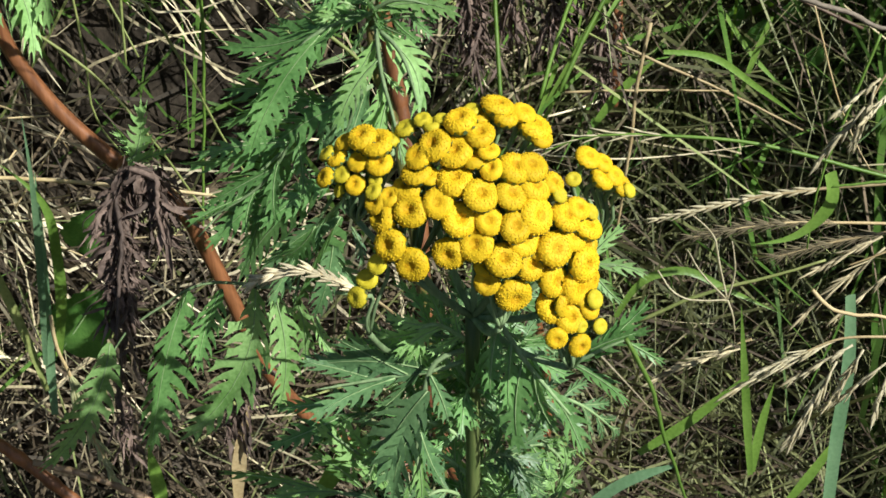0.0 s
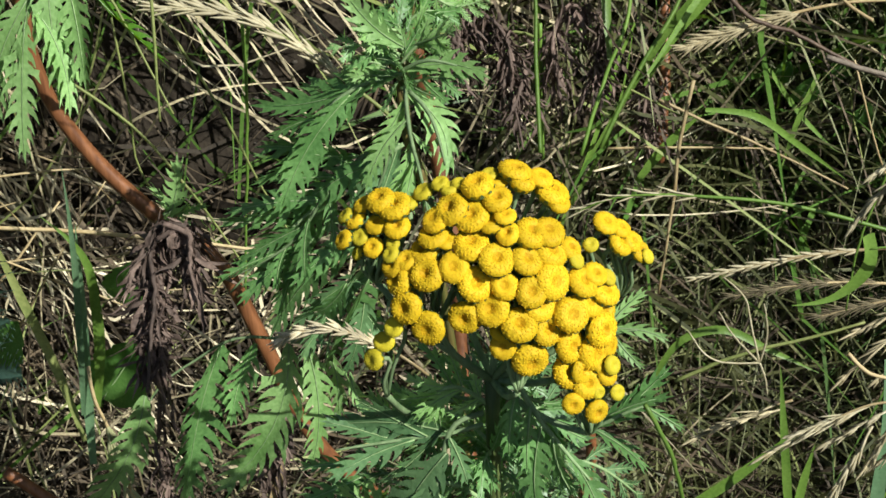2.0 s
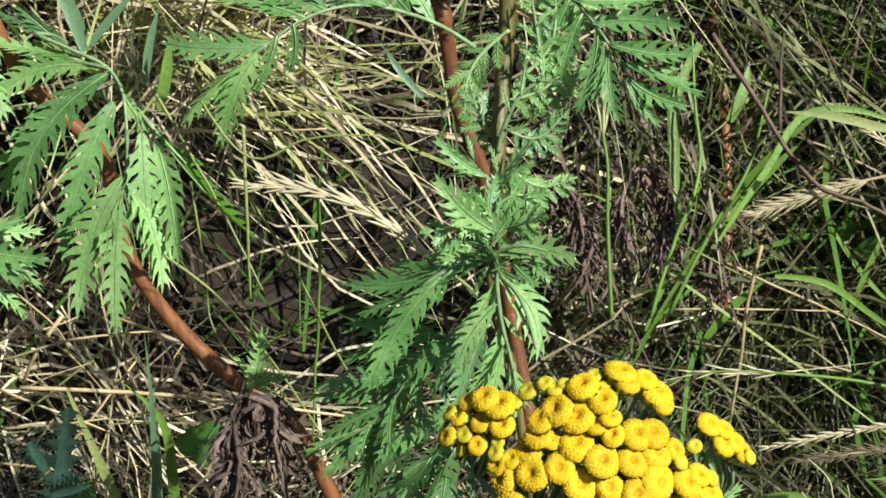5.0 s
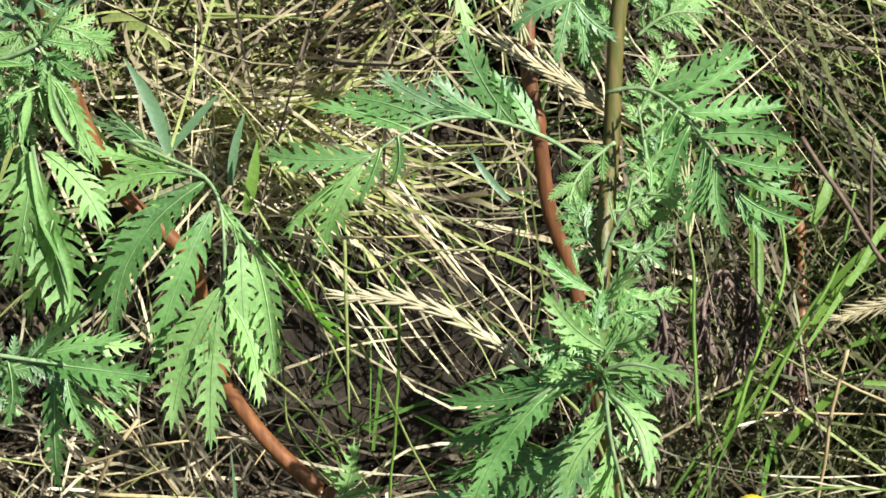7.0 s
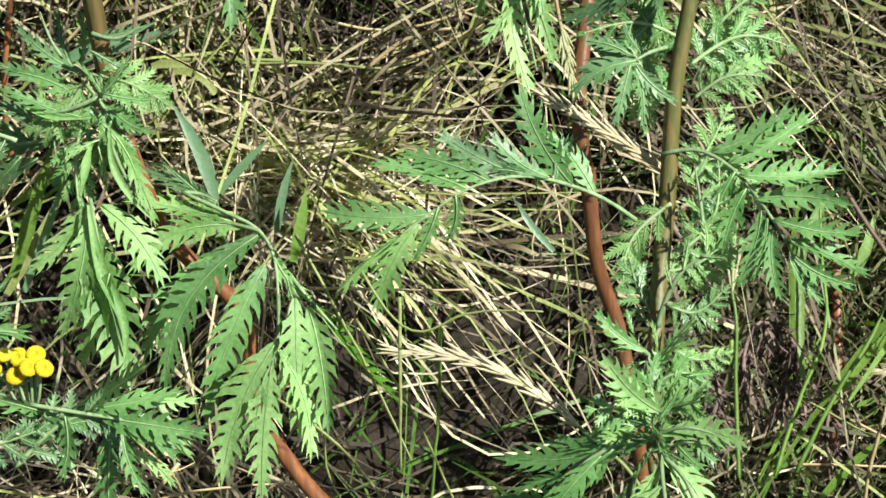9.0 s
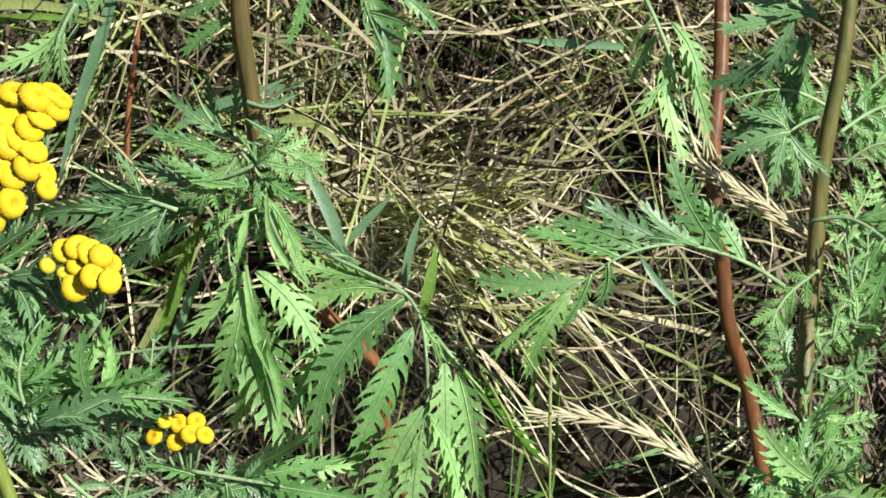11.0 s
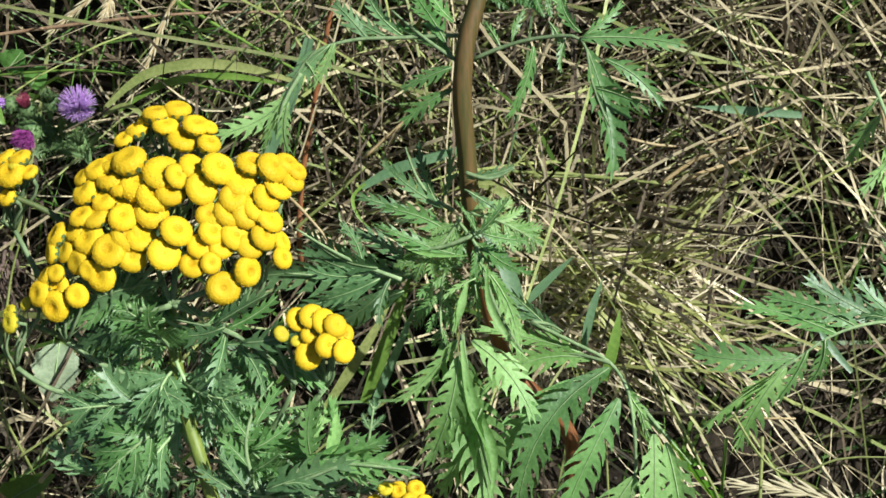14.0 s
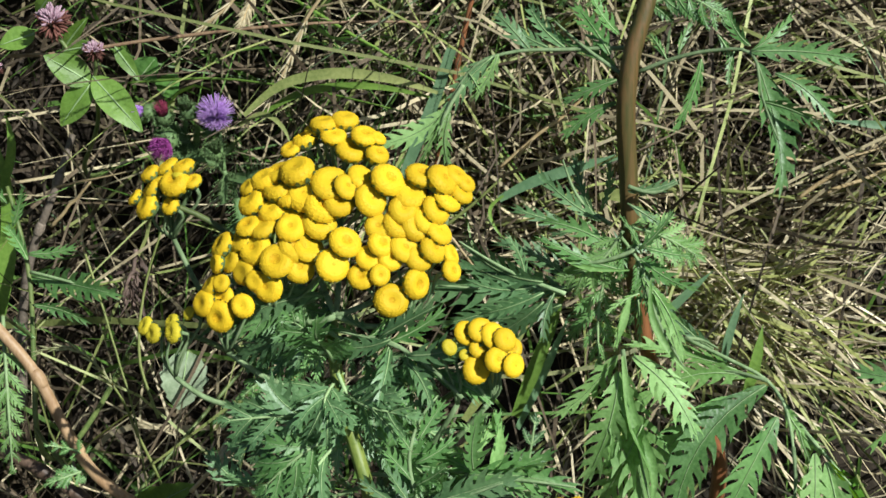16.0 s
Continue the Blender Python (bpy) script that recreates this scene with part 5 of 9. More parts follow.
grown_leaf(tansy_middle, [(-0.0208, 0.5050, 1.0030), (-0.0146, 0.4970, 1.0006), (-0.0080, 0.4850, 0.9851)], [(-0.0214, 0.5040, 1.0037, -0.0072, 0.4840, 0.9834, -0.16)], mat=LEAF_LIGHT, wide=0.2, hint=(0.2, -0.8, 0.6), curl=0.02)
grown_leaf(tansy_middle, [(-0.0250, 0.5460, 1.0184), (-0.0330, 0.5480, 1.0246), (-0.0444, 0.5500, 1.0343)], [(-0.0262, 0.5450, 1.0209, -0.0449, 0.5480, 1.0359), (-0.0287, 0.5460, 1.0233, -0.0392, 0.5450, 1.0214), (-0.0267, 0.5450, 1.0165, -0.0367, 0.5400, 1.0141), (-0.0249, 0.5400, 1.0158, -0.0318, 0.5360, 1.0116), (-0.0309, 0.5490, 1.0252, -0.0334, 0.5530, 1.0338)], mat=LEAF, wide=0.15)
grown_leaf(tansy_middle, [(-0.0224, 0.5420, 1.0146), (-0.0171, 0.5430, 1.0250), (-0.0104, 0.5450, 1.0358)], [(-0.0228, 0.5400, 1.0170, -0.0102, 0.5420, 1.0379), (-0.0219, 0.5350, 1.0127, -0.0143, 0.5330, 1.0279), (-0.0213, 0.5270, 1.0103, -0.0162, 0.5240, 1.0261), (-0.0192, 0.5430, 1.0226, -0.0087, 0.5400, 1.0303), (-0.0224, 0.5450, 1.0214, -0.0248, 0.5450, 1.0330)], mat=LEAF_LIGHT, wide=0.16)
grown_leaf(tansy_middle, [(-0.0244, 0.5160, 1.0075), (-0.0292, 0.5180, 1.0086), (-0.0387, 0.5220, 1.0036)], [(-0.0243, 0.5140, 1.0088, -0.0406, 0.5200, 1.0073), (-0.0244, 0.5160, 1.0099, -0.0353, 0.5200, 1.0146), (-0.0229, 0.5140, 1.0124, -0.0167, 0.5160, 1.0224), (-0.0218, 0.5060, 1.0067, -0.0126, 0.5000, 1.0034), (-0.0247, 0.5080, 1.0054, -0.0309, 0.5020, 0.9972), (-0.0259, 0.5100, 1.0065, -0.0449, 0.5200, 1.0012)], mat=LEAF, wide=0.15)
grown_leaf(tansy_middle, [(-0.0290, 0.5300, 0.9782), (-0.0302, 0.5270, 0.9672), (-0.0403, 0.5200, 0.9400)], [(-0.0291, 0.5300, 0.9730, -0.0464, 0.5200, 0.9386), (-0.0274, 0.5280, 0.9665, -0.0386, 0.5180, 0.9319), (-0.0302, 0.5300, 0.9677, -0.0421, 0.5250, 0.9606), (-0.0281, 0.5270, 0.9592, -0.0272, 0.5200, 0.9318)], mat=LEAF_BLUE, wide=0.14)
grown_leaf(tansy_middle, [(-0.0288, 0.5200, 0.9721), (-0.0374, 0.5200, 0.9682), (-0.0514, 0.5150, 0.9572), (-0.0687, 0.5100, 0.9338), (-0.0927, 0.5050, 0.9208)], [(-0.0417, 0.5190, 0.9670, -0.0680, 0.5220, 0.9684, -0.05), (-0.0492, 0.5160, 0.9591, -0.0803, 0.5180, 0.9580), (-0.0565, 0.5130, 0.9512, -0.0928, 0.5120, 0.9457), (-0.0637, 0.5110, 0.9407, -0.0894, 0.5080, 0.9263), (-0.0471, 0.5170, 0.9610, -0.0419, 0.5080, 0.9405), (-0.0536, 0.5140, 0.9539, -0.0516, 0.5040, 0.9327), (-0.0614, 0.5110, 0.9440, -0.0639, 0.5020, 0.9222), (-0.0705, 0.5100, 0.9324, -0.0752, 0.5020, 0.9151), (-0.0750, 0.5090, 0.9290, -0.0972, 0.5050, 0.9194)], mat=LEAF, wide=0.13, hint=(0.3, -0.6, 0.7))
grown_leaf(tansy_middle, [(-0.020, 0.623, 1.146), (-0.032, 0.628, 1.153), (-0.051, 0.632, 1.158)], [(-0.020, 0.623, 1.149, -0.052, 0.640, 1.154), (-0.025, 0.630, 1.150, -0.054, 0.616, 1.144), (-0.028, 0.625, 1.147, -0.039, 0.618, 1.127), (-0.022, 0.628, 1.155, -0.043, 0.622, 1.171), (-0.024, 0.620, 1.140, -0.059, 0.626, 1.118), (-0.024, 0.620, 1.126, -0.051, 0.624, 1.097), (-0.024, 0.621, 1.142, -0.024, 0.624, 1.106)], mat=LEAF_BLUE, wide=0.17)
tansy_leaf(tansy_middle, [(-0.018, 0.576, 1.066), (-0.033, 0.571, 1.051), (-0.035, 0.566, 1.037)], 0.012, pairs=7, mat=LEAF_LIGHT, droop=0.25, teeth=7, spread=58)
tansy_leaf(tansy_middle, [(-0.012, 0.600, 1.111), (0.008, 0.604, 1.121), (0.023, 0.602, 1.118)], 0.012, pairs=7, mat=LEAF, droop=0.25, teeth=7, spread=58)
tansy_leaf(tansy_middle, [(-0.020, 0.578, 1.035), (-0.002, 0.580, 1.042), (0.004, 0.583, 1.051)], 0.012, pairs=7, mat=LEAF_LIGHT, droop=0.25, teeth=7, spread=58)
tansy_leaf(tansy_middle, [(-0.010, 0.614, 1.112), (-0.030, 0.618, 1.120), (-0.051, 0.617, 1.116)], 0.012, pairs=7, mat=LEAF, droop=0.25, teeth=7, spread=58)
tansy_leaf(tansy_middle, [(-0.016, 0.569, 1.048), (-0.003, 0.574, 1.060), (-0.001, 0.581, 1.079)], 0.009, pairs=8, mat=LEAF, droop=0.25, teeth=6, spread=58)
tansy_leaf(tansy_middle, [(-0.014, 0.579, 1.052), (-0.001, 0.582, 1.063), (0.011, 0.584, 1.069)], 0.010, pairs=8, mat=LEAF_LIGHT, droop=0.25, teeth=6, spread=58)
tansy_leaf(tansy_middle, [(-0.017, 0.578, 1.028), (-0.004, 0.580, 1.037), (0.009, 0.583, 1.045)], 0.010, pairs=8, mat=LEAF_LIGHT, droop=0.25, teeth=6, spread=58)
tansy_leaf(tansy_middle, [(-0.019, 0.563, 1.031), (-0.009, 0.561, 1.028), (0.002, 0.564, 1.036)], 0.010, pairs=8, mat=LEAF, droop=0.25, teeth=6, spread=58)
tansy_leaf(tansy_middle, [(-0.012, 0.585, 1.069), (-0.004, 0.590, 1.083), (0.002, 0.595, 1.095)], 0.010, pairs=8, mat=LEAF_LIGHT, droop=0.25, teeth=6, spread=58)
tansy_leaf(tansy_middle, [(-0.011, 0.595, 1.074), (0.003, 0.594, 1.072), (0.015, 0.588, 1.060)], 0.010, pairs=8, mat=LEAF_LIGHT, droop=0.25, teeth=6, spread=58)
tansy_leaf(tansy_middle, [(-0.020, 0.560, 1.023), (-0.029, 0.565, 1.035), (-0.033, 0.570, 1.047)], 0.010, pairs=8, mat=LEAF, droop=0.25, teeth=6, spread=58)
tansy_leaf(tansy_middle, [(-0.010, 0.597, 1.099), (0.002, 0.599, 1.107), (0.015, 0.599, 1.107)], 0.009, pairs=8, mat=LEAF_LIGHT, droop=0.25, teeth=6, spread=58)
tansy_leaf(tansy_middle, [(-0.009, 0.606, 1.102), (-0.000, 0.612, 1.120), (0.012, 0.616, 1.130)], 0.010, pairs=8, mat=LEAF_LIGHT, droop=0.25, teeth=6, spread=58)
tansy_leaf(tansy_middle, [(-0.012, 0.601, 1.095), (-0.025, 0.604, 1.103), (-0.034, 0.609, 1.114)], 0.010, pairs=8, mat=LEAF, droop=0.25, teeth=6, spread=58)
tansy_leaf(tansy_middle, [(-0.009, 0.608, 1.115), (0.008, 0.614, 1.131), (0.022, 0.616, 1.139)], 0.009, pairs=8, mat=LEAF_LIGHT, droop=0.25, teeth=6, spread=58)
tansy_leaf(tansy_middle, [(-0.019, 0.569, 1.012), (-0.006, 0.566, 1.004), (0.005, 0.566, 1.007)], 0.010, pairs=8, mat=LEAF_LIGHT, droop=0.25, teeth=6, spread=58)
tansy_leaf(tansy_middle, [(-0.031, 0.631, 1.140), (-0.031, 0.639, 1.155), (-0.027, 0.645, 1.165)], 0.012, pairs=8, mat=LEAF_LIGHT, droop=0.25, teeth=6, spread=58)
tansy_leaf(tansy_middle, [(-0.031, 0.634, 1.125), (-0.026, 0.631, 1.119), (-0.022, 0.624, 1.106)], 0.012, pairs=8, mat=LEAF_LIGHT, droop=0.25, teeth=6, spread=58)
tansy_leaf(tansy_middle, [(-0.028, 0.654, 1.140), (-0.046, 0.659, 1.152), (-0.048, 0.666, 1.166)], 0.012, pairs=8, mat=LEAF_LIGHT, droop=0.25, teeth=6, spread=58)
tansy_leaf(tansy_middle, [(-0.028, 0.646, 1.105), (-0.027, 0.638, 1.091), (-0.026, 0.628, 1.073)], 0.013, pairs=8, mat=LEAF_LIGHT, droop=0.25, teeth=6, spread=58)
# small leaves crowding the young shoot
_rng = random.Random(33)
_shoot = spline([(-0.0245, 0.5150, 0.9983), (-0.0242, 0.5240, 1.0073), (-0.0235, 0.5340, 1.0133), (-0.0228, 0.5430, 1.0202), (-0.0220, 0.5500, 1.0283)], 16)
for k in range(9):
    az = k * 2.39996
    out = np.array((math.cos(az), 0.5 * math.sin(az) - 0.35, 0.25))
    far = _rng.uniform(0.014, 0.026)
    tansy_leaf(tansy_middle, [_shoot[k], _shoot[k] + out * far * 0.6 + (0, 0, 0.004), _shoot[k] + out * far + (0, 0, _rng.uniform(-0.004, 0.008))], 0.0115, pairs=4,
               mat=(LEAF, LEAF_LIGHT)[k % 2], droop=0.15, teeth=5, spread=50, wide=0.26)
tansy_bent = base("tansy_plant", (0.041, 0.884, 0.633), "tansy with a long bent rust-brown stem and drooping feathery leaves", "tansy", "tansy plants on the bank")
stalk(tansy_bent, "lower_stem", [(0.041, 0.884, 0.633), (0.011, 0.600, 0.683), (-0.042, 0.589, 0.712), (-0.083, 0.582, 0.772), (-0.099, 0.584, 0.823), (-0.120, 0.585, 0.876), (-0.137, 0.582, 0.895)], [0.003, 0.003, 0.003, 0.003, 0.0034, 0.0036], STEM_RUST, sides=10, n=40, ridges=0.08)
stalk(tansy_bent, "middle_stem", [(-0.1449, 0.6100, 0.8750), (-0.1715, 0.6110, 0.9098), (-0.1846, 0.6120, 0.9369), (-0.1889, 0.6120, 0.9602), (-0.1892, 0.6110, 0.9889), (-0.2179, 0.6080, 1.0331), (-0.2231, 0.6060, 1.0527), (-0.2273, 0.6020, 1.0767)], [0.0034, 0.0031, 0.003, 0.003, 0.0029, 0.003], STEM_RUST, sides=12, n=60, ridges=0.12)
stalk(tansy_bent, "upper_stem", [(-0.2273, 0.6020, 1.0767), (-0.2296, 0.5990, 1.0944), (-0.2298, 0.5970, 1.1025), (-0.2316, 0.5980, 1.1273), (-0.2333, 0.6000, 1.1543), (-0.2318, 0.6040, 1.1730), (-0.2282, 0.6090, 1.1867), (-0.2251, 0.6150, 1.1999)], [0.0029, 0.0031, 0.0032, 0.0032, 0.003, 0.0027], STEM_BROWN, sides=14, n=60, ridges=0.16)
grown_leaf(tansy_bent, [(-0.129, 0.558, 0.913), (-0.122, 0.559, 0.919), (-0.123, 0.561, 0.932)], [(-0.128, 0.559, 0.910, -0.121, 0.552, 0.939), (-0.126, 0.560, 0.910, -0.110, 0.556, 0.919), (-0.125, 0.559, 0.911, -0.132, 0.559, 0.925), (-0.124, 0.561, 0.909, -0.117, 0.561, 0.921), (-0.124, 0.557, 0.911, -0.117, 0.563, 0.904)], mat=LEAF_LIGHT, wide=0.157, curl=0.2)
grown_leaf(tansy_bent, [(-0.227, 0.574, 1.107), (-0.246, 0.573, 1.101), (-0.264, 0.578, 1.106)], [(-0.231, 0.572, 1.099, -0.263, 0.575, 1.108), (-0.230, 0.576, 1.102, -0.261, 0.578, 1.116), (-0.226, 0.572, 1.108, -0.215, 0.575, 1.123), (-0.224, 0.570, 1.110, -0.207, 0.568, 1.109), (-0.226, 0.578, 1.101, -0.204, 0.560, 1.097), (-0.225, 0.573, 1.106, -0.233, 0.572, 1.122)], mat=LEAF, wide=0.113, curl=0.2)
grown_leaf(tansy_bent, [(-0.224, 0.566, 1.100), (-0.217, 0.558, 1.085), (-0.207, 0.551, 1.071)], [(-0.224, 0.564, 1.101, -0.207, 0.560, 1.063), (-0.222, 0.567, 1.097, -0.208, 0.549, 1.077), (-0.228, 0.563, 1.094, -0.231, 0.550, 1.079), (-0.225, 0.561, 1.096, -0.237, 0.555, 1.091), (-0.225, 0.560, 1.094, -0.224, 0.558, 1.076)], mat=LEAF_LIGHT, wide=0.087, curl=0.2)
grown_leaf(tansy_bent, [(-0.230, 0.557, 1.074), (-0.225, 0.546, 1.049), (-0.217, 0.534, 1.022)], [(-0.230, 0.556, 1.065, -0.217, 0.533, 1.011), (-0.231, 0.554, 1.066, -0.242, 0.531, 1.033), (-0.226, 0.556, 1.072, -0.202, 0.537, 1.052), (-0.232, 0.559, 1.070, -0.254, 0.554, 1.047), (-0.228, 0.552, 1.055, -0.233, 0.538, 1.034), (-0.221, 0.541, 1.052, -0.238, 0.540, 1.012)], mat=LEAF_LIGHT, wide=0.174, curl=0.2)
grown_leaf(tansy_bent, [(-0.232, 0.581, 1.090), (-0.262, 0.583, 1.083), (-0.303, 0.587, 1.080)], [(-0.251, 0.585, 1.082, -0.292, 0.580, 1.096), (-0.255, 0.582, 1.082, -0.321, 0.596, 1.073), (-0.254, 0.577, 1.080, -0.282, 0.592, 1.063), (-0.266, 0.581, 1.082, -0.301, 0.574, 1.068), (-0.249, 0.586, 1.084, -0.280, 0.593, 1.097), (-0.261, 0.579, 1.080, -0.292, 0.583, 1.055), (-0.242, 0.574, 1.086, -0.254, 0.586, 1.057)], mat=LEAF_BLUE, wide=0.122, curl=0.2)
grown_leaf(tansy_bent, [(-0.237, 0.599, 1.104), (-0.248, 0.603, 1.110), (-0.257, 0.611, 1.125)], [(-0.241, 0.598, 1.106, -0.266, 0.611, 1.118), (-0.243, 0.600, 1.106, -0.254, 0.614, 1.126), (-0.242, 0.604, 1.107, -0.238, 0.602, 1.128), (-0.251, 0.603, 1.101, -0.275, 0.603, 1.107), (-0.245, 0.599, 1.105, -0.261, 0.599, 1.099)], mat=LEAF_BLUE, wide=0.113, curl=0.2)
grown_leaf(tansy_bent, [(-0.2349, 0.6100, 1.1722), (-0.2569, 0.6100, 1.1707), (-0.2754, 0.6050, 1.1711), (-0.2875, 0.6000, 1.1686), (-0.2975, 0.5950, 1.1563), (-0.3013, 0.5900, 1.1469)], [(-0.2829, 0.6010, 1.1706, -0.2996, 0.5940, 1.1514, 0.05), (-0.2570, 0.6120, 1.1708, -0.2718, 0.6220, 1.1836), (-0.2632, 0.6100, 1.1714, -0.2788, 0.6180, 1.1777), (-0.2693, 0.6080, 1.1706, -0.2828, 0.6150, 1.1831)], mat=LEAF_BLUE, wide=0.174, curl=0.2)
grown_leaf(tansy_bent, [(-0.2934, 0.5960, 1.1610), (-0.2984, 0.5930, 1.1530), (-0.3024, 0.5900, 1.1427)], [(-0.2807, 0.6000, 1.1720, -0.2895, 0.5950, 1.1552, -0.04), (-0.2976, 0.5950, 1.1540, -0.3059, 0.5870, 1.1311, 0.05), (-0.2974, 0.5940, 1.1538, -0.3234, 0.5900, 1.1366, -0.08), (-0.2980, 0.5930, 1.1507, -0.2986, 0.5870, 1.1321), (-0.2915, 0.5980, 1.1648, -0.2870, 0.5950, 1.1583), (-0.2994, 0.5920, 1.1477, -0.3123, 0.5920, 1.1425)], mat=LEAF_LIGHT, wide=0.148, curl=0.2)
grown_leaf(tansy_bent, [(-0.2302, 0.6030, 1.1651), (-0.2191, 0.6020, 1.1708), (-0.2031, 0.6000, 1.1761), (-0.1893, 0.5950, 1.1775), (-0.1849, 0.5880, 1.1642), (-0.1781, 0.5820, 1.1496)], [(-0.1893, 0.5950, 1.1781, -0.1539, 0.5900, 1.1792, -0.04), (-0.1806, 0.5920, 1.1714, -0.1590, 0.5840, 1.1587, -0.07), (-0.1844, 0.5880, 1.1621, -0.1636, 0.5800, 1.1572, -0.05), (-0.1871, 0.5940, 1.1743, -0.1757, 0.5740, 1.1345, -0.07), (-0.2014, 0.6020, 1.1815, -0.1965, 0.5970, 1.1727), (-0.2070, 0.6000, 1.1727, -0.2131, 0.5900, 1.1478, -0.05), (-0.1891, 0.6000, 1.1766, -0.1747, 0.6060, 1.1882), (-0.1896, 0.6000, 1.1783, -0.1980, 0.6120, 1.1874), (-0.2151, 0.6020, 1.1727, -0.2106, 0.6100, 1.1829), (-0.2192, 0.6020, 1.1714, -0.2258, 0.6100, 1.1780), (-0.1951, 0.6000, 1.1764, -0.1966, 0.5920, 1.1665)], mat=LEAF, wide=0.131, curl=0.2)
grown_leaf(tansy_bent, [(-0.235, 0.604, 1.164), (-0.248, 0.609, 1.171), (-0.261, 0.614, 1.180)], [(-0.238, 0.607, 1.165, -0.262, 0.623, 1.172), (-0.237, 0.601, 1.163, -0.256, 0.596, 1.156), (-0.240, 0.608, 1.170, -0.254, 0.624, 1.185), (-0.237, 0.604, 1.153, -0.256, 0.602, 1.139), (-0.237, 0.608, 1.178, -0.249, 0.609, 1.195)], mat=LEAF, wide=0.157, curl=0.2)
grown_leaf(tansy_bent, [(-0.231, 0.588, 1.126), (-0.221, 0.586, 1.125), (-0.213, 0.587, 1.129)], [(-0.231, 0.588, 1.124, -0.213, 0.590, 1.128), (-0.231, 0.582, 1.122, -0.218, 0.581, 1.114)], mat=LEAF_BLUE, wide=0.122, curl=0.2)
tansy_leaf(tansy_bent, [(-0.232, 0.577, 1.113), (-0.242, 0.573, 1.100), (-0.253, 0.572, 1.095)], 0.013, pairs=7, mat=LEAF_LIGHT, droop=0.25, teeth=7, spread=58)
tansy_leaf(tansy_bent, [(-0.233, 0.580, 1.109), (-0.223, 0.572, 1.094), (-0.227, 0.568, 1.082)], 0.013, pairs=7, mat=LEAF, droop=0.25, teeth=7, spread=58)
tansy_leaf(tansy_bent, [(-0.232, 0.585, 1.111), (-0.218, 0.582, 1.109), (-0.205, 0.578, 1.104)], 0.013, pairs=7, mat=LEAF_LIGHT, droop=0.25, teeth=7, spread=58)
tansy_leaf(tansy_bent, [(-0.233, 0.587, 1.105), (-0.240, 0.578, 1.080), (-0.239, 0.570, 1.060)], 0.013, pairs=7, mat=LEAF, droop=0.25, teeth=7, spread=58)
tansy_leaf(tansy_bent, [(-0.236, 0.625, 1.185), (-0.250, 0.630, 1.192), (-0.267, 0.631, 1.189)], 0.013, pairs=7, mat=LEAF_LIGHT, droop=0.25, teeth=7, spread=58)
tansy_leaf(tansy_bent, [(-0.230, 0.627, 1.181), (-0.216, 0.627, 1.187), (-0.199, 0.622, 1.181)], 0.013, pairs=7, mat=LEAF, droop=0.25, teeth=7, spread=58)
folded_leaf(tansy_bent, [(-0.230, 0.554, 1.073), (-0.225, 0.544, 1.050), (-0.217, 0.536, 1.035), (-0.218, 0.528, 1.015)], 0.0050, LEAF_LIGHT, fold=1.1)
folded_leaf(tansy_bent, [(-0.221, 0.563, 1.101), (-0.220, 0.557, 1.088), (-0.213, 0.552, 1.077), (-0.203, 0.547, 1.069)], 0.0029, LEAF_LIGHT, fold=1.2)
folded_leaf(tansy_bent, [(-0.228, 0.561, 1.095), (-0.230, 0.558, 1.088), (-0.232, 0.554, 1.077)], 0.0033, LEAF_LIGHT)
folded_leaf(tansy_bent, [(-0.229, 0.569, 1.101), (-0.248, 0.571, 1.101), (-0.263, 0.576, 1.108)], 0.0021, LEAF_LIGHT, fold=1.2)
grown_leaf(tansy_bent, [(-0.2066, 0.6000, 1.0543), (-0.1893, 0.5920, 1.0507), (-0.1743, 0.5850, 1.0462), (-0.1690, 0.5780, 1.0429), (-0.1644, 0.5620, 1.0317), (-0.1633, 0.5500, 1.0211), (-0.1657, 0.5400, 1.0096)], [(-0.1747, 0.5820, 1.0463, -0.2081, 0.5450, 1.0010, 0.13), (-0.1709, 0.5720, 1.0386, -0.1897, 0.5400, 0.9879, 0.05), (-0.1874, 0.5920, 1.0333, -0.2206, 0.5700, 0.9980, 0.10)], mat=LEAF, wide=0.131, hint=(0.1, -0.85, 0.45), curl=0.13, rib=0.0009)
grown_leaf(tansy_bent, [(-0.1743, 0.5850, 1.0462), (-0.1844, 0.5880, 1.0472), (-0.1961, 0.5900, 1.0473)], [(-0.1861, 0.5900, 1.0463, -0.2278, 0.6000, 1.0500, 0.08), (-0.1812, 0.5880, 1.0462, -0.2263, 0.5850, 1.0283, 0.14)], mat=LEAF_LIGHT, wide=0.113, hint=(0.1, -0.7, 0.7), curl=0.13)
grown_leaf(tansy_bent, [(-0.1644, 0.5620, 1.0317), (-0.1633, 0.5500, 1.0211), (-0.1657, 0.5400, 1.0096)], [(-0.1635, 0.5480, 1.0193, -0.1845, 0.5220, 0.9747, 0.06), (-0.1650, 0.5420, 1.0122, -0.1686, 0.5200, 0.9680, 0.02), (-0.1622, 0.5450, 1.0178, -0.1462, 0.5250, 0.9863, -0.08), (-0.1573, 0.5560, 1.0337, -0.1501, 0.5300, 0.9886, 0.03), (-0.1521, 0.5560, 1.0300, -0.1430, 0.5320, 0.9919, -0.03)], mat=LEAF_LIGHT, wide=0.144, hint=(0.25, -0.8, 0.55), curl=0.11)
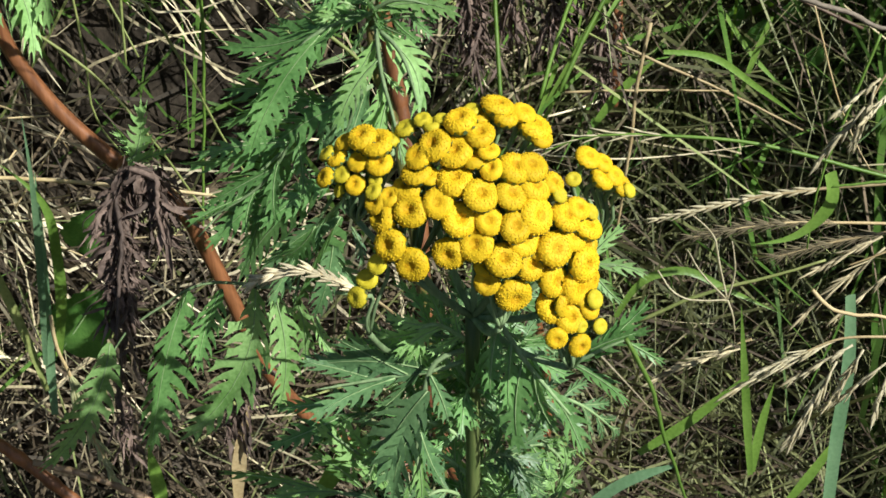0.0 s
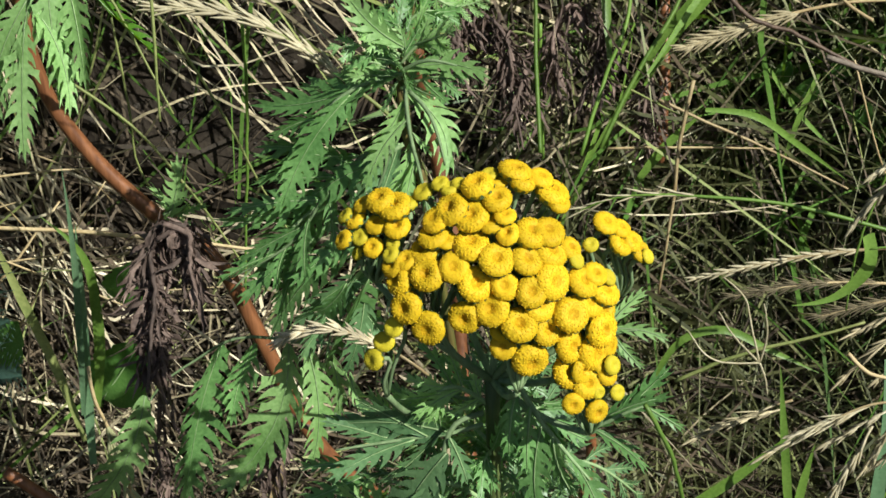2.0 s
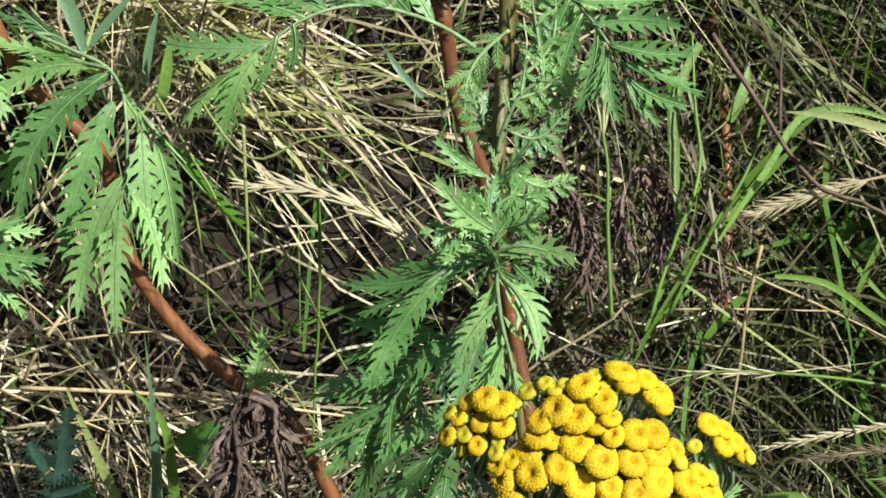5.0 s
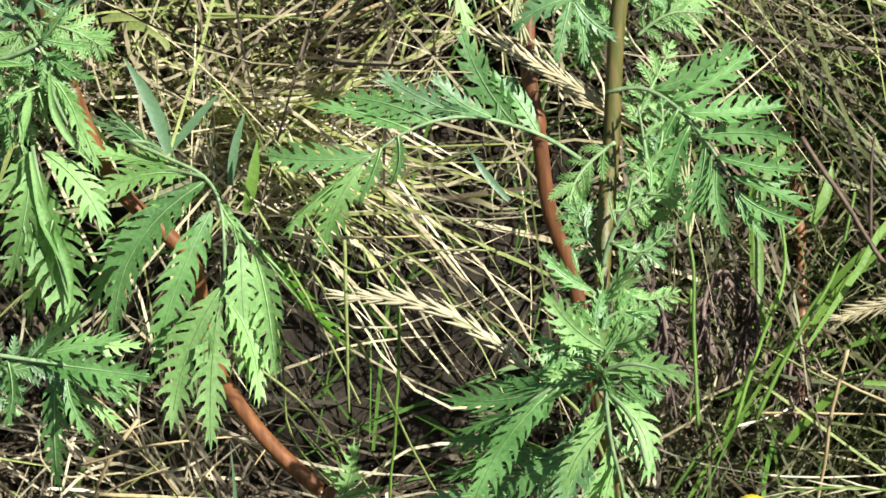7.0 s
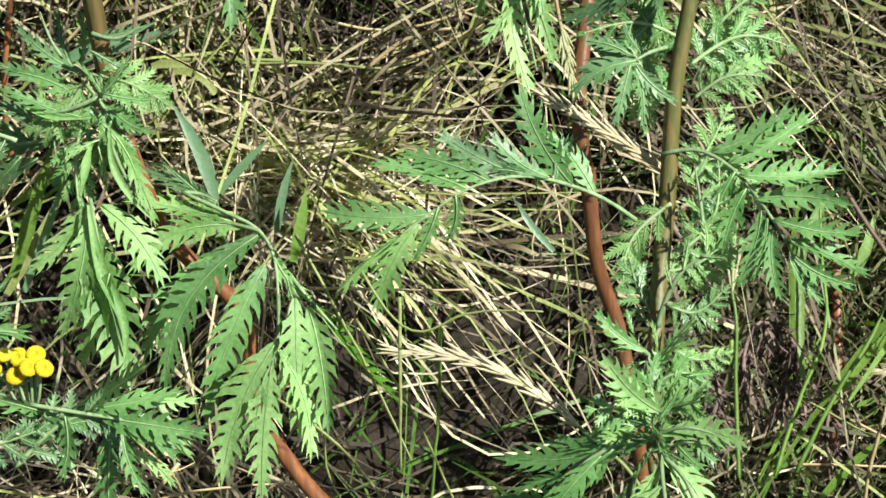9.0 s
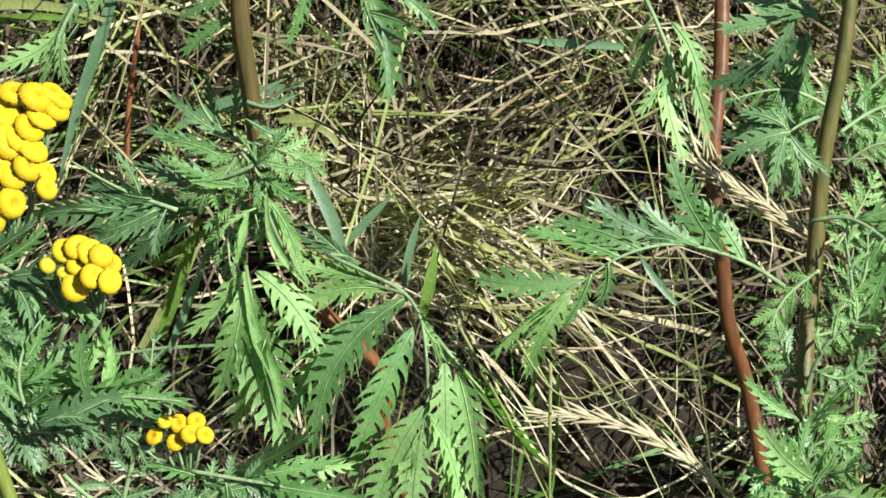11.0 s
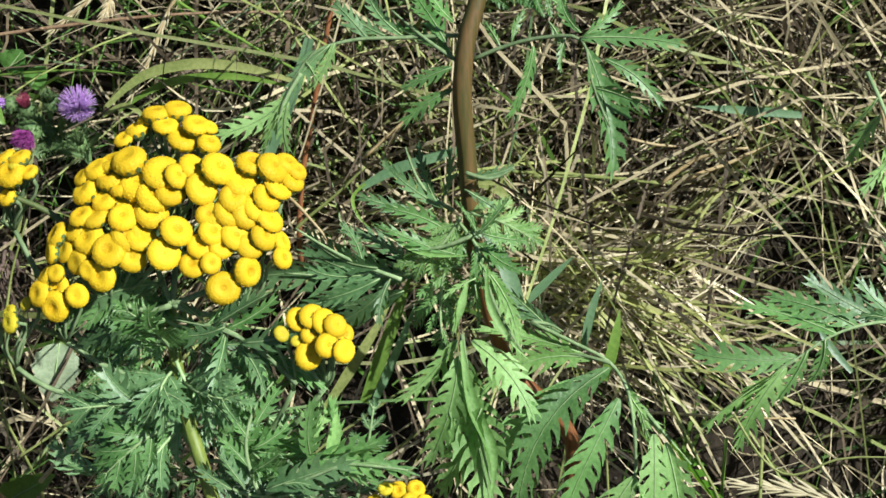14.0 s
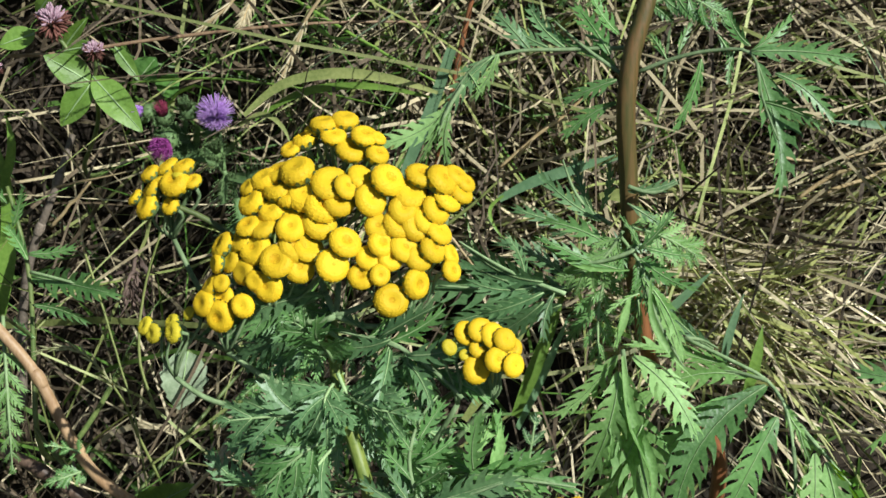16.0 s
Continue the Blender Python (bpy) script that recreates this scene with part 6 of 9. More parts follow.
grown_leaf(tansy_bent, [(-0.1690, 0.5780, 1.0429), (-0.1615, 0.5720, 1.0349), (-0.1537, 0.5640, 1.0298)], [(-0.1685, 0.5780, 1.0429, -0.1531, 0.5630, 1.0296), (-0.1624, 0.5720, 1.0362, -0.1566, 0.5600, 1.0249)], mat=LEAF_LIGHT, wide=0.104, curl=0.2)
grown_leaf(tansy_bent, [(-0.1615, 0.5720, 1.0349), (-0.1537, 0.5640, 1.0298), (-0.1420, 0.5580, 1.0190)], [(-0.1545, 0.5640, 1.0306, -0.1182, 0.5500, 0.9908, 0.05)], mat=LEAF_SHINE, wide=0.139, hint=(0.62, -0.42, 0.66), curl=0.08)
grown_leaf(tansy_bent, [(-0.2066, 0.6000, 1.0543), (-0.2005, 0.6020, 1.0529), (-0.1935, 0.6000, 1.0506)], [(-0.1949, 0.6040, 1.0479, -0.2249, 0.6120, 1.0600), (-0.1992, 0.6040, 1.0499, -0.2155, 0.6120, 1.0611)], mat=LEAF_BLUE, wide=0.122, curl=0.2)
grown_leaf(tansy_bent, [(-0.202, 0.505, 1.023), (-0.195, 0.504, 1.014), (-0.188, 0.502, 1.005)], [(-0.212, 0.504, 1.013, -0.187, 0.502, 1.003), (-0.205, 0.504, 1.026, -0.186, 0.510, 1.017), (-0.212, 0.505, 1.000, -0.195, 0.503, 0.987)], mat=LEAF_LIGHT, wide=0.139, curl=0.2)
grown_leaf(tansy_bent, [(-0.087, 0.595, 1.168), (-0.078, 0.587, 1.151), (-0.068, 0.572, 1.120)], [(-0.081, 0.591, 1.153, -0.091, 0.591, 1.132), (-0.077, 0.590, 1.147, -0.072, 0.571, 1.113), (-0.073, 0.585, 1.149, -0.062, 0.570, 1.125), (-0.083, 0.591, 1.160, -0.090, 0.590, 1.145), (-0.076, 0.585, 1.140, -0.086, 0.574, 1.130), (-0.076, 0.590, 1.158, -0.065, 0.573, 1.144)], mat=LEAF_LIGHT, wide=0.148, curl=0.2)
grown_leaf(tansy_bent, [(-0.243, 0.500, 1.022), (-0.216, 0.498, 1.019), (-0.181, 0.497, 1.015)], [(-0.217, 0.502, 1.016, -0.247, 0.491, 1.008), (-0.218, 0.499, 1.018, -0.179, 0.492, 1.017), (-0.212, 0.497, 1.018, -0.190, 0.489, 1.009), (-0.216, 0.502, 1.014, -0.219, 0.483, 0.973), (-0.210, 0.496, 1.015, -0.202, 0.482, 0.998), (-0.230, 0.497, 1.020, -0.233, 0.494, 0.996), (-0.224, 0.503, 1.018, -0.194, 0.493, 1.035)], mat=LEAF, wide=0.131, curl=0.2)
tansy_left = base("tansy_plant", (-0.312, 0.562, 0.366), "flowering tansy with a broad yellow corymb and blue-green leaves", "tansy", "tansy plants on the bank")
stalk(tansy_left, "stem", [(-0.312, 0.562, 0.366), (-0.3133, 0.4970, 1.0316), (-0.3159, 0.4990, 1.0424), (-0.3206, 0.5030, 1.0587), (-0.3247, 0.5100, 1.0644), (-0.3313, 0.5270, 1.0685), (-0.3346, 0.5360, 1.0796), (-0.3363, 0.5420, 1.0904)], [0.0042, 0.0035, 0.0033, 0.0031, 0.0028, 0.0025, 0.002], STEM_LIME, 12, 44, 0.14)
flower_cluster(tansy_left, [(-0.4039, 0.5572, 1.1375, 0.0038), (-0.3977, 0.5588, 1.1396, 0.0046), (-0.3909, 0.5563, 1.1411, 0.0043), (-0.3934, 0.5523, 1.1365, 0.0058), (-0.4026, 0.5547, 1.1326, 0.0046), (-0.3866, 0.5523, 1.1375, 0.0035), (-0.3920, 0.5542, 1.1395, 0.0030), (-0.4042, 0.5513, 1.1273, 0.0053), (-0.3950, 0.5499, 1.1285, 0.0038), (-0.4097, 0.5544, 1.1289, 0.0033), (-0.3999, 0.5565, 1.1364, 0.0036)], (0.06, -0.40, 0.92), (-0.368, 0.538, 1.071), spread=0.3, radius=0.05, crown=(-0.340, 0.540, 1.128), smooth=True)
flower_cluster(tansy_left, [(-0.3446, 0.5539, 1.1548, 0.0047), (-0.3491, 0.5504, 1.1529, 0.0037), (-0.3377, 0.5547, 1.1609, 0.0049), (-0.3307, 0.5574, 1.1615, 0.0049), (-0.3336, 0.5507, 1.1585, 0.0046), (-0.3273, 0.5486, 1.1543, 0.0054), (-0.3225, 0.5504, 1.1591, 0.0051), (-0.3178, 0.5476, 1.1535, 0.0044), (-0.3180, 0.5509, 1.1584, 0.0032), (-0.3417, 0.5554, 1.1582, 0.0034)], (0.06, -0.40, 0.92), (-0.331, 0.528, 1.099), spread=0.3, radius=0.05, crown=(-0.340, 0.540, 1.128), smooth=True)
flower_cluster(tansy_left, [(-0.3614, 0.5398, 1.1370, 0.0054), (-0.3573, 0.5436, 1.1436, 0.0052), (-0.3635, 0.5430, 1.1409, 0.0037), (-0.3524, 0.5451, 1.1460, 0.0056), (-0.3449, 0.5413, 1.1486, 0.0063), (-0.3522, 0.5402, 1.1417, 0.0056), (-0.3476, 0.5377, 1.1403, 0.0049), (-0.3419, 0.5375, 1.1414, 0.0063), (-0.3536, 0.5359, 1.1354, 0.0049), (-0.3463, 0.5373, 1.1346, 0.0056), (-0.3329, 0.5390, 1.1455, 0.0068), (-0.3354, 0.5346, 1.1388, 0.0065), (-0.3293, 0.5343, 1.1403, 0.0053), (-0.3361, 0.5317, 1.1336, 0.0058), (-0.3269, 0.5360, 1.1461, 0.0048), (-0.3224, 0.5420, 1.1467, 0.0056), (-0.3183, 0.5346, 1.1423, 0.0060), (-0.3127, 0.5381, 1.1484, 0.0060)], (0.06, -0.40, 0.92), (-0.331, 0.528, 1.099), spread=0.2, radius=0.05, crown=(-0.340, 0.540, 1.128), smooth=True)
flower_cluster(tansy_left, [(-0.3617, 0.5325, 1.1307, 0.0049), (-0.3561, 0.5320, 1.1310, 0.0054), (-0.3643, 0.5318, 1.1258, 0.0047), (-0.3715, 0.5324, 1.1228, 0.0052), (-0.3680, 0.5295, 1.1188, 0.0047), (-0.3585, 0.5284, 1.1242, 0.0061), (-0.3624, 0.5251, 1.1166, 0.0049), (-0.3498, 0.5225, 1.1230, 0.0063), (-0.3441, 0.5268, 1.1266, 0.0058), (-0.3421, 0.5233, 1.1203, 0.0053), (-0.3529, 0.5205, 1.1140, 0.0058), (-0.3576, 0.5209, 1.1158, 0.0036), (-0.3729, 0.5284, 1.1180, 0.0037), (-0.3396, 0.5270, 1.1258, 0.0056), (-0.3300, 0.5214, 1.1232, 0.0058), (-0.3260, 0.5254, 1.1301, 0.0058), (-0.3457, 0.5294, 1.1325, 0.0053)], (0.06, -0.40, 0.92), (-0.331, 0.528, 1.099), spread=0.2, radius=0.05, crown=(-0.340, 0.540, 1.128), smooth=True)
flower_cluster(tansy_left, [(-0.3051, 0.5389, 1.1430, 0.0060), (-0.3068, 0.5338, 1.1396, 0.0055), (-0.3016, 0.5425, 1.1486, 0.0055), (-0.2946, 0.5423, 1.1473, 0.0063), (-0.2924, 0.5400, 1.1416, 0.0055), (-0.2904, 0.5473, 1.1468, 0.0048), (-0.2959, 0.5364, 1.1388, 0.0053), (-0.2879, 0.5433, 1.1417, 0.0044), (-0.2986, 0.5339, 1.1360, 0.0053), (-0.3081, 0.5313, 1.1353, 0.0055), (-0.3023, 0.5317, 1.1343, 0.0055), (-0.3148, 0.5298, 1.1346, 0.0048), (-0.2869, 0.5465, 1.1445, 0.0039), (-0.3102, 0.5399, 1.1455, 0.0048)], (0.06, -0.40, 0.92), (-0.331, 0.528, 1.099), spread=0.2, radius=0.05, crown=(-0.340, 0.540, 1.128), smooth=True)
flower_cluster(tansy_left, [(-0.3133, 0.5259, 1.1301, 0.0048), (-0.3056, 0.5268, 1.1283, 0.0055), (-0.3102, 0.5239, 1.1252, 0.0041), (-0.3007, 0.5264, 1.1250, 0.0050), (-0.3176, 0.5237, 1.1255, 0.0046), (-0.3197, 0.5206, 1.1197, 0.0046), (-0.3131, 0.5195, 1.1214, 0.0038), (-0.3012, 0.5219, 1.1174, 0.0055), (-0.3094, 0.5189, 1.1119, 0.0060), (-0.2892, 0.5251, 1.1213, 0.0038), (-0.2905, 0.5306, 1.1244, 0.0043), (-0.2945, 0.5324, 1.1321, 0.0053), (-0.2960, 0.5283, 1.1276, 0.0050)], (0.06, -0.40, 0.92), (-0.331, 0.528, 1.099), spread=0.2, radius=0.05, crown=(-0.340, 0.540, 1.128), smooth=True)
flower_cluster(tansy_left, [(-0.3773, 0.5226, 1.1044, 0.0047), (-0.3707, 0.5242, 1.1063, 0.0044), (-0.3622, 0.5189, 1.1064, 0.0044), (-0.3711, 0.5201, 1.1010, 0.0057), (-0.3753, 0.5268, 1.1091, 0.0044), (-0.3710, 0.5246, 1.1118, 0.0034)], (0.06, -0.40, 0.92), (-0.341, 0.532, 1.064), spread=0.3, radius=0.05, crown=(-0.340, 0.540, 1.128), smooth=True)
flower_cluster(tansy_left, [(-0.3971, 0.5221, 1.0911, 0.0035), (-0.3895, 0.5217, 1.0923, 0.0040), (-0.4007, 0.5247, 1.0924, 0.0035), (-0.3909, 0.5256, 1.0941, 0.0030), (-0.3842, 0.5253, 1.0983, 0.0025)], (0.06, -0.40, 0.92), (-0.367, 0.532, 1.055), spread=0.3, radius=0.05, crown=(-0.340, 0.540, 1.128), dull=True, smooth=True)
flower_cluster(tansy_left, [(-0.2831, 0.5169, 1.1016, 0.0043), (-0.2781, 0.5165, 1.1033, 0.0048), (-0.2737, 0.5157, 1.1018, 0.0048), (-0.2696, 0.5139, 1.1016, 0.0043), (-0.2672, 0.5147, 1.0979, 0.0041), (-0.2784, 0.5135, 1.0979, 0.0036), (-0.2720, 0.5089, 1.0966, 0.0045), (-0.2660, 0.5084, 1.0950, 0.0043), (-0.2789, 0.5108, 1.0913, 0.0053)], (0.06, -0.40, 0.92), (-0.312, 0.519, 1.033), spread=0.3, radius=0.05, crown=(-0.340, 0.540, 1.128), smooth=True)
flower_cluster(tansy_left, [(-0.2885, 0.5127, 1.0981, 0.0029), (-0.2831, 0.5118, 1.0960, 0.0022)], (0.06, -0.40, 0.92), (-0.312, 0.519, 1.033), spread=0.3, radius=0.05, crown=(-0.340, 0.540, 1.128), dull=True, smooth=True)
flower_cluster(tansy_left, [(-0.2579, 0.5093, 1.0297, 0.0032), (-0.2537, 0.5103, 1.0356, 0.0027), (-0.2489, 0.5114, 1.0342, 0.0034), (-0.2499, 0.5083, 1.0284, 0.0034), (-0.2440, 0.5072, 1.0329, 0.0034), (-0.2427, 0.5117, 1.0352, 0.0032), (-0.2388, 0.5070, 1.0327, 0.0032)], (0.06, -0.40, 0.92), (-0.233, 0.505, 0.991), spread=0.3, radius=0.05, crown=(-0.252, 0.519, 1.025))
stalk(tansy_left, "side_branch", [(-0.316, 0.517, 1.029), (-0.301, 0.526, 1.059), (-0.282, 0.528, 1.075)], [0.0014, 0.0013, 0.0011], STEM_GREEN)
stalk(tansy_left, "side_branch", [(-0.323, 0.524, 1.044), (-0.354, 0.534, 1.065), (-0.376, 0.539, 1.075), (-0.390, 0.538, 1.082)], [0.0014, 0.0013, 0.0011], STEM_GREEN)
stalk(tansy_left, "side_branch", [(-0.333, 0.530, 1.054), (-0.361, 0.547, 1.100), (-0.380, 0.553, 1.120), (-0.397, 0.553, 1.128)], [0.0014, 0.0013, 0.0011], STEM_GREEN)
grown_leaf(tansy_left, [(-0.284, 0.512, 1.078), (-0.305, 0.520, 1.091), (-0.329, 0.524, 1.095)], [(-0.310, 0.519, 1.096, -0.333, 0.524, 1.089), (-0.315, 0.523, 1.094, -0.295, 0.522, 1.109), (-0.311, 0.523, 1.091, -0.313, 0.504, 1.081), (-0.304, 0.517, 1.091, -0.278, 0.513, 1.102), (-0.301, 0.520, 1.086, -0.276, 0.517, 1.075), (-0.305, 0.520, 1.087, -0.294, 0.503, 1.080), (-0.319, 0.523, 1.095, -0.330, 0.530, 1.100)], mat=LEAF_BLUE, wide=0.16)
grown_leaf(tansy_left, [(-0.335, 0.534, 1.105), (-0.356, 0.531, 1.093), (-0.373, 0.528, 1.082)], [(-0.336, 0.529, 1.107, -0.371, 0.525, 1.091), (-0.344, 0.533, 1.095, -0.371, 0.532, 1.078), (-0.342, 0.530, 1.093, -0.363, 0.529, 1.077), (-0.339, 0.533, 1.100, -0.359, 0.537, 1.104), (-0.339, 0.529, 1.093, -0.345, 0.518, 1.083)], mat=LEAF_BLUE, wide=0.15)
grown_leaf(tansy_left, [(-0.278, 0.511, 1.047), (-0.292, 0.512, 1.047), (-0.309, 0.516, 1.051)], [(-0.280, 0.508, 1.050, -0.309, 0.517, 1.050), (-0.278, 0.512, 1.048, -0.252, 0.510, 1.059), (-0.280, 0.509, 1.048, -0.277, 0.507, 1.075), (-0.274, 0.513, 1.044, -0.270, 0.512, 1.071), (-0.288, 0.509, 1.050, -0.297, 0.513, 1.034), (-0.267, 0.505, 1.052, -0.258, 0.513, 1.037), (-0.276, 0.511, 1.044, -0.309, 0.514, 1.035), (-0.292, 0.513, 1.049, -0.304, 0.511, 1.064)], mat=LEAF, wide=0.16)
folded_leaf(tansy_left, [(-0.281, 0.508, 1.047), (-0.280, 0.512, 1.056), (-0.277, 0.517, 1.068)], 0.0048, LEAF_LIGHT)
folded_leaf(tansy_left, [(-0.275, 0.508, 1.047), (-0.272, 0.512, 1.056), (-0.271, 0.516, 1.068)], 0.0048, LEAF_LIGHT)
folded_leaf(tansy_left, [(-0.385, 0.535, 1.082), (-0.370, 0.537, 1.091), (-0.357, 0.533, 1.085)], 0.0033, LEAF_BLUE)
grown_leaf(tansy_left, [(-0.251, 0.549, 1.101), (-0.272, 0.553, 1.107), (-0.291, 0.559, 1.115)], [(-0.259, 0.546, 1.107, -0.292, 0.569, 1.110), (-0.263, 0.549, 1.103, -0.286, 0.549, 1.104), (-0.266, 0.556, 1.101, -0.272, 0.554, 1.120), (-0.259, 0.549, 1.101, -0.282, 0.546, 1.092), (-0.255, 0.549, 1.101, -0.258, 0.536, 1.090), (-0.272, 0.550, 1.104, -0.286, 0.565, 1.104)], mat=LEAF_BLUE, wide=0.14)
tansy_leaf(tansy_left, [(-0.332, 0.534, 1.081), (-0.349, 0.533, 1.076), (-0.368, 0.529, 1.062)], 0.013, pairs=8, mat=LEAF, droop=0.25, teeth=7, spread=58)
tansy_leaf(tansy_left, [(-0.333, 0.538, 1.084), (-0.315, 0.533, 1.078), (-0.298, 0.526, 1.064)], 0.013, pairs=8, mat=LEAF_BLUE, droop=0.25, teeth=7, spread=58)
tansy_leaf(tansy_left, [(-0.331, 0.532, 1.063), (-0.311, 0.528, 1.059), (-0.289, 0.522, 1.050)], 0.013, pairs=8, mat=LEAF_BLUE, droop=0.25, teeth=7, spread=58)
tansy_leaf(tansy_left, [(-0.333, 0.536, 1.065), (-0.341, 0.528, 1.044), (-0.354, 0.521, 1.022)], 0.013, pairs=8, mat=LEAF, droop=0.25, teeth=7, spread=58)
tansy_leaf(tansy_left, [(-0.329, 0.522, 1.055), (-0.348, 0.517, 1.039), (-0.367, 0.511, 1.019)], 0.013, pairs=8, mat=LEAF_BLUE, droop=0.25, teeth=7, spread=58)
tansy_leaf(tansy_left, [(-0.323, 0.520, 1.037), (-0.297, 0.517, 1.036), (-0.276, 0.510, 1.025)], 0.013, pairs=8, mat=LEAF_BLUE, droop=0.25, teeth=7, spread=58)
tansy_leaf(tansy_left, [(-0.337, 0.549, 1.086), (-0.350, 0.551, 1.089), (-0.366, 0.551, 1.083)], 0.013, pairs=8, mat=LEAF, droop=0.25, teeth=7, spread=58)
tansy_leaf(tansy_left, [(-0.320, 0.516, 1.035), (-0.341, 0.514, 1.024), (-0.359, 0.508, 1.006)], 0.013, pairs=8, mat=LEAF_BLUE, droop=0.25, teeth=7, spread=58)
tansy_leaf(tansy_left, [(-0.319, 0.518, 1.028), (-0.285, 0.517, 1.032), (-0.257, 0.508, 1.020)], 0.013, pairs=8, mat=LEAF_BLUE, droop=0.25, teeth=7, spread=58)
tansy_leaf(tansy_left, [(-0.250, 0.494, 0.999), (-0.225, 0.500, 1.018), (-0.195, 0.495, 1.013)], 0.013, pairs=8, mat=LEAF_BLUE, droop=0.25, teeth=7, spread=58)
tansy_leaf(tansy_left, [(-0.274, 0.504, 0.996), (-0.262, 0.523, 1.043), (-0.260, 0.530, 1.058)], 0.013, pairs=8, mat=LEAF_BLUE, droop=0.25, teeth=7, spread=58)
tansy_leaf(tansy_left, [(-0.291, 0.502, 1.017), (-0.274, 0.496, 1.007), (-0.240, 0.496, 1.014)], 0.013, pairs=8, mat=LEAF_BLUE, droop=0.25, teeth=7, spread=58)
tansy_leaf(tansy_left, [(-0.330, 0.530, 1.088), (-0.353, 0.537, 1.097), (-0.370, 0.541, 1.103)], 0.017, pairs=8, mat=LEAF_BLUE, droop=0.1, teeth=7, spread=58, hint=(0.35, -0.6, 0.75))
tansy_leaf(tansy_left, [(-0.322, 0.513, 1.036), (-0.305, 0.509, 1.031), (-0.284, 0.508, 1.033)], 0.017, pairs=8, mat=LEAF_BLUE, droop=0.1, teeth=7, spread=58, hint=(0.35, -0.6, 0.75))
tansy_leaf(tansy_left, [(-0.331, 0.525, 1.077), (-0.322, 0.518, 1.063), (-0.300, 0.511, 1.050)], 0.017, pairs=8, mat=LEAF_BLUE, droop=0.1, teeth=7, spread=58, hint=(0.35, -0.6, 0.75))
tansy_leaf(tansy_left, [(-0.334, 0.536, 1.087), (-0.349, 0.536, 1.083), (-0.366, 0.535, 1.076)], 0.017, pairs=8, mat=LEAF_BLUE, droop=0.1, teeth=7, spread=58, hint=(0.35, -0.6, 0.75))
tansy_leaf(tansy_left, [(-0.3302, 0.5200, 1.0622), (-0.3455, 0.5140, 1.0650), (-0.3679, 0.5080, 1.0650)], 0.0165, pairs=5, mat=LEAF_BLUE, droop=0.15, teeth=5, spread=50, hint=(-0.1, -0.9, 0.35), wide=0.27)
tansy_leaf(tansy_left, [(-0.3267, 0.5200, 1.0709), (-0.3172, 0.5080, 1.0747), (-0.3024, 0.5030, 1.0756)], 0.0165, pairs=5, mat=LEAF_BLUE, droop=0.15, teeth=5, spread=50, hint=(-0.1, -0.9, 0.35), wide=0.27)
tansy_leaf(tansy_left, [(-0.3280, 0.5180, 1.0575), (-0.3407, 0.5080, 1.0536), (-0.3546, 0.5020, 1.0419)], 0.0165, pairs=5, mat=LEAF, droop=0.15, teeth=5, spread=50, hint=(-0.1, -0.9, 0.35), wide=0.27)
tansy_leaf(tansy_left, [(-0.3266, 0.5160, 1.0565), (-0.3365, 0.5060, 1.0480), (-0.3400, 0.5000, 1.0371)], 0.0165, pairs=5, mat=LEAF_BLUE, droop=0.15, teeth=5, spread=50, hint=(-0.1, -0.9, 0.35), wide=0.27)
tansy_leaf(tansy_left, [(-0.3323, 0.5250, 1.0818), (-0.3356, 0.5150, 1.0971), (-0.3420, 0.5100, 1.1065)], 0.0165, pairs=5, mat=LEAF, droop=0.15, teeth=5, spread=50, hint=(-0.1, -0.9, 0.35), wide=0.27)
tansy_leaf(tansy_left, [(-0.3226, 0.5200, 1.0466), (-0.3081, 0.5100, 1.0548), (-0.2950, 0.5030, 1.0486)], 0.0165, pairs=5, mat=LEAF, droop=0.15, teeth=5, spread=50, hint=(-0.1, -0.9, 0.35), wide=0.27)
tansy_leaf(tansy_left, [(-0.3317, 0.5200, 1.0754), (-0.3324, 0.5080, 1.0736), (-0.3285, 0.5030, 1.0713)], 0.0165, pairs=5, mat=LEAF_BLUE, droop=0.15, teeth=5, spread=50, hint=(-0.1, -0.9, 0.35), wide=0.27)
tansy_leaf(tansy_left, [(-0.3308, 0.5200, 1.0510), (-0.3496, 0.5120, 1.0575), (-0.3637, 0.5080, 1.0518)], 0.0165, pairs=5, mat=LEAF_BLUE, droop=0.15, teeth=5, spread=50, hint=(-0.1, -0.9, 0.35), wide=0.27)
grown_leaf(tansy_left, [(-0.242, 0.509, 1.009), (-0.221, 0.509, 1.014), (-0.195, 0.502, 1.005)], [(-0.232, 0.512, 1.012, -0.196, 0.494, 1.042), (-0.226, 0.504, 1.015, -0.194, 0.504, 1.002), (-0.223, 0.509, 1.013, -0.209, 0.500, 1.004), (-0.241, 0.512, 1.009, -0.259, 0.502, 1.023), (-0.236, 0.512, 1.008, -0.232, 0.504, 0.997)], mat=LEAF, wide=0.16)
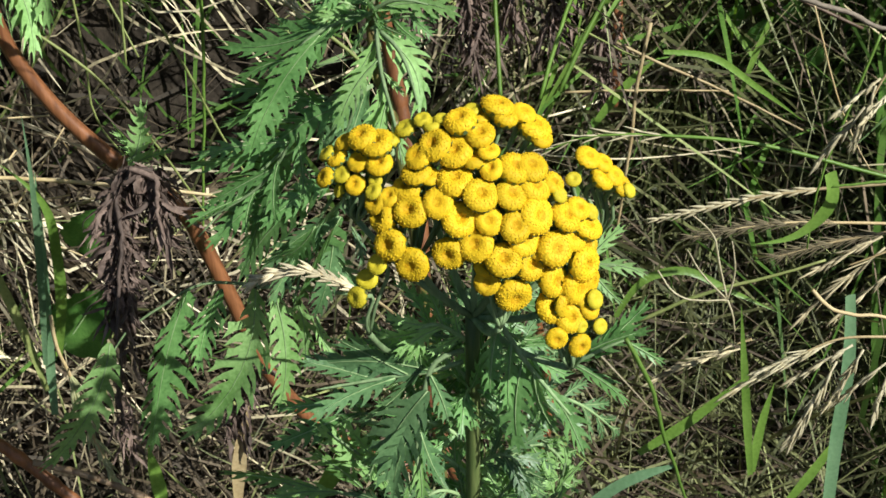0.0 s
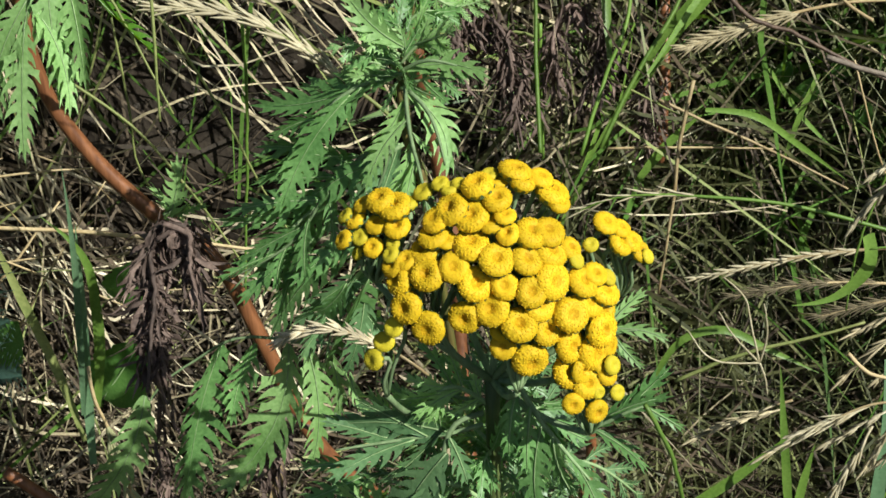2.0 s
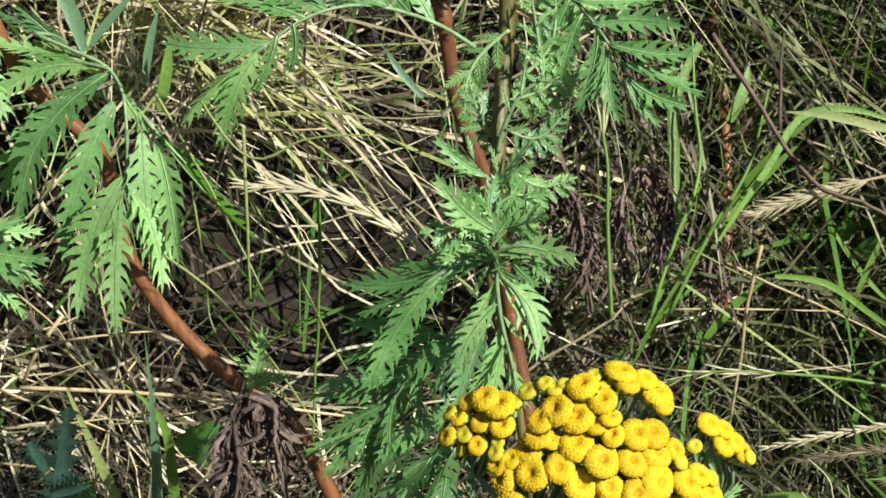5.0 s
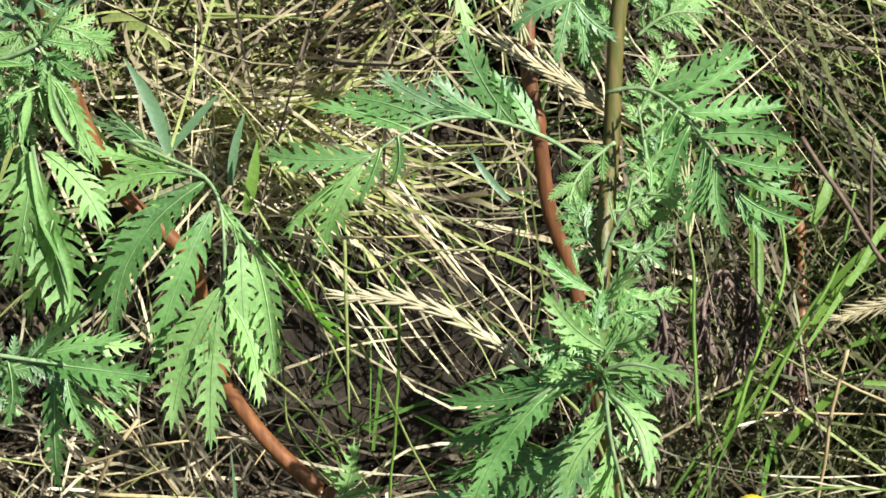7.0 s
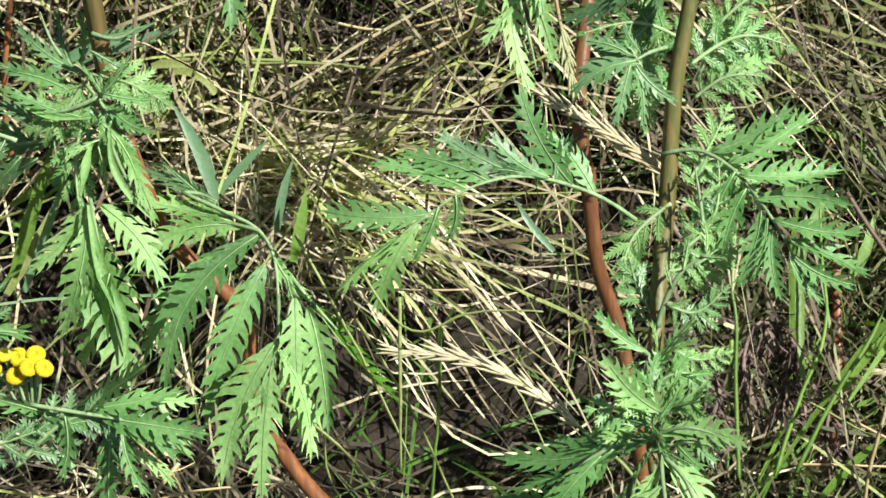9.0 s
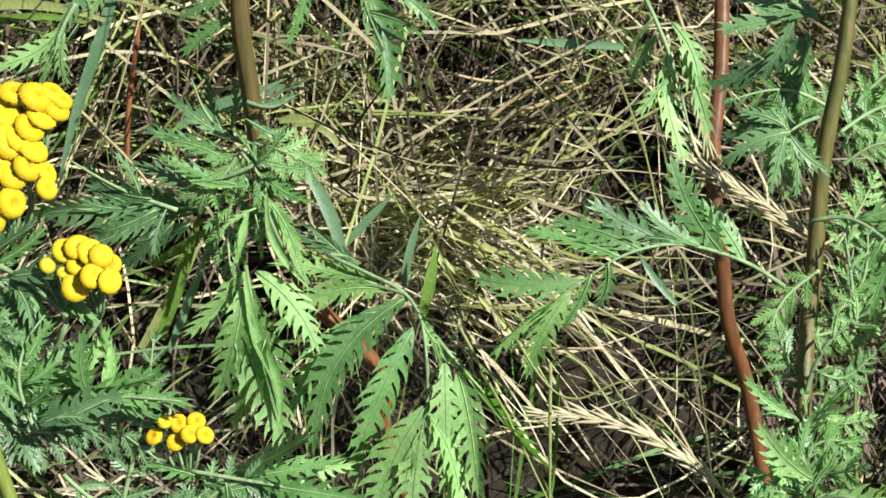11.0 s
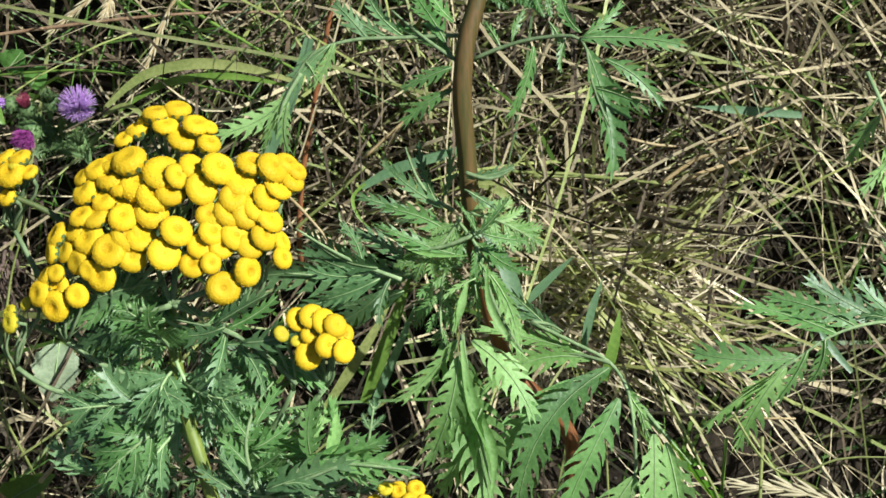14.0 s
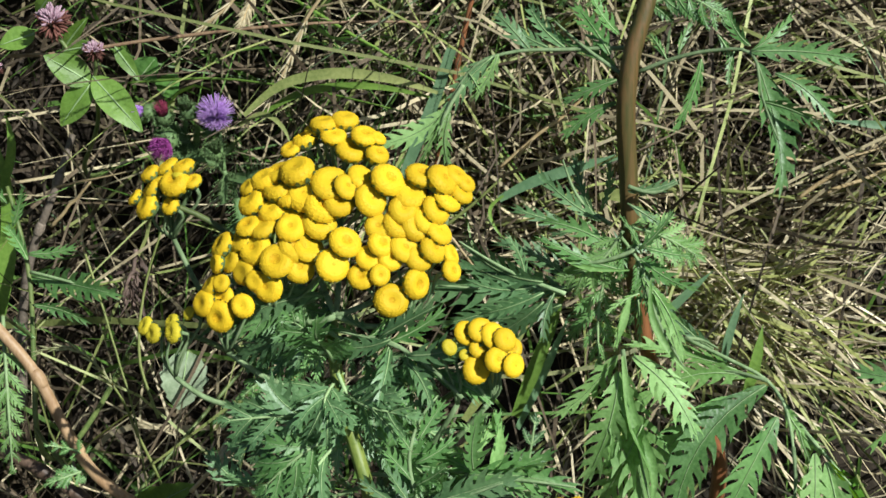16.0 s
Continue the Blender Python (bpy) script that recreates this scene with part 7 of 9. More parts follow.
grown_leaf(tansy_left, [(-0.3333, 0.5310, 1.0864), (-0.3155, 0.5250, 1.0924), (-0.3069, 0.5220, 1.0912), (-0.2968, 0.5200, 1.0826), (-0.2855, 0.5180, 1.0771)], [(-0.3113, 0.5240, 1.0921, -0.2921, 0.5260, 1.1053, 0.05), (-0.3198, 0.5260, 1.0915, -0.3075, 0.5300, 1.1008), (-0.3109, 0.5220, 1.0921, -0.3130, 0.5170, 1.0777), (-0.3058, 0.5210, 1.0912, -0.3022, 0.5150, 1.0772), (-0.3007, 0.5200, 1.0870, -0.2882, 0.5200, 1.0884), (-0.2966, 0.5190, 1.0833, -0.2744, 0.5140, 1.0767), (-0.2997, 0.5200, 1.0859, -0.2911, 0.5140, 1.0722), (-0.3218, 0.5260, 1.0913, -0.3346, 0.5310, 1.0934), (-0.3219, 0.5260, 1.0902, -0.3310, 0.5280, 1.0795)], mat=LEAF, wide=0.17, hint=(0.2, -0.75, 0.6))
grown_leaf(tansy_left, [(-0.3399, 0.5360, 1.0984), (-0.3572, 0.5300, 1.0996), (-0.3714, 0.5250, 1.0887)], [(-0.3471, 0.5320, 1.1026, -0.3717, 0.5250, 1.0901, -0.05), (-0.3550, 0.5300, 1.1009, -0.3630, 0.5250, 1.0888), (-0.3509, 0.5300, 1.1012, -0.3529, 0.5260, 1.0883), (-0.3434, 0.5330, 1.0987, -0.3411, 0.5250, 1.0800), (-0.3516, 0.5340, 1.1035, -0.3331, 0.5380, 1.0929), (-0.3392, 0.5320, 1.0961, -0.3516, 0.5270, 1.0792)], mat=LEAF, wide=0.16)
grown_leaf(tansy_left, [(-0.3318, 0.5280, 1.0616), (-0.3483, 0.5250, 1.0587), (-0.3663, 0.5200, 1.0570)], [(-0.3331, 0.5260, 1.0616, -0.3707, 0.5190, 1.0573), (-0.3433, 0.5240, 1.0597, -0.3508, 0.5140, 1.0471), (-0.3516, 0.5230, 1.0586, -0.3714, 0.5140, 1.0482), (-0.3392, 0.5240, 1.0588, -0.3383, 0.5130, 1.0413), (-0.3341, 0.5300, 1.0663, -0.3525, 0.5280, 1.0688)], mat=LEAF_BLUE, wide=0.2)
grown_leaf(tansy_left, [(-0.3315, 0.5280, 1.0678), (-0.3199, 0.5220, 1.0713), (-0.3133, 0.5200, 1.0719)], [(-0.3194, 0.5200, 1.0739, -0.3163, 0.5100, 1.0554), (-0.3128, 0.5200, 1.0743, -0.3093, 0.5120, 1.0618), (-0.3216, 0.5200, 1.0713, -0.3378, 0.5140, 1.0534), (-0.3243, 0.5240, 1.0734, -0.3049, 0.5200, 1.0820), (-0.3295, 0.5300, 1.0740, -0.3400, 0.5280, 1.0672)], mat=LEAF_BLUE, wide=0.2)
grown_leaf(tansy_left, [(-0.2979, 0.5000, 1.0382), (-0.3021, 0.5050, 1.0588), (-0.2986, 0.5100, 1.0700), (-0.2931, 0.5150, 1.0766)], [(-0.3011, 0.5050, 1.0588, -0.3074, 0.5060, 1.0701), (-0.2999, 0.5030, 1.0555, -0.2866, 0.5050, 1.0653), (-0.2992, 0.5060, 1.0631, -0.2905, 0.5120, 1.0757), (-0.3016, 0.5000, 1.0502, -0.3109, 0.5010, 1.0609), (-0.2996, 0.5000, 1.0479, -0.2880, 0.5000, 1.0567), (-0.2998, 0.5080, 1.0665, -0.3064, 0.5100, 1.0789)], mat=LEAF, wide=0.18)
grown_leaf(tansy_left, [(-0.2919, 0.5080, 1.0352), (-0.2817, 0.5090, 1.0490), (-0.2758, 0.5150, 1.0696)], [(-0.2797, 0.5100, 1.0570, -0.2716, 0.5140, 1.0703), (-0.2833, 0.5090, 1.0496, -0.2542, 0.5050, 1.0582), (-0.2789, 0.5120, 1.0630, -0.2880, 0.5130, 1.0664), (-0.2807, 0.5100, 1.0545, -0.2898, 0.5100, 1.0562)], mat=LEAF_LIGHT, wide=0.16)
grown_leaf(tansy_left, [(-0.2814, 0.5070, 1.0480), (-0.2630, 0.5040, 1.0505), (-0.2440, 0.5020, 1.0506)], [(-0.2813, 0.5060, 1.0495, -0.2434, 0.5020, 1.0502), (-0.2711, 0.5050, 1.0491, -0.2547, 0.5000, 1.0456)], mat=LEAF, wide=0.14)
grown_leaf(tansy_left, [(-0.2943, 0.4970, 1.0408), (-0.2821, 0.4960, 1.0475), (-0.2681, 0.4950, 1.0554)], [(-0.2936, 0.4950, 1.0443, -0.2650, 0.4940, 1.0576), (-0.3011, 0.4920, 1.0459, -0.3076, 0.4930, 1.0601), (-0.3055, 0.4920, 1.0455, -0.3178, 0.4950, 1.0525), (-0.2879, 0.4950, 1.0465, -0.2777, 0.4930, 1.0488)], mat=LEAF_BLUE, wide=0.19)
grown_leaf(tansy_left, [(-0.3430, 0.5120, 1.0279), (-0.3514, 0.5130, 1.0341), (-0.3597, 0.5160, 1.0465)], [(-0.3508, 0.5110, 1.0300, -0.3594, 0.5150, 1.0477), (-0.3462, 0.5100, 1.0311, -0.3371, 0.5110, 1.0473), (-0.3641, 0.5140, 1.0318, -0.3804, 0.5190, 1.0433), (-0.3555, 0.5130, 1.0363, -0.3731, 0.5150, 1.0360), (-0.3466, 0.5110, 1.0360, -0.3313, 0.5090, 1.0387)], mat=LEAF_BLUE, wide=0.2)
bare_weed([(0.012, 0.790, 0.560), (0.0156, 0.5450, 0.6971), (0.0064, 0.5500, 0.7311), (-0.0013, 0.5550, 0.7488), (-0.0062, 0.5700, 0.7711), (-0.0089, 0.5900, 0.8062), (-0.0105, 0.6100, 0.8503), (-0.0190, 0.6300, 0.8978), (-0.0252, 0.6400, 0.9342), (-0.0326, 0.6500, 0.9664), (-0.0420, 0.6520, 0.9946), (-0.0461, 0.6570, 1.0245), (-0.0517, 0.6680, 1.0617), (-0.0489, 0.6900, 1.0989), (-0.0490, 0.7100, 1.1294), (-0.0487, 0.7250, 1.1467)], [0.0034, 0.0034, 0.0033, 0.0032], STEM_RUST, "upright rust-brown bare plant stem", 80)
bare_weed([(0.104, 0.974, 0.710), (0.104, 0.831, 0.770), (0.106, 0.885, 0.844), (0.098, 0.927, 0.920), (0.095, 0.967, 1.004)], [0.003, 0.003, 0.003], STEM_RUST, "slender rust-brown bare stem", 50)
bare_weed([(-0.334, 0.835, 0.947), (-0.334, 0.760, 0.997), (-0.332, 0.767, 1.032), (-0.324, 0.773, 1.074), (-0.319, 0.779, 1.101), (-0.312, 0.788, 1.133)], [0.0014, 0.0014, 0.0012], STEM_RUST, "thin rust-brown stem in the grass", 30)
bare_weed([(-0.235, 0.587, 0.738), (-0.220, 0.586, 0.724), (-0.188, 0.581, 0.690), (-0.155, 0.576, 0.655)], [0.003, 0.003, 0.0028], STEM_RUST, "brown stem lying low among the leaves", 40)
bare_weed([(-0.5072, 0.6000, 1.0593), (-0.4891, 0.5900, 1.0471), (-0.4734, 0.5850, 1.0292), (-0.4622, 0.5800, 1.0073), (-0.4520, 0.5800, 0.9841), (-0.4372, 0.5850, 0.9638), (-0.4293, 0.6200, 0.9105)], [0.0023, 0.0025, 0.0026], STEM_TAN, "tan dry stem bent towards the ground", 40)
bare_weed([(-0.5070, 0.6000, 0.9805), (-0.4807, 0.5900, 0.9755), (-0.4620, 0.5900, 0.9610), (-0.4533, 0.6200, 0.9150)], [0.0026, 0.0027, 0.0026], STEM_DARK, "dark brown old stem near the ground", 40)
bare_weed([(-0.551, 0.733, 1.109), (-0.511, 0.739, 1.109), (-0.466, 0.748, 1.114), (-0.380, 0.764, 1.120), (-0.334, 0.780, 1.116)], [0.0009, 0.0008, 0.0006], STEM_PINK, "thin reddish stalk across the grass", 40)
bare_weed([(-0.540, 0.710, 0.925), (-0.534, 0.738, 1.003), (-0.521, 0.747, 1.034), (-0.515, 0.763, 1.056)], [0.0024, 0.0022, 0.0016], DEAD_GREY, "grey weathered stalk standing in the grass", 40)
bare_weed([(-0.193, 0.549, 0.749), (-0.165, 0.547, 0.740), (-0.137, 0.545, 0.724)], [0.0016, 0.0016, 0.0014], STEM_PINK, "rosy stalk low in the grass", 40)
grass_ear("pale arching ear of a couch grass", [(-0.019, 0.553, 0.935), (-0.028, 0.556, 0.955)], [(-0.0491, 0.5600, 0.9749), (-0.0636, 0.5610, 0.9880), (-0.0830, 0.5620, 1.0004), (-0.1019, 0.5630, 1.0055), (-0.1215, 0.5640, 1.0055)], EAR, 18, 0.0140, 0.0031, 0.0008, stem_mat=OLIVE_GRASS, angle=7, florets=3)
grass_ear("slender pale ear crossing behind tansy leaves", [(0.0115, 0.6050, 1.0429), (-0.0109, 0.5980, 1.0622)], [(-0.0177, 0.5960, 1.0676), (-0.0321, 0.5940, 1.0799), (-0.0478, 0.5920, 1.0909), (-0.0707, 0.5900, 1.1056)], EAR, 20, 0.0120, 0.0023, 0.0008, angle=5, florets=2)
grass_ear("bleached ear arching among tansy leaves", [(-0.0109, 0.5150, 0.8508), (-0.0249, 0.4850, 0.8959)], [(-0.0321, 0.4750, 0.9107), (-0.0403, 0.4700, 0.9195), (-0.0478, 0.4650, 0.9274), (-0.0580, 0.4650, 0.9274), (-0.0691, 0.4620, 0.9251)], BLEACHED, 15, 0.0100, 0.0027, 0.0007, angle=9, florets=3)
grass_ear("straw-coloured slender grass ear", [(0.224, 0.612, 0.856), (0.201, 0.612, 0.855)], [(0.173, 0.612, 0.853), (0.142, 0.611, 0.849), (0.119, 0.610, 0.844), (0.097, 0.610, 0.838)], EAR, 20, 0.0093, 0.0026, 0.0009, angle=5, florets=2)
grass_ear("pale grass ear on a green stalk", [(0.199, 0.550, 0.899), (0.182, 0.550, 0.904), (0.119, 0.553, 0.921)], [(0.091, 0.553, 0.924), (0.073, 0.553, 0.925), (0.055, 0.553, 0.923), (0.041, 0.552, 0.917)], EAR, 8, 0.0137, 0.0018, 0.0009, stem_mat=BLADE, angle=6, florets=2)
grass_ear("grey fuzzy dry grass ear", [(0.245, 0.656, 0.797), (0.222, 0.657, 0.798)], [(0.199, 0.657, 0.799), (0.163, 0.657, 0.799), (0.124, 0.656, 0.792)], DRY_BROWN, 24, 0.0113, 0.0017, 0.0009, angle=12, awn=0.004)
grass_ear("grey fuzzy dry grass ear", [(0.248, 0.665, 0.790)], [(0.225, 0.665, 0.786), (0.198, 0.664, 0.781), (0.170, 0.663, 0.773)], DRY_BROWN, 18, 0.0126, 0.0017, 0.0009, angle=14, awn=0.004)
grass_ear("bleached broken grass ear", [(-0.053, 0.536, 0.872)], [(-0.057, 0.536, 0.872), (-0.068, 0.535, 0.870), (-0.080, 0.535, 0.866)], EAR, 7, 0.0113, 0.0028, 0.0009)
grass_ear("bleached broken grass ear", [(-0.071, 0.536, 0.874)], [(-0.056, 0.536, 0.871), (-0.046, 0.535, 0.868), (-0.034, 0.535, 0.865)], EAR, 7, 0.0113, 0.0028, 0.0009)
grass_ear("pale thick straw ear leaning beside the leaves", [(0.012, 0.649, 1.023), (-0.003, 0.653, 1.032)], [(-0.015, 0.655, 1.037), (-0.041, 0.662, 1.052), (-0.068, 0.668, 1.067)], EAR, 14, 0.0105, 0.0022, 0.0009, angle=6, florets=2)
grass_ear("thin pale grass ear hanging over the thistle", [(-0.374, 0.768, 1.147), (-0.383, 0.759, 1.133)], [(-0.388, 0.755, 1.126), (-0.396, 0.744, 1.107), (-0.405, 0.732, 1.089)], EAR, 11, 0.0107, 0.0021, 0.0009, angle=4, florets=2)
grass_ear("thin pale ear of dry grass", [(-0.422, 0.770, 1.142)], [(-0.426, 0.763, 1.130), (-0.437, 0.756, 1.121), (-0.446, 0.751, 1.114)], EAR, 8, 0.0103, 0.0022, 0.0009, angle=4, florets=2)
grass_ear("fuzzy brown ear of dry grass", [(-0.411, 0.773, 1.144)], [(-0.416, 0.766, 1.133), (-0.422, 0.757, 1.118)], DRY, 12, 0.0081, 0.0022, 0.0009, angle=20)
grass_ear("dry pale ear among tansy leaves", [(-0.395, 0.537, 1.010)], [(-0.388, 0.539, 1.018), (-0.378, 0.542, 1.029), (-0.367, 0.544, 1.038)], EAR, 9, 0.0101, 0.0031, 0.0009, angle=12)
grass_ear("short green-tipped grass ear", [(0.029, 0.673, 0.867), (0.027, 0.699, 0.905), (0.026, 0.719, 0.935)], [(0.025, 0.722, 0.939), (0.025, 0.731, 0.953), (0.023, 0.743, 0.971)], EAR_GREEN, 6, 0.0246, 0.0030, 0.0011, angle=5, stem_mat=BLADE)
grass_ear("drooping dry ear by the upper stems", [(-0.069, 0.694, 1.124), (-0.064, 0.688, 1.111)], [(-0.060, 0.681, 1.094), (-0.056, 0.674, 1.079), (-0.050, 0.666, 1.062)], EAR_GREEN, 14, 0.0119, 0.0026, 0.0009, angle=10)
grass_ear("dry grass ear beside green leaves", [(0.202, 0.732, 0.916), (0.180, 0.732, 0.915)], [(0.158, 0.731, 0.911), (0.131, 0.730, 0.903), (0.101, 0.729, 0.892)], DRY, 18, 0.0140, 0.0028, 0.0009, angle=12)
grass_ear("small pale grass ear", [(0.185, 0.697, 0.924), (0.174, 0.701, 0.930)], [(0.165, 0.705, 0.938), (0.156, 0.710, 0.945), (0.145, 0.713, 0.952)], EAR, 9, 0.0107, 0.0021, 0.0009, angle=9, florets=2)
grass_ear("dry greenish ear low in the grass", [(-0.174, 0.560, 0.829), (-0.173, 0.557, 0.811)], [(-0.170, 0.556, 0.799), (-0.164, 0.551, 0.767), (-0.155, 0.547, 0.735)], EAR_GREEN, 11, 0.0153, 0.0031, 0.0009, angle=7)
drooping_panicle("dry brome panicle with straw-coloured hanging spikelets", [(0.204, 0.503, 0.856), (0.179, 0.503, 0.858), (0.159, 0.503, 0.857), (0.141, 0.502, 0.847)], [(0.159, 0.504, 0.856, 0.119, 0.501, 0.832), (0.166, 0.504, 0.853, 0.142, 0.500, 0.838), (0.170, 0.502, 0.852, 0.160, 0.501, 0.824), (0.160, 0.502, 0.846, 0.143, 0.492, 0.809), (0.181, 0.503, 0.844, 0.161, 0.502, 0.822), (0.183, 0.503, 0.841, 0.178, 0.498, 0.818), (0.152, 0.503, 0.853, 0.127, 0.500, 0.842)], EAR)
drooping_panicle("dry brome panicle with straw-coloured hanging spikelets", [(0.184, 0.540, 0.977), (0.174, 0.539, 0.966), (0.166, 0.536, 0.950)], [(0.164, 0.535, 0.948, 0.148, 0.533, 0.923), (0.169, 0.538, 0.959, 0.153, 0.534, 0.946), (0.175, 0.540, 0.952, 0.163, 0.530, 0.945), (0.167, 0.536, 0.957, 0.161, 0.532, 0.932)], EAR)
drooping_panicle("dry brome panicle in shade", [(0.232, 0.602, 0.844), (0.213, 0.600, 0.830), (0.188, 0.599, 0.818)], [(0.205, 0.602, 0.826, 0.169, 0.594, 0.792), (0.209, 0.598, 0.815, 0.185, 0.592, 0.793), (0.202, 0.600, 0.834, 0.171, 0.594, 0.819)], DRY)
drooping_panicle("dry brome panicle beside a bare stem", [(0.151, 0.611, 0.763), (0.143, 0.611, 0.760)], [(0.143, 0.612, 0.759, 0.105, 0.610, 0.739), (0.146, 0.612, 0.756, 0.115, 0.607, 0.749)], DRY)
blade("arching olive-yellow grass blade", [(0.110, 0.698, 0.875), (0.134, 0.697, 0.872), (0.157, 0.695, 0.856), (0.182, 0.692, 0.837)], 0.0036, BLADE, twist=0.6)
blade("curled light green grass blade", [(0.164, 0.569, 0.893), (0.166, 0.567, 0.881), (0.153, 0.565, 0.863), (0.135, 0.564, 0.859)], 0.0062, BLADE, taper=(0.9, 1, 0.5, 0.05))
blade("bent broad green blade in shade", [(0.086, 0.631, 0.762), (0.102, 0.634, 0.785), (0.116, 0.635, 0.788), (0.142, 0.633, 0.776), (0.167, 0.631, 0.763)], 0.0044, BLADE)
blade("upright green blade of long grass", [(0.152, 0.582, 0.698), (0.146, 0.589, 0.746), (0.140, 0.596, 0.798)], 0.0048, BLADE)
blade("short upright green grass blade", [(0.155, 0.591, 0.691), (0.157, 0.595, 0.717), (0.162, 0.599, 0.745)], 0.0052, BLADE)
blade("broad green grass blade leaning over", [(0.101, 0.619, 0.678), (0.127, 0.622, 0.698), (0.154, 0.626, 0.725)], 0.0062, BLADE)
blade("tall light green grass blade", [(0.181, 0.544, 0.717), (0.181, 0.550, 0.760), (0.182, 0.555, 0.797), (0.179, 0.560, 0.833)], 0.0070, BLADE_BLUE, taper=(0.9, 1, 0.95, 0.7))
blade("green blade leaning across the grass", [(0.171, 0.579, 0.680), (0.186, 0.583, 0.705), (0.198, 0.586, 0.729)], 0.0057, BLADE)
blade("whitish green blade close to the flower", [(0.045, 0.369, 0.905), (0.058, 0.370, 0.916), (0.072, 0.371, 0.921)], 0.0040, BLADE_BLUE, taper=(1, 1, 0.9, 0.3))
blade("yellow-green arching grass blade", [(-0.184, 0.564, 0.780), (-0.192, 0.570, 0.818), (-0.204, 0.576, 0.859), (-0.213, 0.580, 0.892)], 0.0044, OLIVE_GRASS, taper=(0.5, 1, 1, 0.3))
blade("broad bluish green grass blade", [(-0.188, 0.580, 0.750), (-0.186, 0.586, 0.789), (-0.182, 0.594, 0.844), (-0.180, 0.599, 0.879)], 0.0054, BLADE_BLUE)
blade("folded green blade of grass", [(-0.179, 0.576, 0.791), (-0.173, 0.583, 0.840), (-0.176, 0.587, 0.872), (-0.192, 0.590, 0.890)], 0.0053, BLADE)
blade("long green blade beside the stems", [(0.048, 0.737, 0.803), (0.078, 0.745, 0.861), (0.102, 0.750, 0.902), (0.132, 0.755, 0.934)], 0.0042, BLADE, taper=(0.3, 0.6, 1, 0.5))
blade("long green blade beside the stems", [(0.084, 0.745, 0.861), (0.100, 0.749, 0.890), (0.127, 0.753, 0.921)], 0.0048, BLADE, taper=(0.3, 0.8, 1, 0.2))
blade("yellow-green tip of a grass blade", [(0.105, 0.680, 0.976), (0.125, 0.680, 0.974), (0.150, 0.679, 0.968), (0.169, 0.678, 0.965)], 0.0046, OLIVE_GRASS, taper=(0.1, 1, 0.9, 0.3))
blade("upright green blade beside the flower", [(0.068, 0.783, 0.844), (0.066, 0.788, 0.884), (0.063, 0.795, 0.928), (0.066, 0.800, 0.965)], 0.0046, BLADE)
blade("thin green blade of grass", [(0.010, 0.777, 0.657), (0.049, 0.790, 0.754), (0.070, 0.796, 0.798), (0.083, 0.807, 0.873)], 0.0027, BLADE)
blade("green blade rising by the stem", [(0.054, 0.776, 0.786), (0.063, 0.780, 0.813), (0.074, 0.786, 0.855), (0.086, 0.790, 0.884)], 0.0029, BLADE)
blade("broad green blade crossing a stalk", [(0.082, 0.738, 0.806), (0.099, 0.742, 0.829), (0.115, 0.744, 0.844)], 0.0054, BLADE)
blade("bluish upright blade of grass", [(-0.346, 0.697, 1.036), (-0.336, 0.708, 1.068), (-0.322, 0.721, 1.104), (-0.316, 0.728, 1.123)], 0.0057, BLADE_BLUE, taper=(0.2, 0.8, 1, 0.8))
blade("yellowing curved blade of grass", [(-0.225, 0.754, 1.027), (-0.232, 0.758, 1.034), (-0.244, 0.761, 1.036), (-0.256, 0.761, 1.031)], 0.0050, OLIVE_GRASS)
blade("broad bluish blade of grass", [(-0.218, 0.707, 0.997), (-0.227, 0.716, 1.016), (-0.240, 0.726, 1.035)], 0.0064, BLADE_BLUE)
blade("bluish grass blade pointing up", [(-0.217, 0.707, 0.998), (-0.205, 0.711, 1.011), (-0.193, 0.714, 1.023)], 0.0043, BLADE_BLUE)
blade("pale bluish blade lying sideways", [(-0.289, 0.754, 1.042), (-0.269, 0.753, 1.051), (-0.240, 0.752, 1.061)], 0.0055, BLADE_BLUE, taper=(0.2, 0.8, 1, 0.4))
blade("bluish blade lying over the dead grass", [(-0.088, 0.769, 1.074), (-0.117, 0.768, 1.076), (-0.140, 0.767, 1.078)], 0.0046, BLADE_BLUE, taper=(0.7, 1, 0.8, 0.05))
blade("two-toned drying blade of grass", [(-0.301, 0.642, 0.980), (-0.288, 0.648, 1.000), (-0.271, 0.658, 1.029)], 0.0050, OLIVE_GRASS)
blade("light green blade by the drooping leaf", [(-0.177, 0.665, 0.986), (-0.173, 0.671, 1.003), (-0.171, 0.677, 1.017)], 0.0056, BLADE)
blade("light green blade by the drooping leaf", [(-0.187, 0.684, 0.990), (-0.184, 0.690, 1.007), (-0.179, 0.696, 1.022)], 0.0042, BLADE_BLUE)
blade("bluish blade in the dead grass", [(-0.061, 0.705, 0.971), (-0.072, 0.711, 0.982), (-0.081, 0.717, 0.994)], 0.0037, BLADE_BLUE)
blade("arching olive blade over the thistle", [(-0.4134, 0.7220, 1.0886), (-0.3955, 0.7280, 1.1024), (-0.3742, 0.7300, 1.1078), (-0.3470, 0.7260, 1.1085), (-0.3211, 0.7180, 1.1054)], 0.0052, OLIVE_GRASS, taper=(0.4, 0.9, 1, 0.8, 0.3))
blade("arching green blade over the thistle", [(-0.4117, 0.7350, 1.0809), (-0.3901, 0.7380, 1.0939), (-0.3626, 0.7370, 1.0994), (-0.3269, 0.7300, 1.0981)], 0.0040, BLADE, taper=(0.4, 1, 0.8, 0.3))
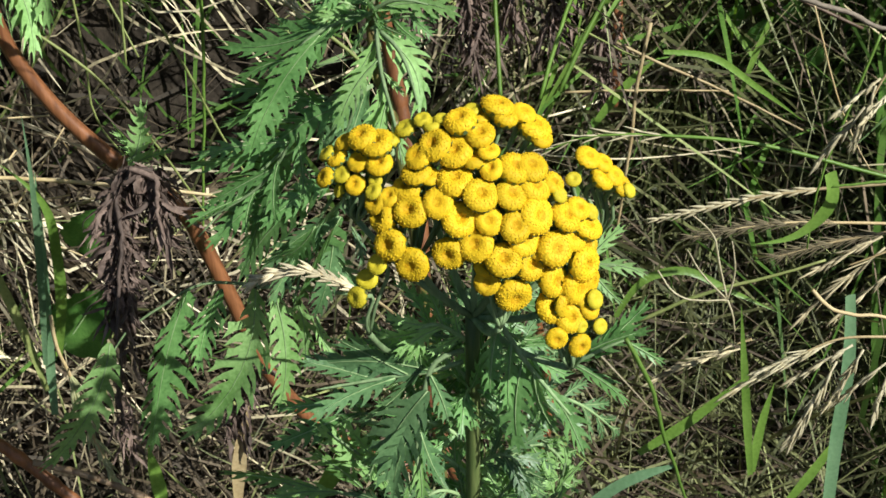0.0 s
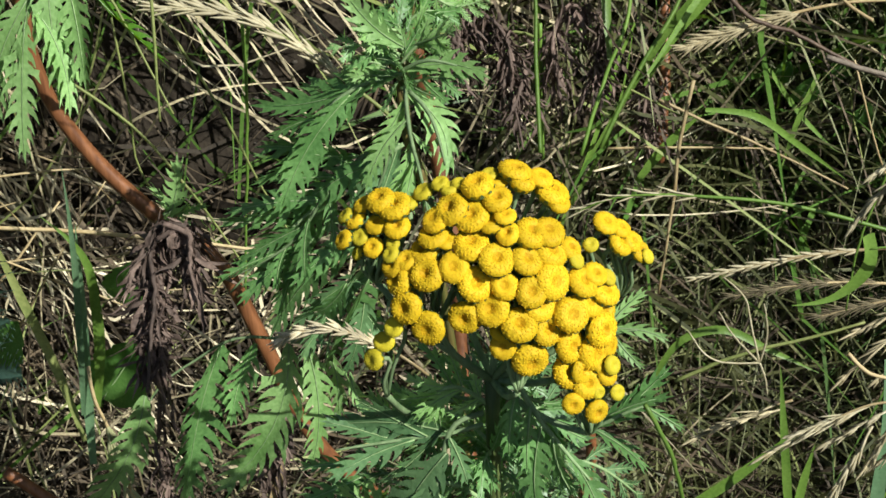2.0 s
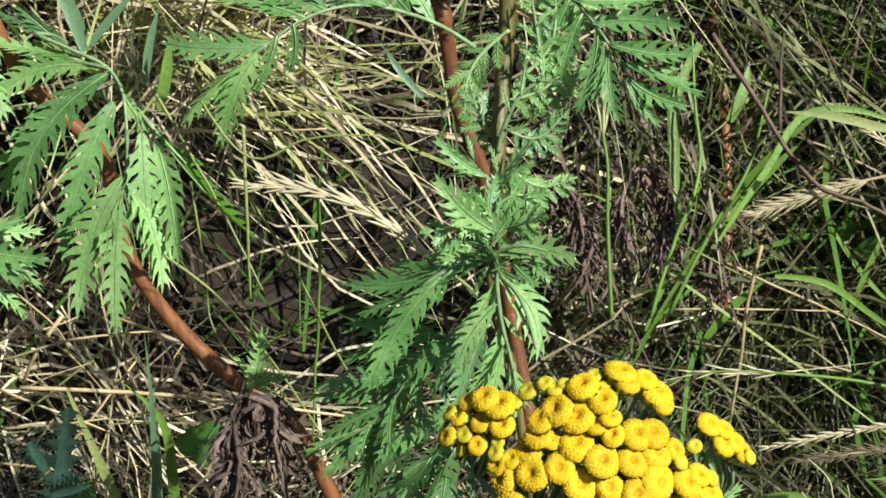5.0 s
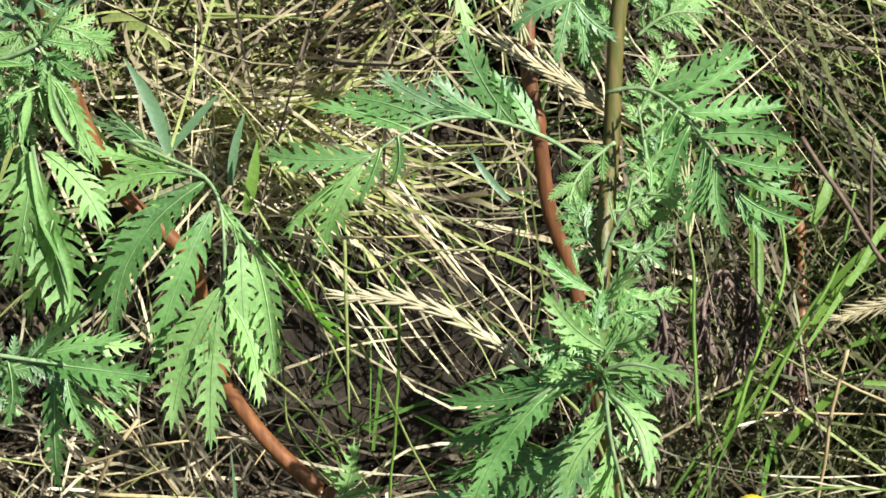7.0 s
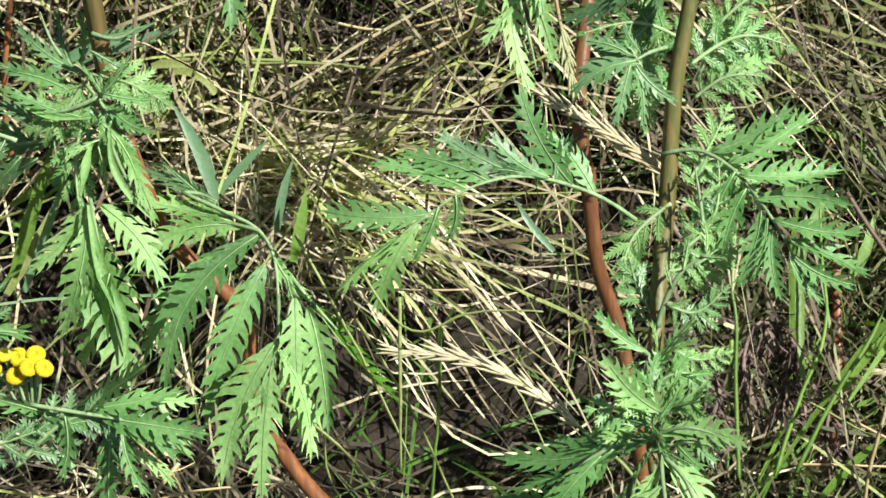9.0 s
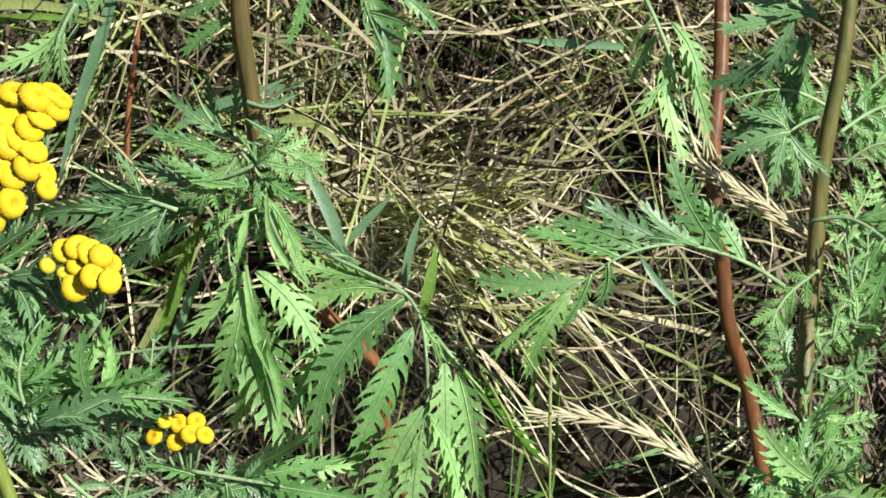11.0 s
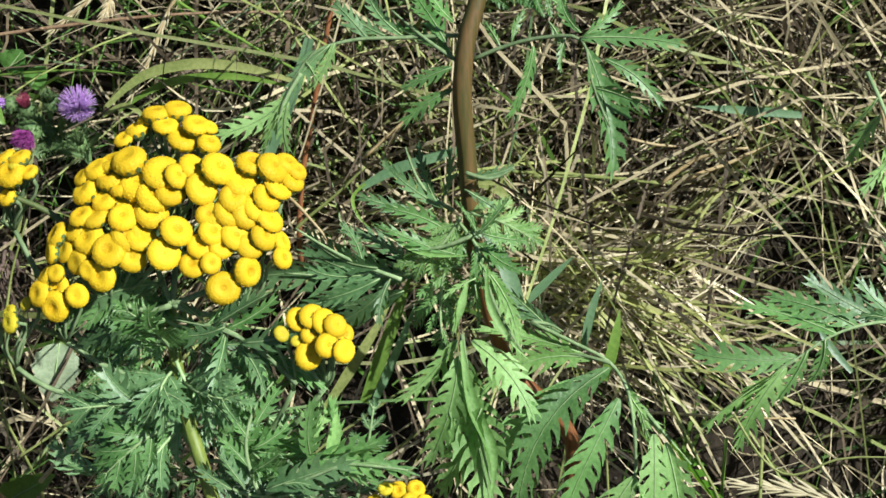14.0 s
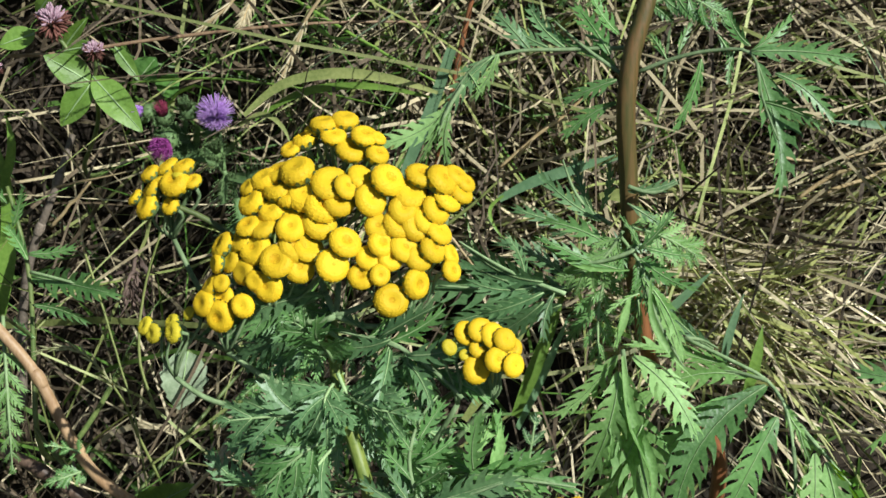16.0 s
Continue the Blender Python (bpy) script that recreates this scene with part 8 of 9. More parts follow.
blade("olive grass blade bending down", [(-0.4157, 0.7220, 1.0836), (-0.4031, 0.7220, 1.0896), (-0.3944, 0.7180, 1.0854), (-0.3892, 0.7120, 1.0777)], 0.0026, OLIVE_GRASS)
blade("bluish grass blade lying sideways", [(-0.293, 0.716, 1.054), (-0.276, 0.717, 1.064), (-0.258, 0.716, 1.071), (-0.240, 0.717, 1.079)], 0.0052, BLADE_BLUE)
blade("thin curled blade of grass", [(-0.291, 0.716, 1.056), (-0.297, 0.714, 1.050), (-0.293, 0.710, 1.040), (-0.288, 0.708, 1.037)], 0.0018, BLADE)
blade("broad two-toned blade of grass", [(-0.272, 0.578, 1.027), (-0.264, 0.585, 1.049), (-0.253, 0.595, 1.080)], 0.0058, BLADE)
blade("narrow light green grass blade", [(-0.272, 0.587, 1.015), (-0.262, 0.594, 1.038), (-0.252, 0.602, 1.063)], 0.0037, BLADE_BLUE)
blade("narrow green blade of grass", [(-0.286, 0.624, 1.034), (-0.272, 0.625, 1.043), (-0.256, 0.626, 1.054)], 0.0036, BLADE)
blade("short yellow-green blade of grass", [(-0.247, 0.724, 1.054), (-0.239, 0.723, 1.056), (-0.229, 0.721, 1.055)], 0.0042, OLIVE_GRASS)
blade("broad upright green blade of grass", [(-0.564, 0.751, 0.953), (-0.557, 0.757, 0.988), (-0.555, 0.764, 1.025), (-0.559, 0.768, 1.051)], 0.0090, BLADE)
blade("olive blade of dry grass", [(-0.558, 0.762, 1.022), (-0.549, 0.765, 1.050), (-0.551, 0.767, 1.065)], 0.0053, BLADE)
blade("bluish blade in the upper grass", [(-0.216, 0.694, 1.001), (-0.222, 0.701, 1.018), (-0.234, 0.709, 1.040)], 0.0064, BLADE_BLUE)
blade("drying straw-coloured blade of grass", [(-0.099, 0.545, 0.726), (-0.096, 0.549, 0.753), (-0.090, 0.553, 0.779)], 0.0070, STRAW)
blade("wide green blade near the ground", [(-0.052, 0.457, 0.818), (-0.042, 0.460, 0.835), (-0.033, 0.462, 0.851)], 0.0076, BLADE)
blade("wide green blade near the ground", [(-0.130, 0.527, 0.740), (-0.133, 0.531, 0.765), (-0.134, 0.532, 0.775)], 0.0068, BLADE)
blade("green blade in the tuft", [(0.181, 0.784, 0.844), (0.172, 0.780, 0.817), (0.165, 0.776, 0.787)], 0.0037, BLADE)
blade("green blade in the tuft", [(0.156, 0.794, 0.842), (0.177, 0.790, 0.812), (0.198, 0.787, 0.791)], 0.0031, BLADE)
blade("broad bright green upright blade", [(0.065, 0.734, 0.883), (0.063, 0.754, 0.912), (0.065, 0.773, 0.940), (0.076, 0.787, 0.959)], 0.0052, BLADE, taper=(0.5, 1, 1, 0.8))
blade("short bright green blade", [(0.093, 0.783, 0.916), (0.100, 0.791, 0.928), (0.104, 0.801, 0.942)], 0.0065, BLADE)
blade("bright green arching blade", [(0.081, 0.696, 0.897), (0.105, 0.717, 0.926), (0.124, 0.733, 0.947), (0.146, 0.735, 0.948), (0.168, 0.732, 0.942)], 0.0038, BLADE, taper=(0.4, 0.8, 1, 0.9, 0.4))
blade("tall upright blue-green blade of grass", [(-0.1842, 0.5700, 0.7909), (-0.1789, 0.5750, 0.8450), (-0.1764, 0.5800, 0.8859), (-0.1765, 0.5850, 0.9194)], 0.0034, BLADE_BLUE)
straw("green stalk of long grass", [(0.050, 0.698, 0.849), (0.062, 0.721, 0.882), (0.074, 0.741, 0.911), (0.072, 0.764, 0.945), (0.071, 0.780, 0.968)], 0.00113, BLADE)
straw("green stalk of long grass", [(0.059, 0.692, 0.857), (0.074, 0.711, 0.884), (0.097, 0.734, 0.916), (0.108, 0.757, 0.948)], 0.00126, BLADE)
straw("pale green straw stalk", [(-0.004, 0.749, 0.875), (0.016, 0.758, 0.886), (0.046, 0.751, 0.873), (0.104, 0.737, 0.847)], 0.00088, OLIVE_GRASS)
straw("grey dead stalk in the soil", [(0.003, 0.846, 0.911), (0.018, 0.833, 0.890), (0.030, 0.823, 0.874)], 0.00189, DEAD_GREY)
straw("grey dead stalk in the soil", [(0.046, 0.852, 0.897), (0.053, 0.843, 0.884), (0.059, 0.831, 0.865)], 0.00254, DEAD_GREY)
straw("pale straw lying beside the bent stem", [(-0.245, 0.608, 0.872), (-0.153, 0.607, 0.866), (-0.118, 0.606, 0.862), (-0.082, 0.605, 0.857)], 0.00115, STRAW)
straw("olive stalk of half-dry grass", [(-0.183, 0.636, 0.932), (-0.157, 0.633, 0.910), (-0.123, 0.626, 0.859), (-0.107, 0.622, 0.828)], 0.00075, OLIVE_GRASS)
straw("olive stalk of half-dry grass", [(-0.152, 0.679, 0.948), (-0.127, 0.673, 0.903), (-0.104, 0.665, 0.850), (-0.090, 0.661, 0.819)], 0.00078, OLIVE_GRASS)
straw("thin green stalk of grass", [(-0.116, 0.716, 0.922), (-0.117, 0.710, 0.880), (-0.122, 0.700, 0.811), (-0.127, 0.693, 0.764)], 0.00096, BLADE)
straw("thin green stalk of grass", [(-0.175, 0.697, 0.930), (-0.172, 0.690, 0.886), (-0.170, 0.685, 0.850), (-0.133, 0.679, 0.808)], 0.00067, OLIVE_GRASS)
straw("light green stalk beside the flower", [(0.055, 0.378, 0.969), (0.063, 0.375, 0.953), (0.069, 0.372, 0.931), (0.078, 0.368, 0.904)], 0.00077, BLADE)
straw("upright green stalk of grass", [(0.030, 0.751, 0.895), (0.031, 0.746, 0.859), (0.032, 0.740, 0.820)], 0.00115, BLADE)
straw("bent green stalk of grass", [(0.184, 0.596, 0.944), (0.174, 0.591, 0.908), (0.166, 0.587, 0.876), (0.163, 0.582, 0.842)], 0.00071, BLADE)
straw("green stalk of long grass", [(0.206, 0.568, 0.889), (0.188, 0.568, 0.888), (0.165, 0.568, 0.886)], 0.00084, BLADE)
straw("grey dry stalk of a dead weed", [(0.136, 0.561, 0.983), (0.159, 0.560, 0.975), (0.175, 0.559, 0.969), (0.195, 0.559, 0.963)], 0.00120, DEAD_GREY)
straw("dark arching stem of a dead weed", [(0.076, 0.735, 0.989), (0.083, 0.729, 0.980), (0.106, 0.711, 0.952), (0.114, 0.704, 0.941), (0.126, 0.697, 0.930), (0.148, 0.692, 0.921), (0.169, 0.687, 0.911), (0.201, 0.680, 0.897)], 0.00133, STEM_DARK)
straw("dark thin stem of a dead weed", [(0.108, 0.710, 0.950), (0.108, 0.721, 0.966), (0.110, 0.736, 0.988)], 0.00107, STEM_DARK)
straw("straw stalk beside the flower", [(0.107, 0.728, 0.874), (0.101, 0.723, 0.840), (0.097, 0.716, 0.792), (0.094, 0.711, 0.751)], 0.00114, STRAW)
straw("pale dry straw stalk in the grass", [(0.091, 0.736, 0.858), (0.118, 0.734, 0.845), (0.151, 0.732, 0.829), (0.192, 0.728, 0.807)], 0.00087, STRAW)
straw("thin pale dry straw stalk", [(0.066, 0.741, 0.825), (0.111, 0.741, 0.826), (0.153, 0.741, 0.824)], 0.00075, STRAW)
straw("thin pale dry straw stalk", [(0.169, 0.655, 0.927), (0.180, 0.650, 0.894), (0.189, 0.647, 0.871), (0.204, 0.642, 0.842)], 0.00051, STRAW)
straw("forked dry olive straw stalk", [(0.089, 0.577, 0.805), (0.117, 0.579, 0.819), (0.157, 0.580, 0.831), (0.172, 0.581, 0.836)], 0.00104, OLIVE_GRASS)
straw("bleached dry straw stalk bent sideways", [(0.152, 0.525, 0.865), (0.160, 0.523, 0.857), (0.184, 0.523, 0.851), (0.207, 0.522, 0.843)], 0.00093, STRAW)
straw("fine bleached branched stalk", [(0.111, 0.497, 0.884), (0.107, 0.499, 0.900), (0.104, 0.501, 0.912), (0.095, 0.502, 0.922)], 0.00045, EAR)
straw("fine bleached branched stalk", [(0.111, 0.497, 0.884), (0.100, 0.499, 0.897), (0.094, 0.500, 0.907)], 0.00045, EAR)
straw("fine bleached branched stalk", [(0.111, 0.497, 0.884), (0.113, 0.499, 0.899), (0.111, 0.501, 0.910)], 0.00045, EAR)
straw("fine bleached branched stalk", [(0.111, 0.497, 0.884), (0.092, 0.497, 0.887), (0.083, 0.499, 0.898)], 0.00045, EAR)
straw("fine bleached branched stalk", [(0.111, 0.497, 0.884), (0.114, 0.496, 0.876), (0.115, 0.495, 0.869)], 0.00045, EAR)
straw("yellow-green stalk with a node", [(-0.251, 0.772, 1.037), (-0.195, 0.775, 1.035), (-0.147, 0.780, 1.030)], 0.00098, OLIVE_GRASS)
straw("pale straw from the node", [(-0.147, 0.780, 1.030), (-0.123, 0.787, 1.038), (-0.097, 0.789, 1.050)], 0.00112, STRAW)
straw("pale dry straw over dead grass", [(-0.189, 0.781, 1.061), (-0.156, 0.782, 1.050), (-0.096, 0.800, 1.057)], 0.00083, STRAW)
straw("long pale dry straw stalk", [(-0.165, 0.628, 0.995), (-0.131, 0.624, 0.997), (-0.096, 0.621, 1.000)], 0.00073, STRAW)
straw("olive stalk of thin grass", [(-0.158, 0.572, 1.052), (-0.142, 0.560, 1.027), (-0.126, 0.547, 1.000), (-0.113, 0.535, 0.976)], 0.00065, OLIVE_GRASS)
straw("thin green stalk of grass", [(-0.117, 0.550, 1.039), (-0.116, 0.540, 1.015), (-0.116, 0.525, 0.979)], 0.00074, OLIVE_GRASS)
straw("olive arching grass stalk", [(-0.129, 0.539, 1.056), (-0.108, 0.529, 1.037), (-0.092, 0.530, 1.044), (-0.064, 0.529, 1.047)], 0.00051, OLIVE_GRASS)
straw("pale dry stalk of straw", [(-0.351, 0.736, 1.059), (-0.323, 0.723, 1.038), (-0.301, 0.711, 1.015)], 0.00094, STRAW)
straw("yellow-green straw of drying grass", [(-0.329, 0.727, 1.024), (-0.314, 0.730, 1.038), (-0.294, 0.734, 1.056)], 0.00095, OLIVE_GRASS)
straw("yellow-green straw of drying grass", [(-0.318, 0.666, 1.001), (-0.299, 0.666, 1.009), (-0.275, 0.667, 1.019)], 0.00077, OLIVE_GRASS)
straw("green stalk of long grass", [(-0.494, 0.771, 1.081), (-0.433, 0.765, 1.088), (-0.386, 0.754, 1.088), (-0.340, 0.743, 1.084)], 0.00071, BLADE)
straw("long green stalk of grass", [(-0.400, 0.781, 1.125), (-0.365, 0.767, 1.111), (-0.325, 0.753, 1.095)], 0.00096, BLADE)
straw("yellow-green straw of drying grass", [(-0.216, 0.773, 1.035), (-0.186, 0.776, 1.034), (-0.153, 0.769, 1.035)], 0.00098, OLIVE_GRASS)
straw("pale dry straw over dead grass", [(-0.153, 0.769, 1.035), (-0.135, 0.770, 1.048), (-0.112, 0.769, 1.056)], 0.00110, STRAW)
straw("pale dry straw over dead grass", [(-0.298, 0.757, 1.050), (-0.271, 0.760, 1.074), (-0.250, 0.764, 1.093)], 0.00096, STRAW)
grass_ear("yellow-green grass ear bent over dark litter", [(-0.4607, 0.6900, 0.8794), (-0.4602, 0.6800, 0.9063), (-0.4691, 0.6800, 0.9347), (-0.4734, 0.6750, 0.9592)], [(-0.4750, 0.6750, 0.9624), (-0.4801, 0.6720, 0.9752), (-0.4900, 0.6700, 0.9869), (-0.5087, 0.6680, 0.9862)], EAR_GREEN, 15, 0.0085, 0.0019, 0.0008, angle=8, florets=2, stem_mat=OLIVE_GRASS)
straw("thin olive stalk of grass", [(-0.488, 0.692, 1.027), (-0.479, 0.682, 1.005), (-0.461, 0.660, 0.957), (-0.455, 0.647, 0.927)], 0.00067, OLIVE_GRASS)
straw("thin green stalk of grass", [(-0.451, 0.664, 0.955), (-0.461, 0.675, 0.979), (-0.450, 0.697, 1.041)], 0.00081, OLIVE_GRASS)
straw("pale dry straw in shade", [(-0.515, 0.733, 1.041), (-0.484, 0.730, 1.051), (-0.471, 0.728, 1.055)], 0.00056, STRAW)
straw("pale dry straw stalk in the grass", [(-0.518, 0.727, 1.022), (-0.506, 0.729, 1.035), (-0.496, 0.731, 1.046)], 0.00098, STRAW)
straw("pale dry straw lying on the bank", [(-0.2625, 0.6342, 0.8675), (-0.2202, 0.6262, 0.8857), (-0.1801, 0.6392, 0.8826)], 0.00075, STRAW)
straw("bleached straw stalk near the ground", [(-0.2619, 0.6254, 0.8574), (-0.2311, 0.6174, 0.8490), (-0.1999, 0.6304, 0.8194)], 0.00075, STRAW)
straw("greyish dry straw in the grass", [(-0.2658, 0.6680, 0.8701), (-0.2397, 0.6600, 0.8565), (-0.2263, 0.6730, 0.8175)], 0.00060, STRAW)
straw("bleached straw stalk near the ground", [(-0.2618, 0.6416, 0.7837), (-0.2246, 0.6336, 0.8306), (-0.2009, 0.6466, 0.8587)], 0.00083, STRAW)
straw("bleached straw stalk near the ground", [(-0.2692, 0.6329, 0.8273), (-0.2157, 0.6249, 0.8411), (-0.1768, 0.6379, 0.8382)], 0.00068, STRAW)
straw("greyish dry straw in the grass", [(-0.2404, 0.6680, 0.8702), (-0.2531, 0.6600, 0.8558), (-0.2704, 0.6730, 0.8171)], 0.00113, STRAW)
straw("bleached straw stalk near the ground", [(-0.2755, 0.6720, 0.8534), (-0.2474, 0.6640, 0.8660), (-0.2350, 0.6770, 0.8639)], 0.00060, STRAW)
straw("greyish dry straw in the grass", [(-0.2308, 0.6252, 0.7910), (-0.1953, 0.6172, 0.8485), (-0.1702, 0.6302, 0.8841)], 0.00060, STRAW)
straw("greyish dry straw in the grass", [(-0.2739, 0.6349, 0.8041), (-0.2423, 0.6269, 0.8064), (-0.2153, 0.6399, 0.7821)], 0.00075, STRAW)
straw("greyish dry straw in the grass", [(-0.2202, 0.6704, 0.7938), (-0.1942, 0.6624, 0.7881), (-0.1656, 0.6754, 0.7558)], 0.00068, STRAW)
straw("bleached straw stalk near the ground", [(-0.2626, 0.6729, 0.8802), (-0.2455, 0.6649, 0.8679), (-0.2424, 0.6779, 0.8353)], 0.00068, STRAW)
straw("pale dry straw lying on the bank", [(-0.2064, 0.6454, 0.7923), (-0.1662, 0.6374, 0.8097), (-0.1287, 0.6504, 0.8037)], 0.00060, STRAW)
straw("pale dry straw lying on the bank", [(-0.2690, 0.6383, 0.8370), (-0.2365, 0.6303, 0.8629), (-0.2192, 0.6433, 0.8611)], 0.00060, STRAW)
straw("greyish dry straw in the grass", [(-0.2086, 0.6478, 0.8845), (-0.1860, 0.6398, 0.8793), (-0.1777, 0.6528, 0.8543)], 0.00052, STRAW)
straw("pale dry straw lying on the bank", [(-0.1889, 0.6483, 0.8228), (-0.1636, 0.6403, 0.8350), (-0.1407, 0.6533, 0.8335)], 0.00060, STRAW)
straw("bleached straw stalk near the ground", [(-0.1148, 0.6240, 0.7972), (-0.0813, 0.6160, 0.8305), (-0.0582, 0.6290, 0.8428)], 0.00060, STRAW)
dead_clump("shrivelled brown leaves hanging from a bent stem", [(-0.1129, 0.5290, 0.9279), (-0.1235, 0.5290, 0.9278), (-0.1279, 0.5220, 0.9188), (-0.1259, 0.5100, 0.9046), (-0.1250, 0.4920, 0.8938), (-0.1254, 0.4780, 0.8858)], 0.0075, 252, 1, DEAD)
dead_clump("shrivelled brown leaves hanging from a bent stem", [(-0.121, 0.525, 0.932), (-0.112, 0.524, 0.928), (-0.109, 0.516, 0.916), (-0.108, 0.510, 0.907)], 0.0042, 70, 2, DEAD)
dead_clump("withered grey-brown leaves on a hooked dry stem", [(-0.011, 0.718, 0.884), (-0.013, 0.729, 0.900), (-0.002, 0.735, 0.909), (0.011, 0.730, 0.900), (0.016, 0.717, 0.881), (0.021, 0.699, 0.852)], 0.012, 252, 3, DEAD)
dead_clump("withered grey-brown leaves on a hooked dry stem", [(0.042, 0.734, 0.867), (0.037, 0.747, 0.886), (0.047, 0.758, 0.901), (0.060, 0.754, 0.895), (0.060, 0.743, 0.878), (0.047, 0.726, 0.855)], 0.010, 168, 4, DEAD)
dead_clump("small shrivelled dark leaves", [(-0.088, 0.556, 0.803), (-0.095, 0.553, 0.779), (-0.101, 0.550, 0.757)], 0.009, 56, 5, DEAD)
dead_clump("withered leaves beside a bare stem", [(0.091, 0.782, 0.844), (0.089, 0.770, 0.826), (0.091, 0.758, 0.808)], 0.015, 84, 6, DEAD)
dead_clump("dark withered leaf bunch in the shade", [(-0.476, 0.728, 1.011), (-0.478, 0.724, 0.998), (-0.482, 0.720, 0.983)], 0.007, 28, 9, DEAD)
dead_clump("withered leaves near the soil", [(-0.149, 0.596, 0.798), (-0.157, 0.590, 0.753), (-0.155, 0.584, 0.712)], 0.009, 42, 10, DEAD)
young_tansy = base("tansy_plant", (-0.515, 0.823, 0.902), "young thin tansy shoot with narrow green leaves", "tansy", "")
stalk(young_tansy, "stem", [(-0.515, 0.823, 0.902), (-0.515, 0.667, 0.942), (-0.516, 0.678, 0.973), (-0.519, 0.695, 1.017), (-0.530, 0.710, 1.052)], [0.0016, 0.0015, 0.001], STEM_GREEN)
grown_leaf(young_tansy, [(-0.515, 0.688, 1.018), (-0.492, 0.683, 1.016), (-0.468, 0.677, 1.012)], [(-0.518, 0.694, 1.012, -0.467, 0.671, 1.018), (-0.511, 0.676, 1.007, -0.485, 0.673, 1.000), (-0.516, 0.691, 1.026, -0.494, 0.694, 1.029), (-0.515, 0.687, 1.025, -0.530, 0.702, 1.035), (-0.527, 0.702, 1.035, -0.517, 0.697, 1.059), (-0.527, 0.700, 1.048, -0.532, 0.697, 1.067), (-0.513, 0.677, 0.988, -0.528, 0.688, 0.993)], mat=LEAF, wide=0.14)
tansy_leaf(young_tansy, [(-0.4906, 0.6000, 1.0466), (-0.4842, 0.5800, 1.0260), (-0.4808, 0.5650, 0.9940)], 0.012, pairs=9, mat=LEAF_LIGHT, droop=0.2, teeth=5, spread=45, wide=0.24)
tansy_leaf(young_tansy, [(-0.4543, 0.5850, 0.9823), (-0.4603, 0.5750, 0.9851), (-0.4687, 0.5700, 0.9836)], 0.007, pairs=6, mat=LEAF, droop=0.2, teeth=5, spread=45, wide=0.24)
tansy_leaf(young_tansy, [(-0.4553, 0.5850, 0.9843), (-0.4572, 0.5750, 0.9985), (-0.4662, 0.5700, 1.0035)], 0.006, pairs=6, mat=LEAF, droop=0.2, teeth=5, spread=45, wide=0.24)
stalk(young_tansy, "leaf_stalk", [(-0.515, 0.667, 0.942), (-0.4671, 0.6000, 0.9685), (-0.4543, 0.5850, 0.9823)], [0.0009, 0.0008], STEM_GREEN)
stalk(young_tansy, "leaf_stalk", [(-0.5165, 0.682, 0.985), (-0.5037, 0.6350, 1.0223), (-0.4906, 0.6000, 1.0466)], [0.0009, 0.0008], STEM_GREEN)
thistle_rosette = base("thistle_plant", (-0.224, 0.826, 0.810), "bluish spiny thistle leaves low in the grass", "thistle", "thistles")
spiny_leaf(thistle_rosette, (-0.2224, 0.5480, 0.8234), (-0.2011, 0.5450, 0.9093), 0.0170, (0.35, -0.75, 0.4), 3, THISTLE_BLUE)
spiny_leaf(thistle_rosette, (-0.2232, 0.5480, 0.8352), (-0.1985, 0.5450, 0.8375), 0.0150, (0.35, -0.75, 0.4), 4, THISTLE_BLUE)
spiny_leaf(thistle_rosette, (-0.2195, 0.5480, 0.8581), (-0.1980, 0.5450, 0.8688), 0.0120, (0.35, -0.75, 0.4), 5, THISTLE_BLUE)
spiny_leaf(thistle_rosette, (-0.2172, 0.5480, 0.8724), (-0.2213, 0.5450, 0.8919), 0.0130, (0.35, -0.75, 0.4), 6, THISTLE_BLUE)
thistle_plant = base("thistle_plant", (-0.417, 0.830, 0.961), "spiny thistle with purple flower heads", "thistle", "thistles")
stalk(thistle_plant, "stem", [(-0.417, 0.830, 0.961), (-0.417, 0.725, 0.991), (-0.420, 0.726, 1.028), (-0.428, 0.730, 1.056), (-0.447, 0.735, 1.068), (-0.453, 0.739, 1.076)], [0.002, 0.0018, 0.0016, 0.0012], THISTLE_GREEN)
stalk(thistle_plant, "side_stem", [(-0.428, 0.730, 1.056), (-0.429, 0.732, 1.070), (-0.431, 0.735, 1.079)], [0.0014, 0.0012], THISTLE_GREEN)
stalk(thistle_plant, "side_stem", [(-0.447, 0.735, 1.068), (-0.456, 0.738, 1.072), (-0.458, 0.732, 1.064)], [0.0014, 0.0012], THISTLE_GREEN)
thistle_head(thistle_plant, (-0.4270, 0.7220, 1.0880), (0.15, -0.6, 0.55), 0.0062, PURPLE, 1.0, 1)
thistle_head(thistle_plant, (-0.461, 0.719, 1.090), (-0.8, -0.3, 0.15), 0.0042, PURPLE, 0.35, 2)
thistle_head(thistle_plant, (-0.452, 0.720, 1.089), (0.0, -0.4, 0.8), 0.0046, CRIMSON, 0.3, 3)
thistle_head(thistle_plant, (-0.450, 0.713, 1.077), (-0.1, -0.8, -0.1), 0.0054, MAGENTA, 0.7, 4)
thistle_head(thistle_plant, (-0.427, 0.715, 1.074), (0.3, -0.5, 0.6), 0.0050, THISTLE_GREEN, 0.2, 5)
thistle_head(thistle_plant, (-0.441, 0.723, 1.091), (-0.1, -0.4, 0.8), 0.0046, THISTLE_GREEN, 0.2, 6)
spiny_leaf(thistle_plant, (-0.444, 0.734, 1.069), (-0.462, 0.733, 1.074), 0.0096, (0.60, -0.7, 0.30), 20)
